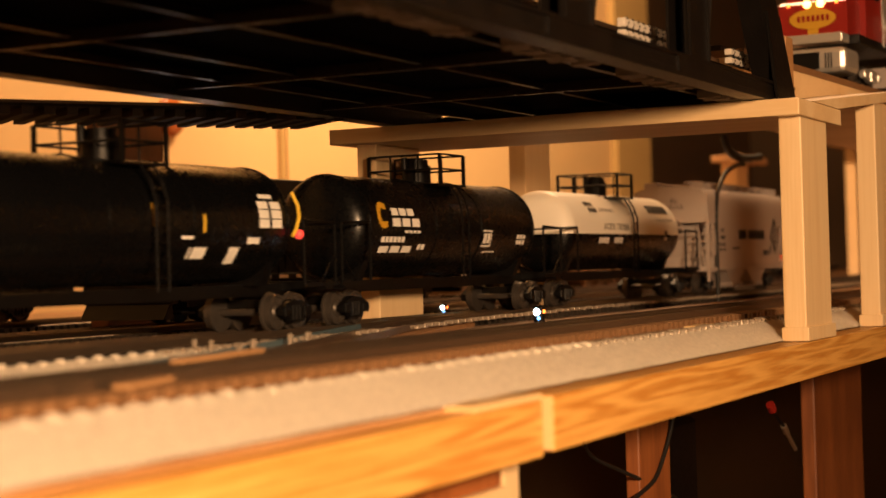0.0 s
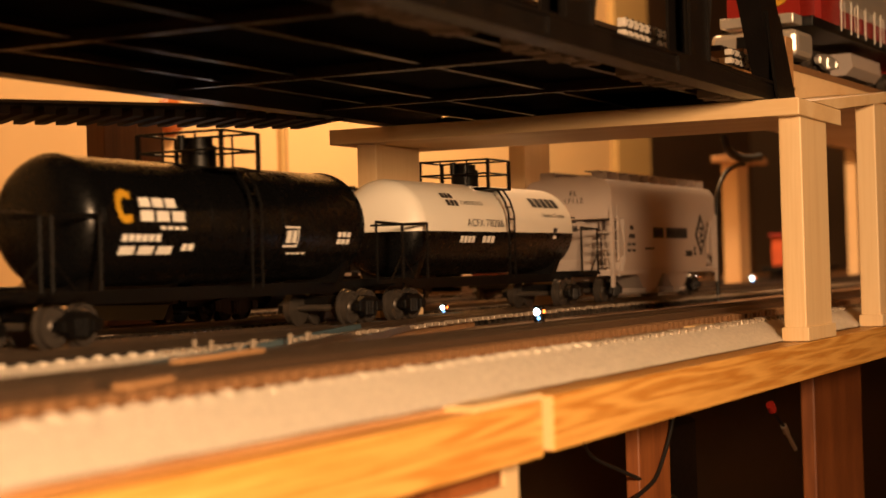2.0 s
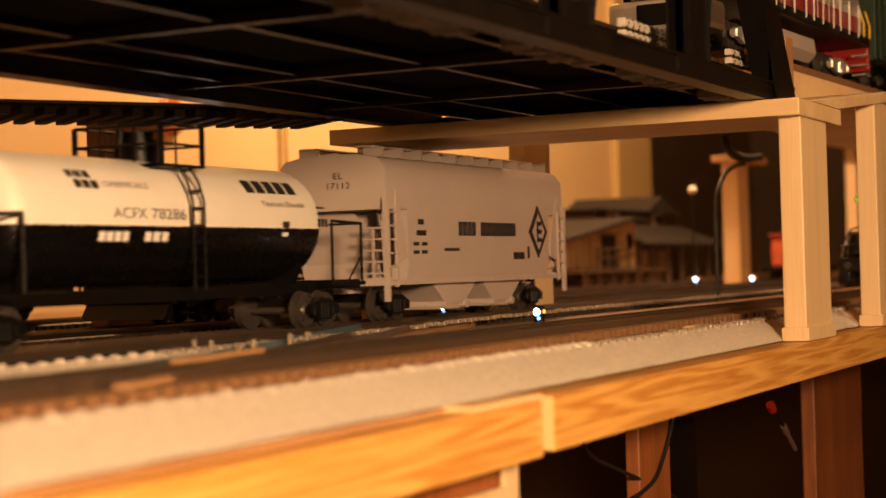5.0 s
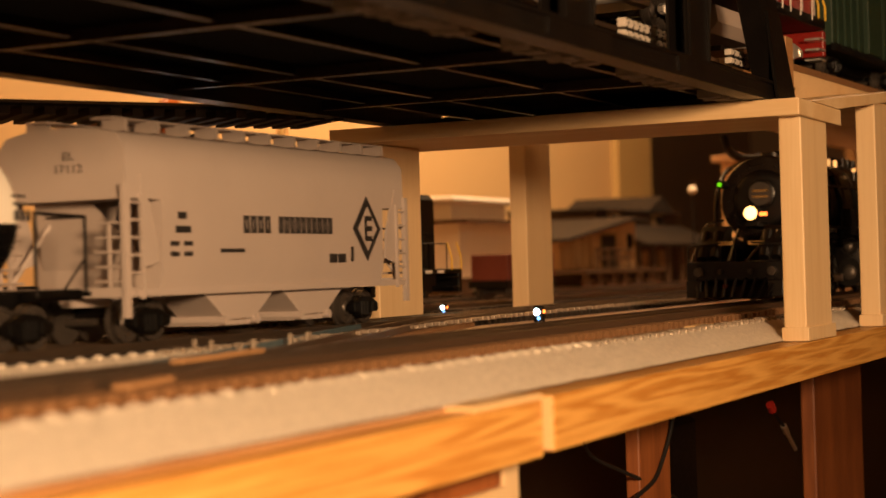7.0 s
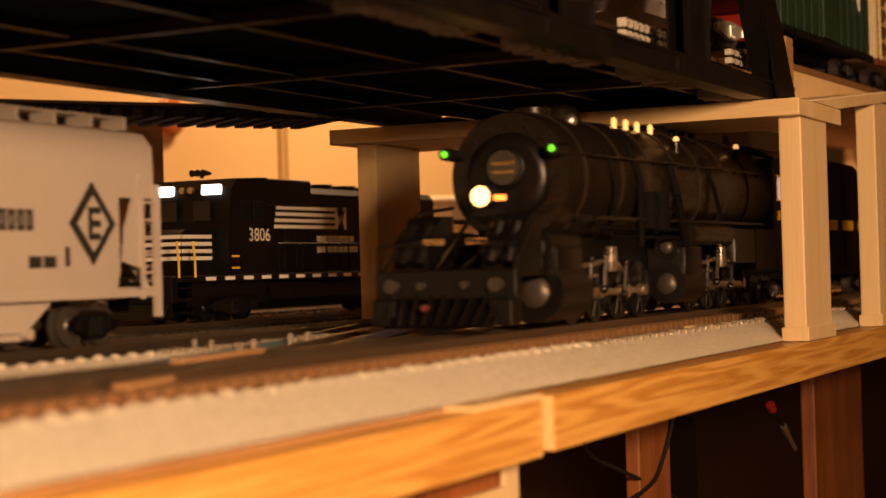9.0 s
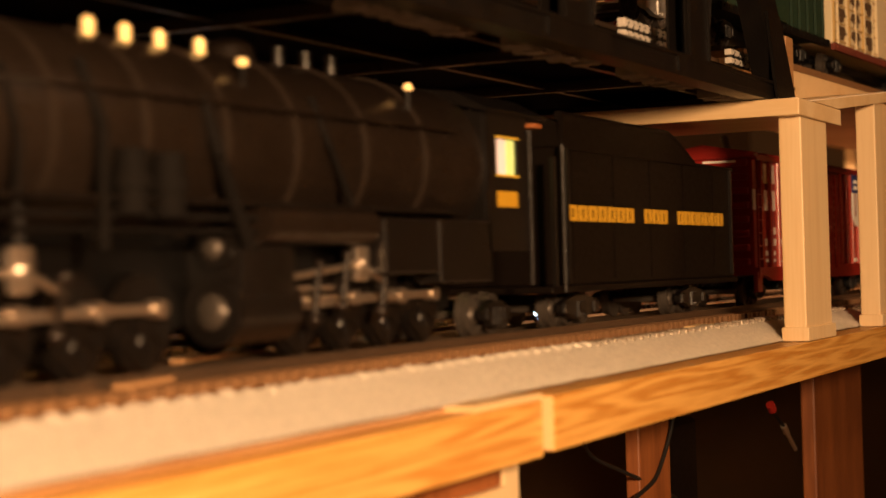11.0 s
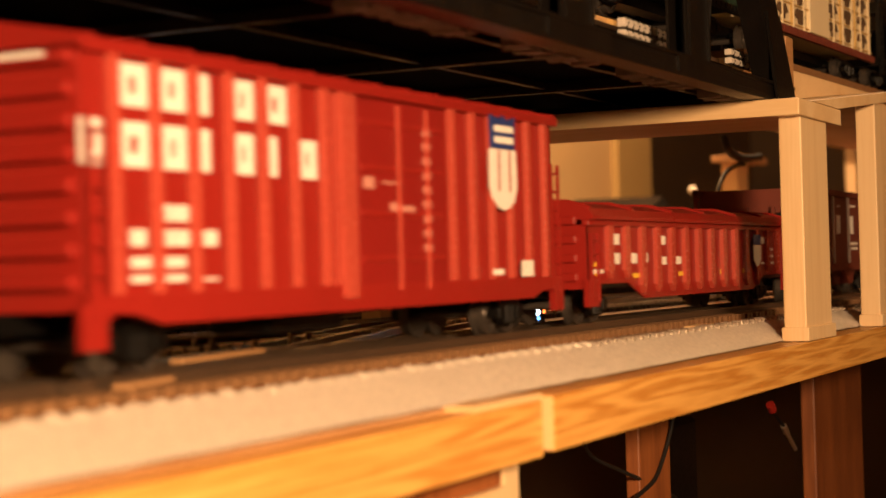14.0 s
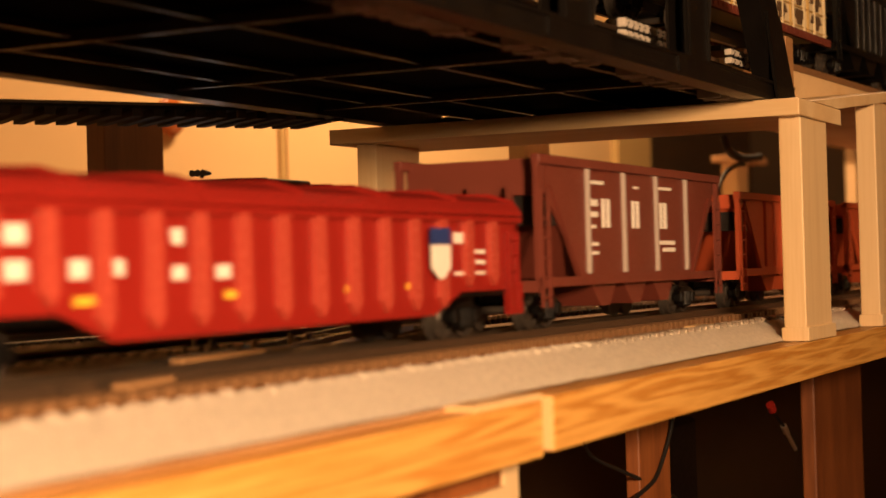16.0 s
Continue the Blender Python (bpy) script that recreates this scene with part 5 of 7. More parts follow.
            pipe(bm, [(g - 0.020, s * 0.0275, 0.0260), (g + 0.028, s * 0.0275, 0.0300), (g + 0.046, s * 0.0270, 0.0235)], 0.0012)
            box(bm, g + 0.024, g + 0.032, s * 0.0275 - 0.0016, s * 0.0275 + 0.0016, 0.0240, 0.0360, bevel=0.0008)
            ball(bm, (g + 0.028, s * 0.0272, 0.0300), 0.0030)
            part("valve_gear", bm, M_STEEL, L, "steel valve gear", smooth=True)
            for x, za, zb in ((g - 0.006, 0.0120, 0.0300), (g + 0.013, 0.0160, 0.0330), (g + 0.040, 0.0130, 0.0280)):
                bm = bmesh.new()
                pipe(bm, [(x, s * 0.0288, za), (x + 0.004, s * 0.0288, zb)], 0.0012)
                ball(bm, (x, s * 0.0288, za), 0.0022)
                ball(bm, (x + 0.004, s * 0.0288, zb), 0.0020)
                part("valve_link", bm, M_GRAPH, L, "worn steel valve link", smooth=True)
            part("valve_hanger", bmr((g + 0.028, s * 0.0275, 0.0340), (g + 0.028, s * 0.0275, 0.0485), 0.0010, 6), M_SOOT, L)
    bm = bmesh.new()
    box(bm, 0.06, 0.40, -0.012, 0.012, 0.012, 0.044)
    part("engine_frame", bm, M_BLACK, L)
    # cab
    for s in (-1, 1):
        bm = bmesh.new()
        y0, y1 = sorted((s * 0.0315, s * 0.0330))
        box(bm, 0.395, 0.404, y0, y1, 0.034, 0.090)
        box(bm, 0.404, 0.424, y0, y1, 0.034, 0.0645)
        box(bm, 0.404, 0.424, y0, y1, 0.0790, 0.090)
        box(bm, 0.424, 0.434, y0, y1, 0.034, 0.090)
        side = part("cab_side", bm, M_SOOT, L)
        for x0, x1, z0, z1 in ((0.4032, 0.4248, 0.0637, 0.0645), (0.4032, 0.4248, 0.0790, 0.0798)):
            part("window_trim", bmb(x0, x1, min(s * 0.0325, s * 0.0336), max(s * 0.0325, s * 0.0336), z0, z1), M_YEL, side, "yellow window trim")
        part("cab_ladder", bmr((0.436, s * 0.0335, 0.020), (0.436, s * 0.0335, 0.084), 0.0009, 8), M_SOOT, side)
        part("window_pane", bmb(0.4045, 0.4155, min(s * 0.0312, s * 0.0318), max(s * 0.0312, s * 0.0318), 0.0646, 0.0789), M_PANE_P, side, "pale pink lit pane")
        part("window_pane", bmb(0.4160, 0.4238, min(s * 0.0312, s * 0.0318), max(s * 0.0312, s * 0.0318), 0.0646, 0.0789), M_PANE_G, side, "green lit pane")
    part("cab_front", bmb(0.3945, 0.396, -0.0315, 0.0315, 0.040, 0.090), M_SOOT, L)
    part("cab_roof_lip", bmb(0.4440, 0.4530, -0.0325, 0.0325, 0.0855, 0.0875, bevel=0.0006), M_LEG, L, "rusty brown roof lip")
    bm = bmesh.new()
    prism(bm, [(-0.0345, 0.0885), (-0.0345, 0.0900), (-0.020, 0.0975), (0, 0.1000), (0.020, 0.0975), (0.0345, 0.0900), (0.0345, 0.0885), (0.0, 0.0975)], "x", 0.392, 0.452)
    part("cab_roof", bm, M_SOOT, L)
    part("backhead", bmb(0.398, 0.432, -0.0300, 0.0300, 0.058, 0.086), M_CABGLOW, L, "lit cab interior")
    part("cab_plate", bmb(0.4035, 0.4225, -0.0336, -0.0331, 0.0515, 0.0578), M_LET_Y, L, "yellow cab number bar")
    truck(L, 0.418, 0.017, 0.0085, 0.022, M_SOOT)
    return L


def tender():
    T = thing("tender", "black tender with yellow lettering and a coal load", "tender", "freight train")
    Lx, w = 0.275, 0.0325
    bm = bmesh.new()
    box(bm, 0.0, Lx, -w, w, 0.0155, 0.0185, bevel=0.0006)
    box(bm, 0.018, Lx - 0.003, -w + 0.001, w - 0.001, 0.0185, 0.0800, bevel=0.0012)
    part("body", bm, M_TENDER, T)
    bm = bmesh.new()
    prism(bm, [(0.018, 0.0795), (0.018, 0.0930), (0.165, 0.0930), (0.182, 0.0885), (0.205, 0.0800)], "y", -w + 0.0011, -w + 0.0030)
    prism(bm, [(0.018, 0.0795), (0.018, 0.0930), (0.165, 0.0930), (0.182, 0.0885), (0.205, 0.0800)], "y", w - 0.0030, w - 0.0011)
    pipe(bm, [(0.018, -w + 0.0030, 0.0932), (0.165, -w + 0.0030, 0.0932), (0.182, -w + 0.0030, 0.0887), (0.205, -w + 0.0030, 0.0802)], 0.0022, 10)
    prism(bm, [(-w + 0.003, 0.0800), (-w + 0.004, 0.0905), (-0.020, 0.0935), (0.020, 0.0935), (w - 0.004, 0.0905), (w - 0.003, 0.0800)], "x", 0.018, 0.140)
    part("coal_bunker", bm, M_TENDER, T, smooth=True)
    bm = bmesh.new()
    for k in range(40):
        x, y = random.uniform(0.15, 0.185), random.uniform(-0.022, 0.022)
        ball(bm, (x, y, 0.0815 + random.uniform(0, 0.004)), random.uniform(0.002, 0.0035), 1)
    part("coal", bm, M_COAL, T, "loose coal")
    boxes("rivet_strip", [(0.026 + j * 0.0520, 0.0264 + j * 0.0520, -w + 0.0006, -w + 0.0012, 0.021, 0.078) for j in range(5)], M_TENDER, T)
    part("top_bead", bmb(0.018, Lx - 0.003, -w + 0.0002, -w + 0.0012, 0.0785, 0.0802), M_TENDER, T)
    boxes("tank_step", [(0.0190, 0.0205, -w - 0.0004, -w + 0.001, 0.020, 0.079), (Lx - 0.010, Lx - 0.008, -w - 0.0004, -w + 0.001, 0.020, 0.079)], M_SOOT, T)
    z0, z1, y = 0.0468, 0.0528, -w + 0.0006
    for x0, x1, n in ((0.022, 0.108, 7), (0.122, 0.158, 3), (0.173, 0.254, 7)):
        bm = bmesh.new()
        letters(bm, x0, x1, z0 + 0.0002, z1 + 0.0012, y, n, fill=0.72, weight=0.27)
        part("lettering", bm, M_LET_Y, T, "yellow lettering blocks")
    for s in (-1, 1):
        part("corner_post", bmb(0.002, 0.0045, s * w - 0.001, s * w + 0.001, 0.0185, 0.0740), M_SOOT, T)
        part("grab_iron", bmr((0.012, s * (w + 0.001), 0.016), (0.012, s * (w + 0.001), 0.080), 0.0009, 8), M_SOOT, T)
    part("red_beacon", bmb(0.155, 0.162, -0.004, 0.004, 0.0935, 0.0965, bevel=0.0008), M_REDL, T, "small red fitting")
    for x in (0.050, 0.215):
        truck(T, x, 0.036, 0.0083, 0.022, M_SOOT, n=3)
    coupler(T, Lx, 1)
    return T


def diesel(name, label, length, main, silver=False):
    """A hood diesel, cab towards -x."""
    D = thing(name, label, "locomotive")
    w = 0.0300
    hood_w = 0.0255 if silver else 0.0200
    fr = M_SILVER if silver else M_BLACK
    bm = bmesh.new()
    # on the red diesel this black slab paints in the shadow under the body
    box(bm, 0.032 if silver else 0.004, length - 0.004, -0.0320, 0.0320, 0.0205 if silver else 0.0240, 0.0275, bevel=0.0005)
    part("frame", bm, M_BLACK, D)
    bm = bmesh.new()
    prism(bm, [(0.026, 0.0275), (0.026, 0.0520), (0.030, 0.0545), (0.062, 0.0545), (0.062, 0.0275)], "y", -hood_w, hood_w)
    nose = part("short_hood", bm, main, D)
    bm = bmesh.new()
    prism(bm, [(0.060, 0.0275), (0.060, 0.0600), (0.064, 0.0790), (0.070, 0.0850), (0.104, 0.0865), (0.106, 0.0275)], "y", -w, w)
    cab = part("cab", bm, main, D)
    for s in (-1, 1):
        bm = bmesh.new()
        for x0 in (0.0725, 0.0875):
            box(bm, x0, x0 + 0.011, s * w - 0.0006, s * w + 0.0006, 0.0590, 0.0720, bevel=0.0004)
        part("window", bm, M_GLASS, cab)
    bm = bmesh.new()
    for y in (-0.018, 0.006):
        box(bm, 0.0588, 0.0600, y, y + 0.012, 0.0600, 0.0720)
    part("windshield", bm, M_GLASS, cab)
    for y in (-0.0235, 0.0105):
        part("number_board", bmb(0.0615, 0.0645, y, y + 0.0135, 0.0755, 0.0815, bevel=0.0008), M_NUMB, cab, "glowing number board")
    bm = bmesh.new()
    prism(bm, [(-0.0190, 0.0275), (-0.0190, 0.0790), (-0.0150, 0.0830), (0.0150, 0.0830), (0.0190, 0.0790), (0.0190, 0.0275)], "x", 0.104, length - 0.022)
    hood = part("long_hood", bm, main, D)
    bm = bmesh.new()
    box(bm, 0.106, 0.170, -0.0225, 0.0225, 0.070, 0.0870, bevel=0.0015)
    part("blower_housing", bm, main, hood)
    for k in range(5):
        x = 0.185 + k * (length - 0.23) / 4.5
        part("roof_fan", bmr((x, 0, 0.082), (x, 0, 0.0868), 0.0095, 18), M_SOOT, hood)
    n = int((length - 0.13) / 0.014)
    for k in range(n):
        x = 0.112 + k * 0.014
        for s in (-1, 1):
            part("hood_door", bmb(x, x + 0.0125, s * 0.0190 - 0.0005, s * 0.0190 + 0.0005, 0.030, 0.0545, bevel=0.0003), main, hood)
    bm = bmesh.new()
    rod(bm, (0.078, 0.000, 0.0865), (0.078, 0.000, 0.0890), 0.0012, 8)
    for y in (-0.004, 0, 0.004):
        rod(bm, (0.073, y, 0.0895), (0.081, y, 0.0895), 0.0022, 10, 0.001)
    part("air_horn", bm, M_SOOT, D)
    for s in (-1, 1):
        bm = bmesh.new()
        n = 9
        for k in range(n):
            x = 0.112 + (length - 0.140) * k / (n - 1)
            rod(bm, (x, s * 0.0318, 0.0275), (x, s * 0.0318, 0.0460), 0.0005, 6)
        pipe(bm, [(0.112, s * 0.0318, 0.0460), (length - 0.028, s * 0.0318, 0.0460)], 0.0005)
        part("handrail", bm, M_SILVER if silver else M_BLACK, D)
        bm = bmesh.new()
        for k in range(int(length / 0.020) - 2):
            x = 0.032 + k * 0.020
            box(bm, x, x + 0.010, s * 0.0322 - 0.0003, s * 0.0322 + 0.0003, 0.0245, 0.0266)
        if not silver:
            part("sill_stripes", bm, M_LET_W, D, "white sill stripes")
        else:
            bm.free()
        for e in ((1,) if silver else (0, 1)):
            fx = (lambda v: length - v) if e else (lambda v: v)
            bm = bmesh.new()
            for k in range(3):
                box(bm, min(fx(0.006), fx(0.020)), max(fx(0.006), fx(0.020)), min(s * 0.022, s * 0.0325), max(s * 0.022, s * 0.0325), 0.006 + k * 0.007, 0.0072 + k * 0.007)
            part("steps", bm, fr, D)
            bm = bmesh.new()
            for v in (0.005, 0.021):
                pipe(bm, [(fx(v), s * 0.0325, 0.0265), (fx(v), s * 0.0325, 0.036), (fx(v + 0.002), s * 0.0300, 0.0470)], 0.0007)
            part("step_rail", bm, M_YEL, D, "yellow step handrail")
    bm = bmesh.new()
    if silver:
        box(bm, 0.002, 0.040, -0.0300, 0.0300, 0.0050, 0.0235, bevel=0.0040)
    else:
        box(bm, 0.0, 0.006, -0.031, 0.031, 0.012, 0.0275, bevel=0.0008)
        prism(bm, [(0.002, 0.014), (-0.006, 0.0035), (0.004, 0.0035)], "y", -0.029, 0.029)
    part("front_pilot", bm, fr, D)
    part("rear_pilot", bmb(length - 0.006, length, -0.031, 0.031, 0.010, 0.0275, bevel=0.0008), main if silver else fr, D)
    bm = bmesh.new()
    prism(bm, [(-0.024, 0.022), (-0.0255, 0.012), (-0.020, 0.006), (0.020, 0.006), (0.0255, 0.012), (0.024, 0.022)], "x", length * (0.43 if silver else 0.30), length * (0.66 if silver else 0.70))
    part("fuel_tank", bm, M_GREY if silver else fr, D)
    if not silver:
        # added black blocks: they fill the gap under the frame with its shade
        part("side_skirt", bmb(0.030, length - 0.030, -0.0200, 0.0200, 0.0095, 0.0242), M_BLACK, D, "black block filling the shade under the frame")
        boxes("air_tank", [(0.030, length * 0.29, -0.0235, 0.0235, 0.0150, 0.0238), (length * 0.71, length - 0.03, -0.0235, 0.0235, 0.0150, 0.0238)], M_BLACK, D)
    for x in (0.090 if silver else 0.072, length - (0.062 if silver else 0.072)):
        truck(D, x, 0.040, 0.0088, 0.0225, fr, n=3, steel=M_WHEEL if silver else M_BLACK)
    return D


def norfolk_diesel():
    D = diesel("diesel_locomotive", "black hood diesel with white stripes and lit number boards", 0.376, M_BLACK)
    writing("3806", M_LET_W, D, 0.0815, -0.0305, 0.0475, 0.0078, 0.0235)
    bm = bmesh.new()
    for k in range(4):
        z = 0.0560 + k * 0.0040
        box(bm, 0.128 + 0.001 * k, 0.205, -0.0198, -0.0192, z, z + 0.0022)
    letters(bm, 0.180, 0.230, 0.0475, 0.0515, -0.0196, 7)
    letters(bm, 0.180, 0.235, 0.0405, 0.0445, -0.0196, 8)
    prism(bm, [(0.205, 0.056), (0.2075, 0.056), (0.2125, 0.066), (0.217, 0.056), (0.2195, 0.056), (0.2195, 0.0705), (0.217, 0.0705), (0.212, 0.060), (0.2075, 0.0705), (0.205, 0.0705)], "y", -0.0198, -0.0192)
    part("hood_stripes", bm, M_LET_W, D, "white stripes and lettering bars")
    bm = bmesh.new()
    for k in range(4):
        z = 0.0365 + k * 0.0042
        box(bm, 0.0252, 0.0262, -0.0195, 0.0195, z, z + 0.0022)
        box(bm, 0.0260, 0.0560, -0.0206, -0.0200, z, z + 0.0022)
    part("nose_stripes", bm, M_LET_W, D)
    bm = bmesh.new()
    for z in (0.0310, 0.0380):
        box(bm, 0.0625, 0.0700, -0.0308, -0.0300, z, z + 0.0010)
    part("cab_step_marks", bm, M_YEL, D)
    bm = bmesh.new()
    for y in (-0.003, 0.003):
        rod(bm, (0.0600, y, 0.0785), (0.0625, y, 0.0785), 0.0020, 10)
    part("headlight", bm, M_STEEL, D)
    D.matrix_world = pose(0.782, 0.585, RAIL)
    return D


norfolk_diesel()


def red_diesel():
    """The upper level's red and silver diesel."""
    D = diesel("diesel_locomotive", "red and silver diesel with a yellow nose emblem", 0.355, M_RED, True)
    bm = bmesh.new()
    rod(bm, (0.0240, 0, 0.0405), (0.0256, 0, 0.0405), 0.0120, 24)
    bmesh.ops.scale(bm, vec=(1, 1.45, 0.62), space=Matrix.Translation((0, 0, -0.0405)), verts=bm.verts[:])
    part("nose_emblem", bm, M_LET_Y, D, "yellow oval emblem")
    bm = bmesh.new()
    for k in range(7):
        y = -0.0125 + k * 0.0036
        box(bm, 0.0233, 0.0241, y, y + 0.0020, 0.0385, 0.0428)
    part("emblem_bars", bm, M_RED, D)
    bm = bmesh.new()
    box(bm, 0.0250, 0.0262, -0.0040, 0.0040, 0.0278, 0.0530)
    part("nose_stripe", bm, M_LET_Y, D)
    for s in (-1, 1):
        part("side_panel", bmb(0.108, 0.328, s * 0.0300 - 0.0006, s * 0.0300 + 0.0006, 0.0400, 0.0840), M_SILVER, D, "fluted silver side")
    part("bulkhead", bmb(0.106, 0.332, -0.0298, 0.0298, 0.0285, 0.0850), M_RED, D)
    bm = bmesh.new()
    for y in (-0.006, 0.004):
        rod(bm, (0.0245, y, 0.0515), (0.0262, y, 0.0515), 0.0030, 12)
    part("nose_headlight", bm, M_LAMP, D, "glowing nose headlight")
    part("anticlimber", bmb(0.010, 0.030, -0.0255, 0.0255, 0.0206, 0.0274, bevel=0.0008), M_SILVER, D, "silver anticlimber ledge")
    # nothing is cut out: black boxes carry the shade in slots and opening
    for k in range(3):
        part("step_slot", bmb(0.0014, 0.0021, -0.0200 + k * 0.0021, -0.0191 + k * 0.0021, 0.0085, 0.0195), M_BLACK, D)
    part("pilot_opening", bmb(0.0010, 0.0022, -0.0110, 0.0110, 0.0080, 0.0205, bevel=0.0003), M_BLACK, D, "black panel for the shade in the coupler opening")
    for y in (-0.0180, 0.0180):
        bm = bmesh.new()
        ball(bm, (0.0250, y, 0.0515), 0.0013)
        part("ditch_light", bm, M_AMBER, D, "small amber lamp")
    for s in (-1, 1):
        for k in range(11):
            x = 0.100 + k * 0.0215 + (0.004 if k % 3 == 1 else 0)
            part("stanchion", bmr((x, s * 0.0326, 0.0240), (x + 0.003, s * 0.0322, 0.0480), 0.00045, 6), M_LET_W, D, "white stanchion")
    for ob in D.children:
        if ob.type == "MESH" and not any(w in ob.name for w in ("fuel_tank", "pilot", "steps", "step_slot")):
            ob.data.transform(Matrix.Translation((0, 0, 0.0075)))
            for sub in ob.children:
                sub.data.transform(Matrix.Translation((0, 0, 0.0075)))
    return D


def plain_boxcar(name, label, L, body, sill, height=0.078, pattern=False):
    car = thing(name, label, "boxcar", "upper train")
    w = 0.0320
    part("body", bmb(0.003, L - 0.003, -w + 0.001, w - 0.001, 0.0205, height, bevel=0.0006), body, car)
    bm = bmesh.new()
    prism(bm, [(-w, height), (0, height + 0.007), (w, height)], "x", 0.001, L - 0.001)
    part("roof", bm, sill, car)
    bm = bmesh.new()
    for s in (-1, 1):
        box(bm, 0.0, L, s * w - 0.0014, s * w + 0.0014, 0.0165, 0.0215)
        for k in range(int(L / 0.008)):
            box(bm, 0.004 + k * 0.008, 0.0065 + k * 0.008, s * w - 0.0018, s * w + 0.0018, 0.0180, 0.0205)
    part("side_sill", bm, sill, car)
    for s in (-1, 1):
        door = part("door", bmb(L * 0.42, L * 0.58, s * w - 0.0012, s * w + 0.0012, 0.0225, height - 0.005, bevel=0.0005), body, car)
        for k in range(12):
            x = 0.012 + (L - 0.024) * k / 11
            if L * 0.41 < x < L * 0.59:
                continue
            part("panel_seam", bmb(x - 0.0006, x + 0.0006, s * w - 0.0012, s * w + 0.0004, 0.0215, height - 0.001), body, car)
    if pattern:
        for k in range(7):
            for j in range(4):
                bm = bmesh.new()
                x, z = 0.012 + k * 0.0380, 0.0255 + j * 0.0128
                prism(bm, [(x, z + 0.0045), (x + 0.004, z + 0.0095), (x + 0.018, z + 0.0095), (x + 0.023, z + 0.0045), (x + 0.0165, z + 0.0035), (x + 0.0155, z), (x + 0.0085, z), (x + 0.0075, z + 0.0035)], "y", -w - 0.0004, -w + 0.0012)
                part("emblem", bm, M_BARN, car, "small dark emblem")
        bm = bmesh.new()
        for k in range(8):
            x = 0.005 + k * 0.0380
            box(bm, x - 0.0008, x + 0.0008, -w - 0.0005, -w + 0.001, 0.0225, height - 0.001)
        for j in range(5):
            z = 0.0240 + 0.0128 * j
            box(bm, 0.004, L - 0.004, -w - 0.0005, -w + 0.001, z - 0.0003, z + 0.0003)
        part("plank_seams", bm, M_TRIMWALL, car)
    else:
        bm = bmesh.new()
        prism(bm, [(L * 0.84, 0.0600), (L * 0.84 + 0.0045, 0.0520), (L * 0.84 + 0.009, 0.0600), (L * 0.84 + 0.0045, 0.0680)], "y", -w - 0.0004, -w + 0.0012)
        part("emblem", bm, M_LET_W, car, "small pale diamond emblem")
    part("underframe", bmb(0.0, L, -0.0055, 0.0055, 0.0125, 0.0185), M_BLACK, car)
    for xx in (0.036, L - 0.036):
        truck(car, xx)
    coupler(car, 0.0, -1)
    coupler(car, L, 1)
    return car


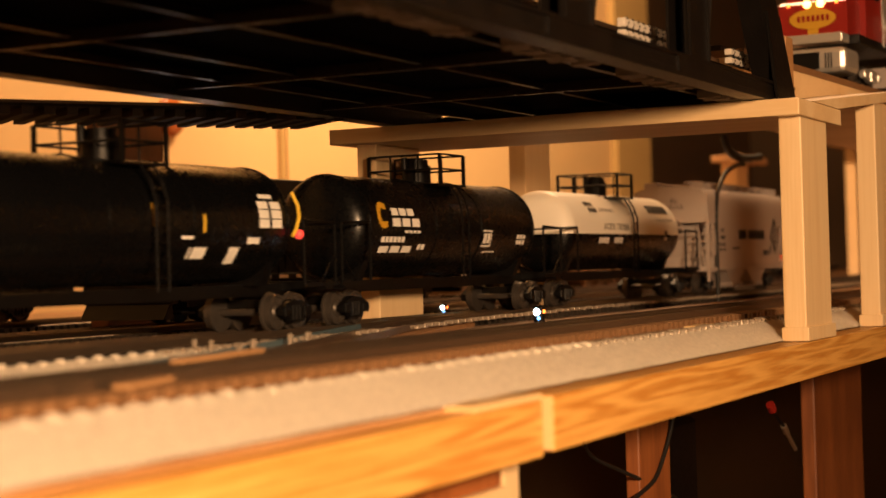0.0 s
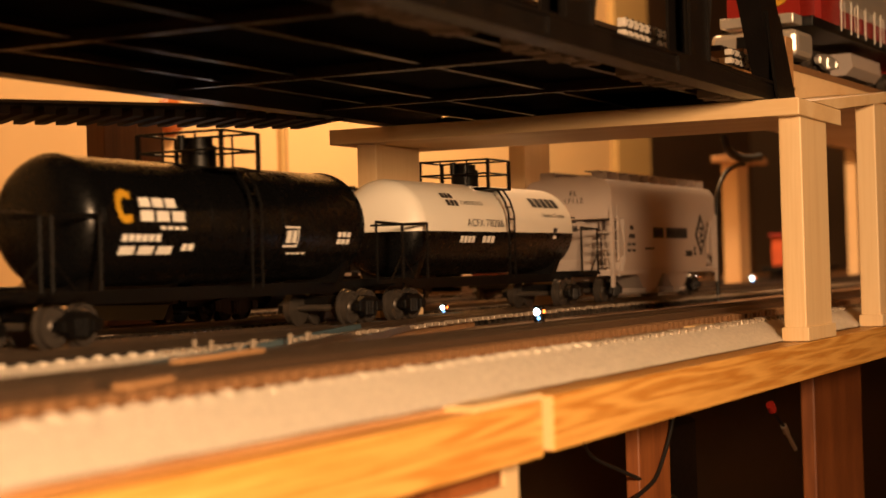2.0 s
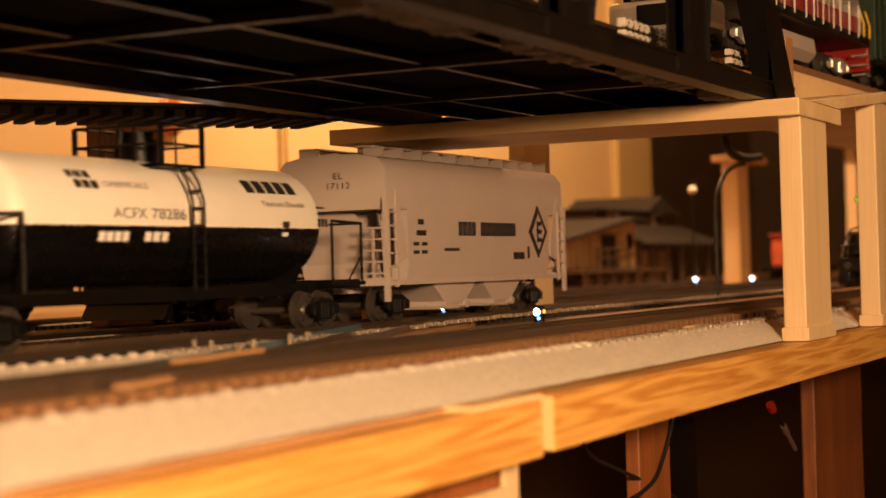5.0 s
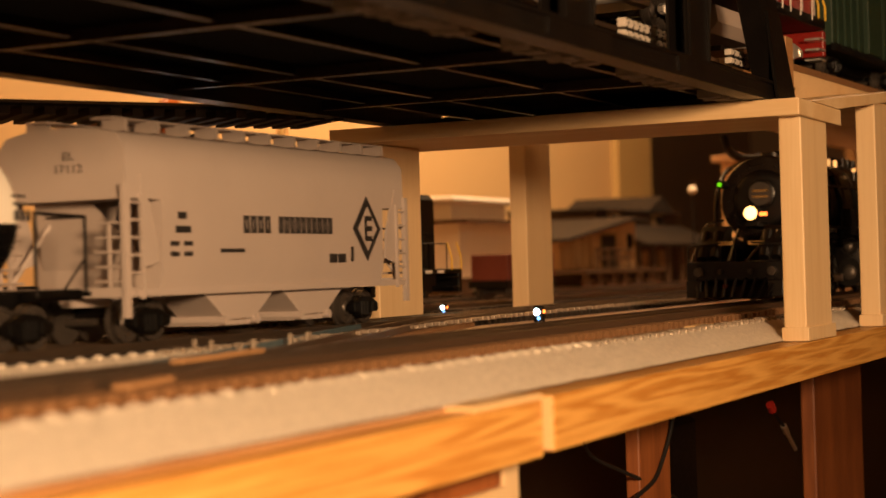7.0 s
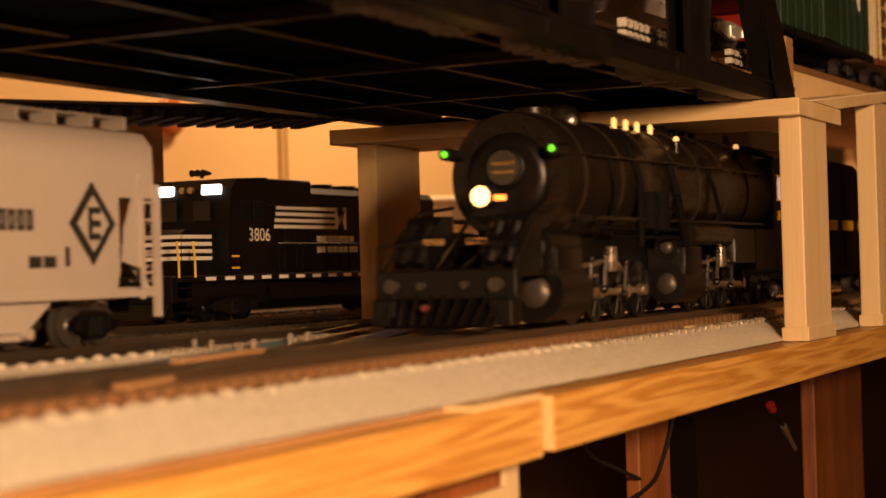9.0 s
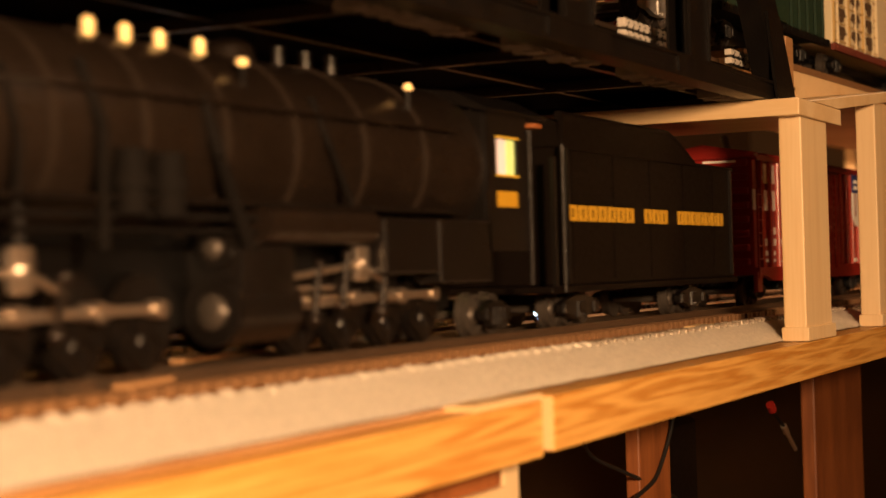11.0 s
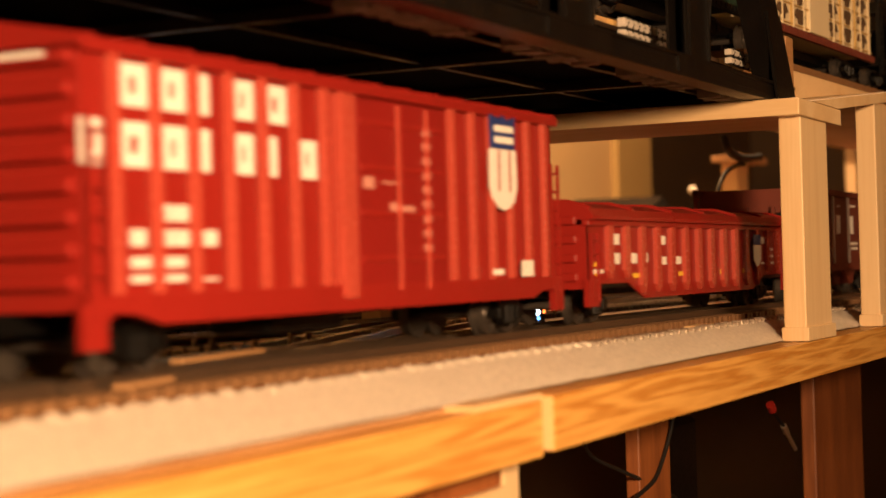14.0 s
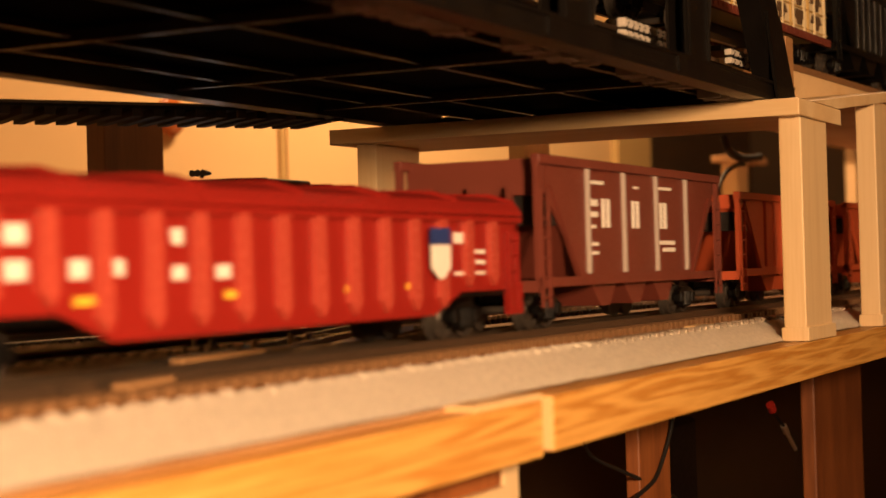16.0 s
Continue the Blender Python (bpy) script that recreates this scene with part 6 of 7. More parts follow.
# ---- the bridge on the upper level ----
def bridge():
    """A black double-track truss bridge; x runs back along it from its far end, which rests on the cap board."""
    br = thing("truss_bridge", "black steel truss bridge with riveted chords and closed floor", "bridge", at=pose(0.931, 0.3525, 0.1278, 0, 0, -0.6))
    Lb, hw, H = 0.95, 0.1095, 0.135
    step = 0.148
    for s in (-1, 1):
        bm = bmesh.new()
        y0, y1 = s * hw - 0.006, s * hw + 0.006
        prism(bm, [(y0, 0.0), (y1, 0.0), (y1, 0.0020), (s * hw + 0.0048, 0.0022), (s * hw + 0.0048, 0.0088), (y1, 0.0090), (y1, 0.0106), (y0, 0.0106), (y0, 0.0090), (s * hw - 0.0048, 0.0088), (s * hw - 0.0048, 0.0022), (y0, 0.0020)], "x", -Lb, 0.0)
        chord = part("bottom_chord", bm, M_BRIDGE, br)
        bm = bmesh.new()
        for k in range(150):
            x = -0.006 - k * 0.006
            for z in (0.0034, 0.0076):
                bmesh.ops.create_cube(bm, size=0.0005, matrix=Matrix.Translation((x, s * (hw + 0.0049), z)))
        tagged(part("rivet_row", bm, M_BRIDGE, chord), kind="stuff")
        part("top_chord", bmb(-Lb + 0.07, -0.110, s * hw - 0.005, s * hw + 0.005, H, H + 0.012), M_BRIDGE, br)
        bm = bmesh.new()
        prism(bm, [(-0.006, 0.0106), (-0.040, 0.0106), (-0.130, H + 0.012), (-0.096, H + 0.012)], "y", s * hw - 0.006, s * hw + 0.006)
        prism(bm, [(-0.004, 0.0), (-0.040, 0.0), (-0.046, 0.012), (-0.058, 0.046), (-0.034, 0.046)], "y", s * hw + 0.0062 if s > 0 else -hw - 0.0078, s * hw + 0.0078 if s > 0 else -hw - 0.0062)
        part("end_post", bm, M_BRIDGE, br)
        for k in range(5):
            x = -0.167 - step * k
            bm = bmesh.new()
            box(bm, x - 0.0155, x + 0.0155, s * hw - 0.0050, s * hw - 0.0036, 0.0106, H)
            box(bm, x - 0.0155, x + 0.0155, s * hw + 0.0036, s * hw + 0.0050, 0.0106, H)
            box(bm, x - 0.0006, x + 0.0006, s * hw - 0.0036, s * hw + 0.0036, 0.0106, H)
            for e in (-1, 1):
                rod(bm, (x + e * 0.0145, s * (hw + 0.0056), 0.0106), (x + e * 0.0145, s * (hw + 0.0056), H), 0.0009, 6)
            part("vertical", bm, M_BRIDGE, br)
            bm = bmesh.new()
            x2 = x + 0.055
            zb, zt2 = 0.0106, H
            for off in (-0.0030, 0.0030):
                pipe(bm, [(x + 0.024 + off, s * hw, zb), (x2 + off, s * hw, zt2)], 0.0012, 4)
            for j in range(16):
                u, v = j / 16, (j + 1) / 16
                q = 0.0030 if j % 2 else -0.0030
                pipe(bm, [(x + 0.024 + (x2 - x - 0.024) * u + q, s * hw, zb + (zt2 - zb) * u), (x + 0.024 + (x2 - x - 0.024) * v - q, s * hw, zb + (zt2 - zb) * v)], 0.0007, 4)
            part("lattice_diagonal", bm, M_BRIDGE, br)
            bm = bmesh.new()
            prism(bm, [(x - 0.030, 0.001), (x + 0.034, 0.001), (x + 0.034, 0.0095), (x - 0.030, 0.0095)], "y", s * (hw + 0.0045), s * (hw + 0.0058))
            part("gusset_plate", bm, M_BRIDGE, br)
    beams = (-0.006, -0.142, -0.275, -0.431, -0.587, -0.743, -0.899)
    for x, x_next in zip(beams, beams[1:]):
        bm = bmesh.new()
        prism(bm, [(x - 0.0017, 0.0026), (x + 0.0017, 0.0026), (x + 0.0017, 0.0034), (x + 0.0006, 0.0036), (x + 0.0006, 0.0078), (x - 0.0006, 0.0078), (x - 0.0006, 0.0036), (x - 0.0017, 0.0034)], "y", -hw + 0.005, hw - 0.005)
        part("floor_beam", bm, M_BRIDGE_EDGE, br)
        for y in (-0.079, -0.026, 0.037, 0.077):
            bm = bmesh.new()
            box(bm, x_next + 0.0040, x - 0.0040, y - 0.0014, y + 0.0014, 0.0042, 0.0050)
            box(bm, x_next + 0.0040, x - 0.0040, y - 0.0005, y + 0.0005, 0.0050, 0.0078)
            part("stringer", bm, M_BRIDGE_EDGE, br)
    # floor sheets in the blacker paint that carries the underside's shade
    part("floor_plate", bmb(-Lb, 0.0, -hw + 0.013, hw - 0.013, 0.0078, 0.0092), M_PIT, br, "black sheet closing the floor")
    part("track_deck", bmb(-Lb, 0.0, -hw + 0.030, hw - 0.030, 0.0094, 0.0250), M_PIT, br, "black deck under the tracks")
    tie = mesh_of("bridge_tie", bmb(0, 0.0042, -hw + 0.0075, -hw + 0.020, -0.0004, 0.0040, bevel=0.0004), M_BTIE)
    for k in range(100):
        if (k // 7) % 2 and k % 7 > 2:
            continue
        piece = new("bridge_tie", tie)
        piece.parent = br
        piece.location = (-0.010 - k * 0.0088 + random.uniform(-0.0015, 0.0015), random.uniform(-0.001, 0.003), random.uniform(-0.0006, 0.0010))
    for c in (-0.055, 0.055):
        for dy in (-0.0165, 0.0165):
            part("rail", bmb(-Lb, 0.0, c + dy - 0.0009, c + dy + 0.0009, 0.0251, 0.0300), M_RAIL, br)
    return br


bridge()


def acoustic_panel(x0, x1, y, z0, z1):
    """White perforated tiles standing behind the bridge."""
    ob = thing("acoustic_panel", "white perforated tile along the bridge walkway", "wall tile", "acoustic tiles")
    nx = max(1, round((x1 - x0) / 0.035))
    wide = (x1 - x0) / nx
    for k in range(nx):
        for j in range(2):
            h = (z1 - z0) / 2
            xa, za = x0 + k * wide, z0 + j * h
            tile = part("tile", bmb(xa + 0.0006, xa + wide - 0.0006, y, y + 0.004, za + 0.0006, za + h - 0.0006, bevel=0.0005), M_PERF, ob)
            bm = bmesh.new()
            for a in range(5):
                for b in range(3):
                    rod(bm, (xa + wide * (a + 0.5 + 0.2 * (b % 2)) / 5.5, y - 0.0003, za + h * (b + 0.5) / 3), (xa + wide * (a + 0.5 + 0.2 * (b % 2)) / 5.5, y + 0.001, za + h * (b + 0.5) / 3), 0.0006, 6)
            tagged(part("hole_pattern", bm, M_BLACK, tile), kind="stuff")
    return ob


acoustic_panel(0.732, 0.815, 0.2645, 0.1460, 0.1570)
acoustic_panel(0.872, 0.924, 0.2560, 0.1475, 0.1565)

# ---- the far track bridge beyond ----
def far_trestle():
    ob = thing("far_track", "dark track on open ties running behind the bridge", "track", at=pose(0.475, 0.728, 0.1268, 0, 0, -34.6))
    for k in range(38):
        x = k * 0.0115
        part("tie", bmb(x, x + 0.0055, -0.030, 0.030, 0.0, 0.0040), M_TIE, ob)
    for y in (-0.0165, 0.0, 0.0165):
        part("rail", bmb(-0.005, 0.435, y - 0.001, y + 0.001, 0.0060, 0.0085), M_RAIL, ob)
    part("stringer", bmb(-0.005, 0.435, -0.028, 0.028, 0.0041, 0.0058), M_BLACK, ob)
    return ob


far_trestle()


# ---- signals ----
def dwarf_signal(x, y, size=1.0):
    ob = thing("dwarf_signal", "small black trackside signal with a bright white lamp", "signal", "trackside signals", at=pose(x, y, BED + 0.0002))
    k = size
    part("base", bmb(-0.0035 * k, 0.0035 * k, -0.004 * k, 0.004 * k, 0, 0.0025 * k, bevel=0.0004), M_BLACK, ob)
    part("housing", bmb(-0.0028 * k, 0.0028 * k, -0.0036 * k, 0.0036 * k, 0.0025 * k, 0.0165 * k, bevel=0.0008), M_BLACK, ob)
    bm = bmesh.new()
    ball(bm, (-0.0030 * k, 0.0004, 0.0120 * k), 0.0028 * k, 2, (0.4, 1, 1))
    part("white_lens", bm, M_LED, ob, "bright white lens")
    bm = bmesh.new()
    ball(bm, (-0.0002 * k, -0.0037 * k, 0.0122 * k), 0.0016 * k, 2)
    part("amber_lens", bm, M_AMBER, ob, "amber side lens")
    bm = bmesh.new()
    ball(bm, (-0.0029 * k, -0.0006, 0.0072 * k), 0.0015 * k, 2)
    ball(bm, (-0.0029 * k, -0.0003, 0.0040 * k), 0.0007 * k, 2)
    part("blue_lens", bm, M_BLUEL, ob, "small blue lens")
    return ob


dwarf_signal(0.8521, 0.3620, 0.7417)
dwarf_signal(1.0437, 0.5140, 0.6000)
dwarf_signal(2.2400, 0.6370, 0.80)
dwarf_signal(2.2911, 0.7328, 0.80)
dwarf_signal(2.3338, 0.4904, 0.80)


# ---- under the deck ----
def leg(x, y, wide, deep):
    ob = thing("leg", "reddish stained wooden leg under the deck", "leg", "legs of the benchwork")
    part("shaft", bmb(x, x + wide, y, y + deep, -0.999, -0.0162, bevel=0.001), M_LEG, ob)
    return ob


leg(1.204, 0.30, 0.151, 0.010)
leg(0.834, 0.300, 0.049, 0.008)
leg(0.655, 0.30, 0.022, 0.010)
leg(0.690, 0.36, 0.070, 0.020)
slab("under_panel", 0.30, 5.4, 1.05, 1.07, -0.98, -0.017, M_DARKWALL)


def bracket():
    ob = thing("bracket", "pale wooden bracket with a brown batten below the edge board", "bracket")
    part("upright", bmb(0.5390, 0.5520, 0.2440, 0.250, -0.060, -0.0218, bevel=0.0006), M_POST, ob)
    part("batten", bmb(0.30, 0.5388, 0.2450, 0.250, -0.0325, -0.0215, bevel=0.0004), M_LEG, ob, "brown batten")
    part("ledger", bmb(0.30, 0.5388, 0.2425, 0.250, -0.0440, -0.0327, bevel=0.0006), M_POST, ob, "pale ledger strip")
    return ob


bracket()


def wall_knob():
    ob = thing("wall_ornament", "round amber glazed ornament on the wall", "ornament", at=pose(1.690, 1.192, 0.237))
    bm = bmesh.new()
    ball(bm, (0, 0, 0), 0.025, 3, (1.1, 0.3, 1))
    part("disc", bm, M_KNOB, ob, smooth=True)
    return ob


wall_knob()


def cable(points, label, r=0.0022):
    ob = thing("cable", label, "cable", "loose cables")
    cu = bpy.data.curves.new("cable", "CURVE")
    cu.dimensions, cu.bevel_depth, cu.bevel_resolution = "3D", r, 2
    sp = cu.splines.new("NURBS")
    sp.points.add(len(points) - 1)
    for p, q in zip(sp.points, points):
        p.co = (*q, 1)
    sp.order_u, sp.use_endpoint_u = 4, True
    tmp = bpy.data.objects.new("cable", cu)
    me = bpy.data.meshes.new_from_object(tmp)
    bpy.data.objects.remove(tmp)
    me.materials.clear()
    me.materials.append(M_CABLE)
    strand = new("strand", me)
    strand.parent = ob
    return ob


cable([(0.70, 0.27, -0.020), (0.739, 0.30, -0.0426), (0.790, 0.30, -0.0566), (0.8527, 0.30, -0.0734), (0.92, 0.31, -0.090)], "black cable hanging under the deck", 0.0010)
cable([(0.8863, 0.295, -0.018), (0.8863, 0.298, -0.043), (0.8625, 0.299, -0.0664), (0.8527, 0.299, -0.0734), (0.8218, 0.30, -0.0767), (0.77, 0.30, -0.09)], "black cable looped below the deck", 0.0012)
cable([(1.4024, 0.42, 0.150), (1.4061, 0.42, 0.1337), (1.4396, 0.42, 0.1290), (1.5123, 0.42, 0.1373)], "thick black cable under the upper deck", 0.0035)
cable([(1.46, 0.42, 0.1285), (1.4136, 0.42, 0.1258), (1.3757, 0.42, 0.1062), (1.3702, 0.42, 0.0824), (1.3713, 0.42, 0.0200), (1.3713, 0.42, 0.0096)], "black cable running down to the deck", 0.0020)


def hanging_driver():
    ob = thing("screwdriver", "small screwdriver with a bright shaft and red handle", "tool", at=pose(1.1199, 0.30, -0.0692))
    part("shaft", bmr((0, 0, 0), (0.0275, 0, -0.0174), 0.0015, 10), M_STEEL, ob, "bright metal shaft", True)
    part("tip", bmr((-0.002, 0, 0.0014), (0.006, 0, -0.004), 0.0022, 10), M_STEEL, ob)
    part("handle", bmr((-0.033, 0, 0.018), (-0.028, 0, 0.014), 0.0030, 12), M_RED, ob, "red handle")
    part("stem", bmr((-0.028, 0, 0.0135), (-0.001, 0, 0.001), 0.0012, 8), M_BLACK, ob)
    return ob


hanging_driver()


def control_box():
    ob = thing("control_box", "black electrical box under the deck", "control box")
    part("case", bmb(0.98, 1.04, 0.335, 0.360, -0.125, -0.055, bevel=0.003), M_BLACK, ob)
    part("bracket", bmb(0.995, 1.025, 0.350, 0.362, -0.0555, -0.0162), M_BLACK, ob)
    return ob


control_box()

# ---- buildings and machines at the back of the layout ----
M_PLANK = wood("weathered_siding", (0.55, 0.40, 0.22), (0.42, 0.28, 0.13), "Z", 20, 0.7, 0.6)
# roof colour also darkened for the shade over the depot
M_ROOF = paint("tar_roof", (0.022, 0.015, 0.010), 0.8, vary=0.3, scale=60, bump=0.3)


def freight_house():
    ob = thing("freight_house", "cream wooden freight house on a trestle platform", "building", at=pose(2.20, 0.90, BED))
    L, D, z0, z1 = 0.31, 0.16, 0.028, 0.088
    bm = bmesh.new()
    prism(bm, [(0, z0), (L, z0), (L, z1 + 0.010), (L * 0.85, z1 + 0.012), (0, z1 - 0.018)], "y", 0, D)
    wall = part("wall", bm, M_PLANK, ob)
    bm = bmesh.new()
    prism(bm, [(-0.02, z1 - 0.022), (L * 0.85, z1 + 0.0125), (L + 0.01, z1 + 0.0105), (L + 0.01, z1 + 0.0150), (L * 0.85, z1 + 0.0175), (-0.02, z1 - 0.0170)], "y", -0.02, D + 0.02)
    part("roof", bm, M_ROOF, ob)
    for k in range(9):
        x = 0.012 + k * 0.035
        part("batten", bmb(x, x + 0.004, -0.002, 0.0, z0, z1 - 0.016), M_PLANK, ob)
    # no doorway is cut; a dark slab on the wall gives its shade
    part("door", bmb(0.160, 0.215, -0.004, 0.0005, z0, z0 + 0.050, bevel=0.0008), M_ROOF, ob, "dark panel for the shade in the open doorway")
    w = part("window", bmb(0.272, 0.290, -0.003, 0.0005, z0 + 0.028, z0 + 0.052), M_GLASS, ob)
    part("sill", bmb(0.268, 0.294, -0.006, 0.0, z0 + 0.025, z0 + 0.028), M_PLANK, w)
    part("platform", bmb(-0.03, L, -0.05, 0.0, z0 - 0.006, z0 - 0.001), M_BARN, ob)
    for k in range(7):
        x = -0.026 + k * 0.052
        part("trestle_post", bmb(x, x + 0.006, -0.048, -0.042, 0, z0 - 0.006), M_BARN, ob)
        if k < 6:
            bm = bmesh.new()
            pipe(bm, [(x + 0.003, -0.045, 0.002), (x + 0.055, -0.045, z0 - 0.007)], 0.002, 4)
            pipe(bm, [(x + 0.003, -0.045, z0 - 0.007), (x + 0.055, -0.045, 0.002)], 0.002, 4)
            part("cross_brace", bm, M_BARN, ob)
    for z in (z0 + 0.014, z0 + 0.026):
        part("hand_rail", bmb(0.02, 0.150, -0.048, -0.045, z, z + 0.003), M_BARN, ob)
    for k in range(4):
        part("rail_post", bmb(0.02 + k * 0.043, 0.023 + k * 0.043, -0.048, -0.045, z0 - 0.001, z0 + 0.029), M_BARN, ob)
    return ob


freight_house()


def depot():
    ob = thing("depot", "brown wooden depot with a deep porch roof", "building", at=pose(2.52, 0.92, BED))
    L, D = 0.40, 0.2
    part("wall", bmb(0.0, L, 0.03, D, 0, 0.075), M_BARN, ob)
    bm = bmesh.new()
    prism(bm, [(-0.03, 0.066), (0.05, 0.100), (0.05, 0.096), (-0.03, 0.062)], "x", -0.02, L + 0.02)
    part("porch_roof", bm, M_ROOF, ob)
    part("upper_wall", bmb(0.0, L, 0.05, D, 0.075, 0.120), M_BARN, ob)
    bm = bmesh.new()
    prism(bm, [(0.23, 0.1235), (0.30, 0.150), (0.37, 0.1235)], "y", 0.04, D)
    part("gable_roof", bm, M_ROOF, ob)
    part("roof", bmb(-0.015, L + 0.015, 0.04, D + 0.01, 0.1202, 0.1233), M_ROOF, ob)
    for x in (0.06, 0.28):
        w = part("dormer_window", bmb(x, x + 0.04, 0.044, 0.052, 0.100, 0.116), M_GLASS, ob)
        part("frame", bmb(x - 0.006, x + 0.046, 0.046, 0.0525, 0.095, 0.121), M_PLANK, w)
    for k in range(6):
        part("porch_post", bmb(0.01 + k * 0.072, 0.018 + k * 0.072, -0.02, -0.012, 0, 0.066), M_BARN, ob)
    for x in (0.15, 0.24):
        part("window", bmb(x, x + 0.03, 0.026, 0.0305, 0.025, 0.055), M_PLANK, ob)
    return ob


depot()


def pale_shed():
    ob = thing("storage_shed", "cream painted shed with a flat overhanging roof", "building", at=pose(1.875, 0.90, BED))
    part("wall", bmb(0, 0.20, 0, 0.16, 0.022, 0.090), M_WHITE, ob)
    part("base", bmb(0.0, 0.20, 0.002, 0.158, 0, 0.022), M_BARN, ob)
    part("roof", bmb(-0.02, 0.215, -0.02, 0.18, 0.0905, 0.0935), M_BARN, ob)
    part("clerestory", bmb(0.02, 0.185, 0.02, 0.14, 0.0937, 0.1150), M_WHITE, ob)
    part("clerestory_roof", bmb(0.01, 0.19, 0.01, 0.15, 0.1152, 0.1240, bevel=0.005), M_WHITE, ob)
    return ob


pale_shed()


def work_car():
    ob = thing("work_car", "dark red work car on a far track", "wagon", at=pose(1.525, 0.70, BED + 0.0005))
    part("body", bmb(0, 0.12, -0.02, 0.02, 0.020, 0.046, bevel=0.001), M_BROWN, ob)
    part("frame", bmb(-0.004, 0.124, -0.021, 0.021, 0.013, 0.020), M_BLACK, ob)
    truck(ob, 0.025)
    truck(ob, 0.095)
    return ob


work_car()


def crane():
    ob = thing("crane_car", "red crane car with a black and white striped boom", "crane", at=pose(2.62, 0.70, BED + 0.0005))
    part("deck", bmb(0, 0.26, -0.03, 0.03, 0.014, 0.022, bevel=0.001), M_BLACK, ob)
    part("cab", bmb(0.05, 0.18, -0.028, 0.028, 0.022, 0.070, bevel=0.003), M_ORANGE, ob)
    part("cab_roof", bmb(0.045, 0.185, -0.030, 0.030, 0.070, 0.075, bevel=0.002), M_RED, ob)
    for k in range(10):
        u, v = k / 10, (k + 1) / 10
        a, b = Vector((0.05, 0, 0.04)), Vector((-0.03, -0.03, 0.142))
        part("boom_section", bmr(a.lerp(b, u), a.lerp(b, v), 0.006, 8), M_LET_W if k % 2 else M_BLACK, ob)
    truck(ob, 0.04)
    truck(ob, 0.22)
    return ob


crane()


def lamp_globe():
    ob = thing("yard_lamp", "small white globe yard lamp on a pole", "lamp", at=pose(2.34, 0.75, BED))
    part("pole", bmr((0, 0, 0), (0, 0, 0.131), 0.0012, 8), M_BLACK, ob)
    bm = bmesh.new()
    ball(bm, (0, 0, 0.137), 0.0065, 2)
    part("globe", bm, M_WHITE, ob, "white glass globe", True)
    return ob


lamp_globe()


def dark_gondola():
    ob = thing("flat_car", "black flat car standing at the back", "wagon", at=pose(0.60, 0.77, BED + 0.0065))
    part("deck", bmb(0, 0.33, -0.03, 0.03, 0.0175, 0.0235, bevel=0.001), M_BLACK, ob)
    for x in (0.05, 0.28):
        truck(ob, x)
    coupler(ob, 0.33, 1)
    return ob


dark_gondola()
track("track_rear", 0.77, 0.1, 3.0, RAIL, "rear track with dark ties", near=(0.7, 1.1))

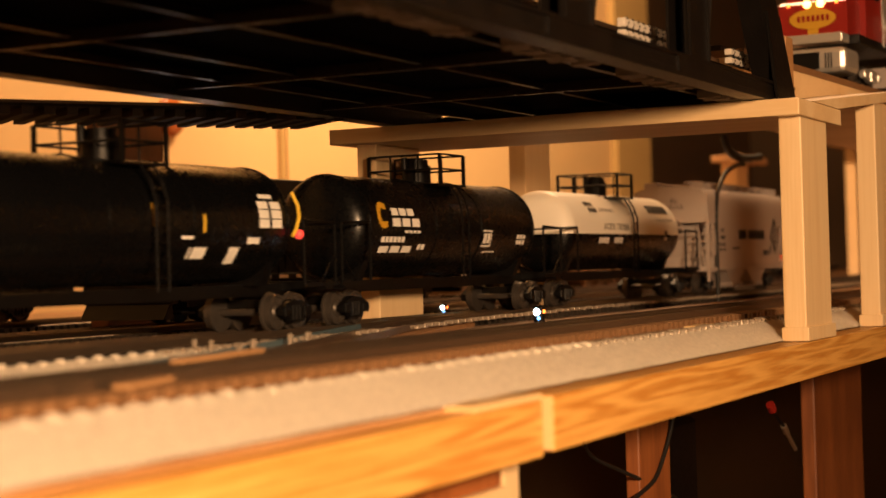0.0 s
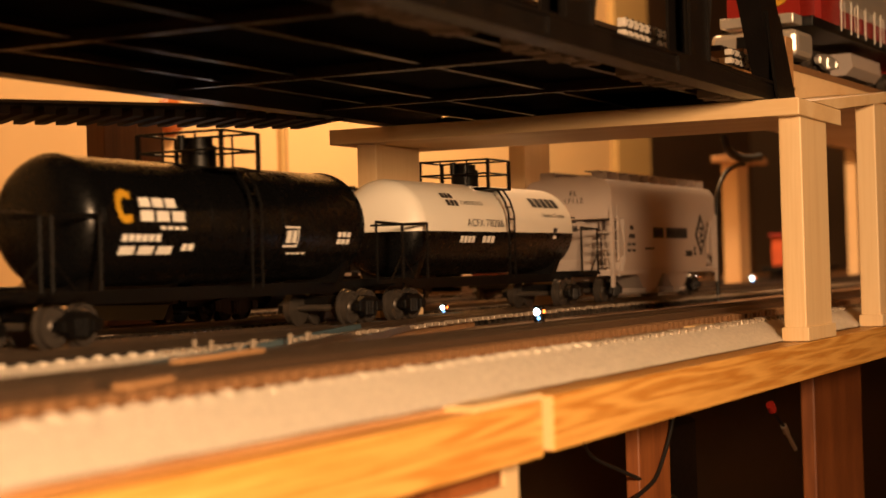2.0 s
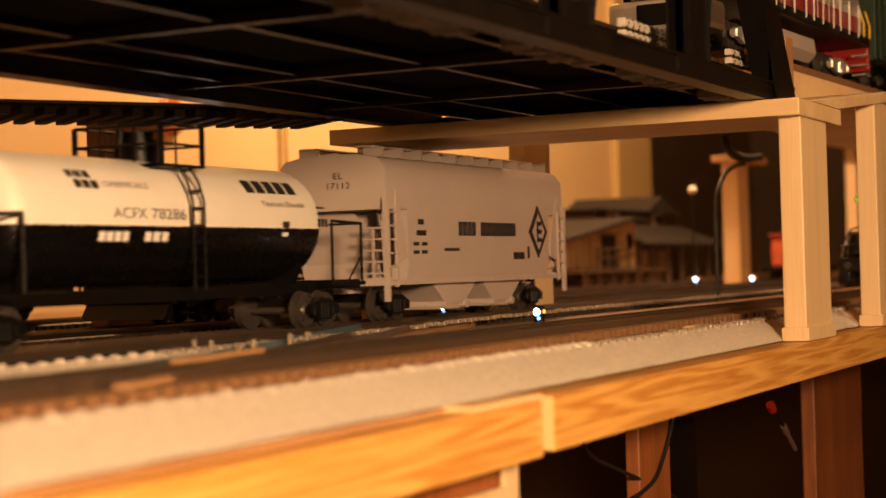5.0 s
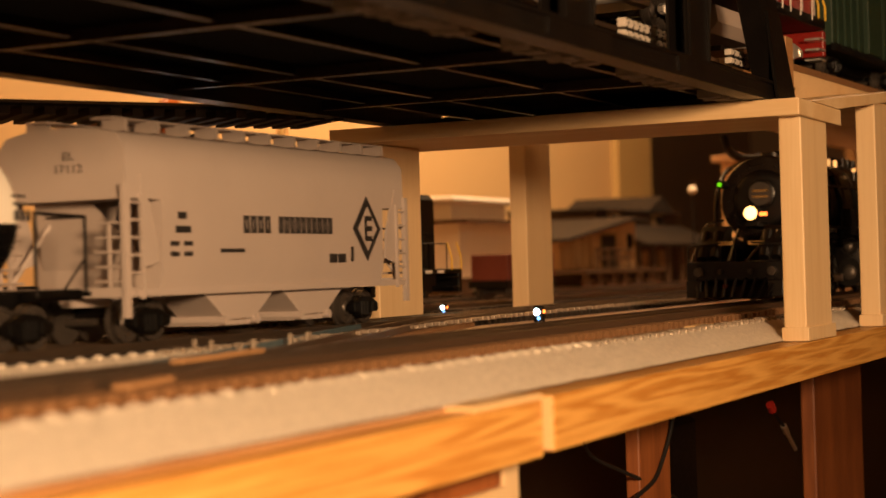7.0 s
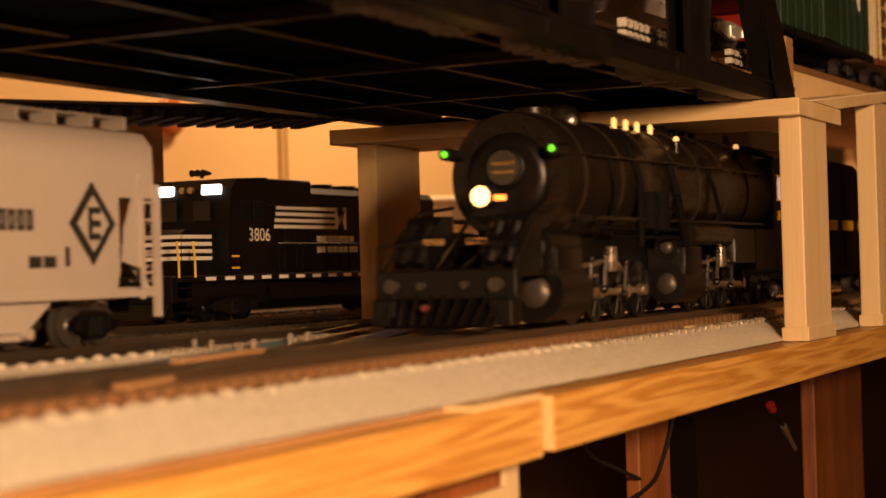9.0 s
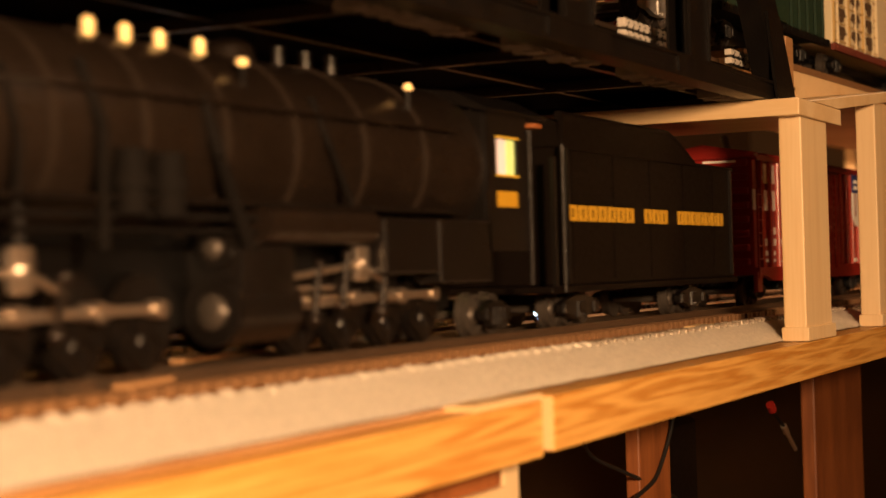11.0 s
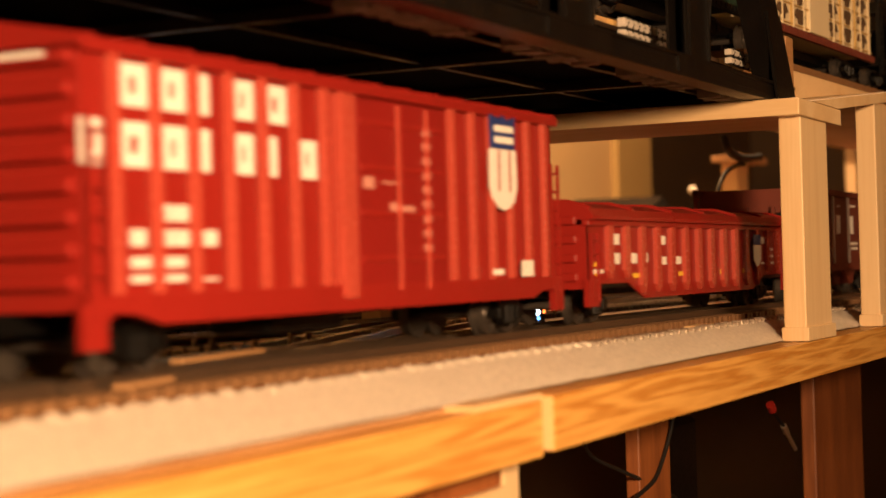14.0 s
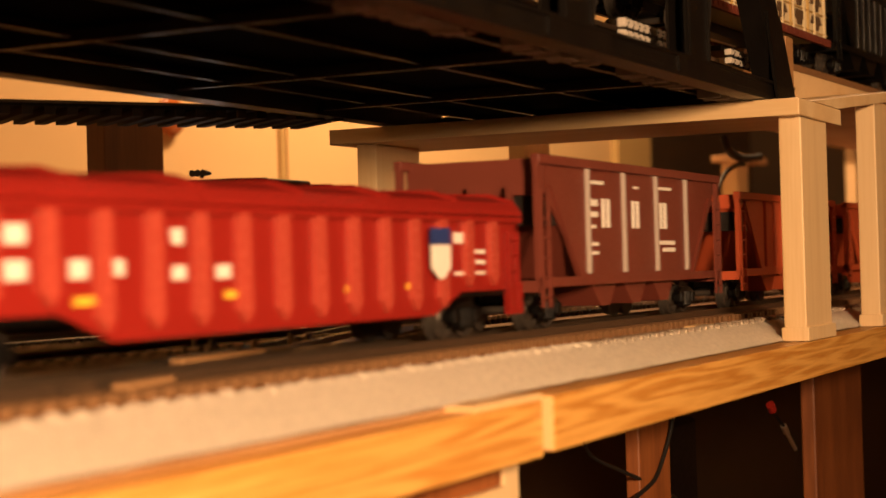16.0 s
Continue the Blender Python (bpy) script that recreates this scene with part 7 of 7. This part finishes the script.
# ---- the trains ----
def stock():
    front = [(steam_locomotive(), 2.525), (tender(), 2.985), (boxcar(), 3.298), (gondola(), 3.655), (brown_hopper(), 4.021)]
    ore = open_hopper("ore_hopper", "orange-red open hopper with end ladders", 0.235, 0.066, M_ORANGE, 7, M_ORANGE)
    front += [(ore, 4.315), (copy_thing(ore, pose(0, 0, 0)), 4.585), (copy_thing(ore, pose(0, 0, 0)), 4.855)]
    back = [(black_tank_one(), 0.440), (black_tank_two(), 0.739), (white_tank(), 1.030), (covered_hopper(), 1.346)]
    upper = [(red_diesel(), 1.213), (plain_boxcar("boxcar", "dark green boxcar with a pale diamond emblem", 0.219, M_GREEN, M_BLACK), 1.582),
             (plain_boxcar("reefer", "cream refrigerator car with rows of small emblems", 0.280, M_CREAM, M_BROWN, pattern=True), 1.813),
             (open_hopper("open_hopper", "black open hopper with ribbed sides", 0.215, 0.066, M_BLACK, 7, M_SOOT), 2.106)]
    return front, back, upper


FRONT, BACK, UPPER_TRAIN = stock()


def rest_pin(angle):
    """The crank pin's way from its lowest place when the wheel has turned by angle about y."""
    r = 0.0045
    return -r * math.sin(angle), r - r * math.cos(angle)


def roll(car, speed):
    """Turn the wheels of a car, and the rods of the steam locomotive, as it rolls towards -x."""
    for ob in car.children_recursive:
        kind = ob.name.split(".")[0]
        if kind in ("wheelset", "driving_wheel"):
            turn = speed / ob["radius"]
            n = int(16.0 * turn / 1.3) + 1
            at = ob.location.copy()
            walk(ob, [(16.0 * k / n, pose(at.x, at.y, at.z, 0, math.degrees(-turn * 16.0 * k / n), 0)) for k in range(n + 1)])
        elif kind in ("coupling_rod", "main_rod", "crosshead"):
            turn = speed / 0.0145
            n = int(16.0 * turn / 0.8) + 1
            rows = []
            for k in range(n + 1):
                t = 16.0 * k / n
                dx, dz = rest_pin(-turn * t)
                if kind == "coupling_rod":
                    rows.append((t, pose(dx, 0, dz)))
                    continue
                px, pz = ob["pin_x"] + dx, 0.0100 + dz
                drop = pz - 0.0165
                cx = px - math.sqrt(0.085 ** 2 - drop ** 2)
                tilt = -math.degrees(math.asin(drop / 0.085)) if kind == "main_rod" else 0
                rows.append((t, pose(cx, 0, 0.0165, 0, tilt, 0)))
            walk(ob, rows)


def motions():
    for cars, speed, y, z in ((FRONT, 0.2105, FRONT_Y, RAIL), (BACK, 0.1125, BACK_Y, RAIL), (UPPER_TRAIN, 0.0579, 0.303, UPPER)):
        skew = SKEW if cars is UPPER_TRAIN else 0.0
        for car, x0 in cars:
            rows = []
            for t in (0.0, 4.0, 8.0, 12.0, 16.0):
                x = x0 - speed * t
                rows.append((t, pose(x, y + math.tan(radians(skew)) * (x - 1.2), z, 0, 0, skew)))
            walk(car, rows)
            roll(car, speed)


motions()
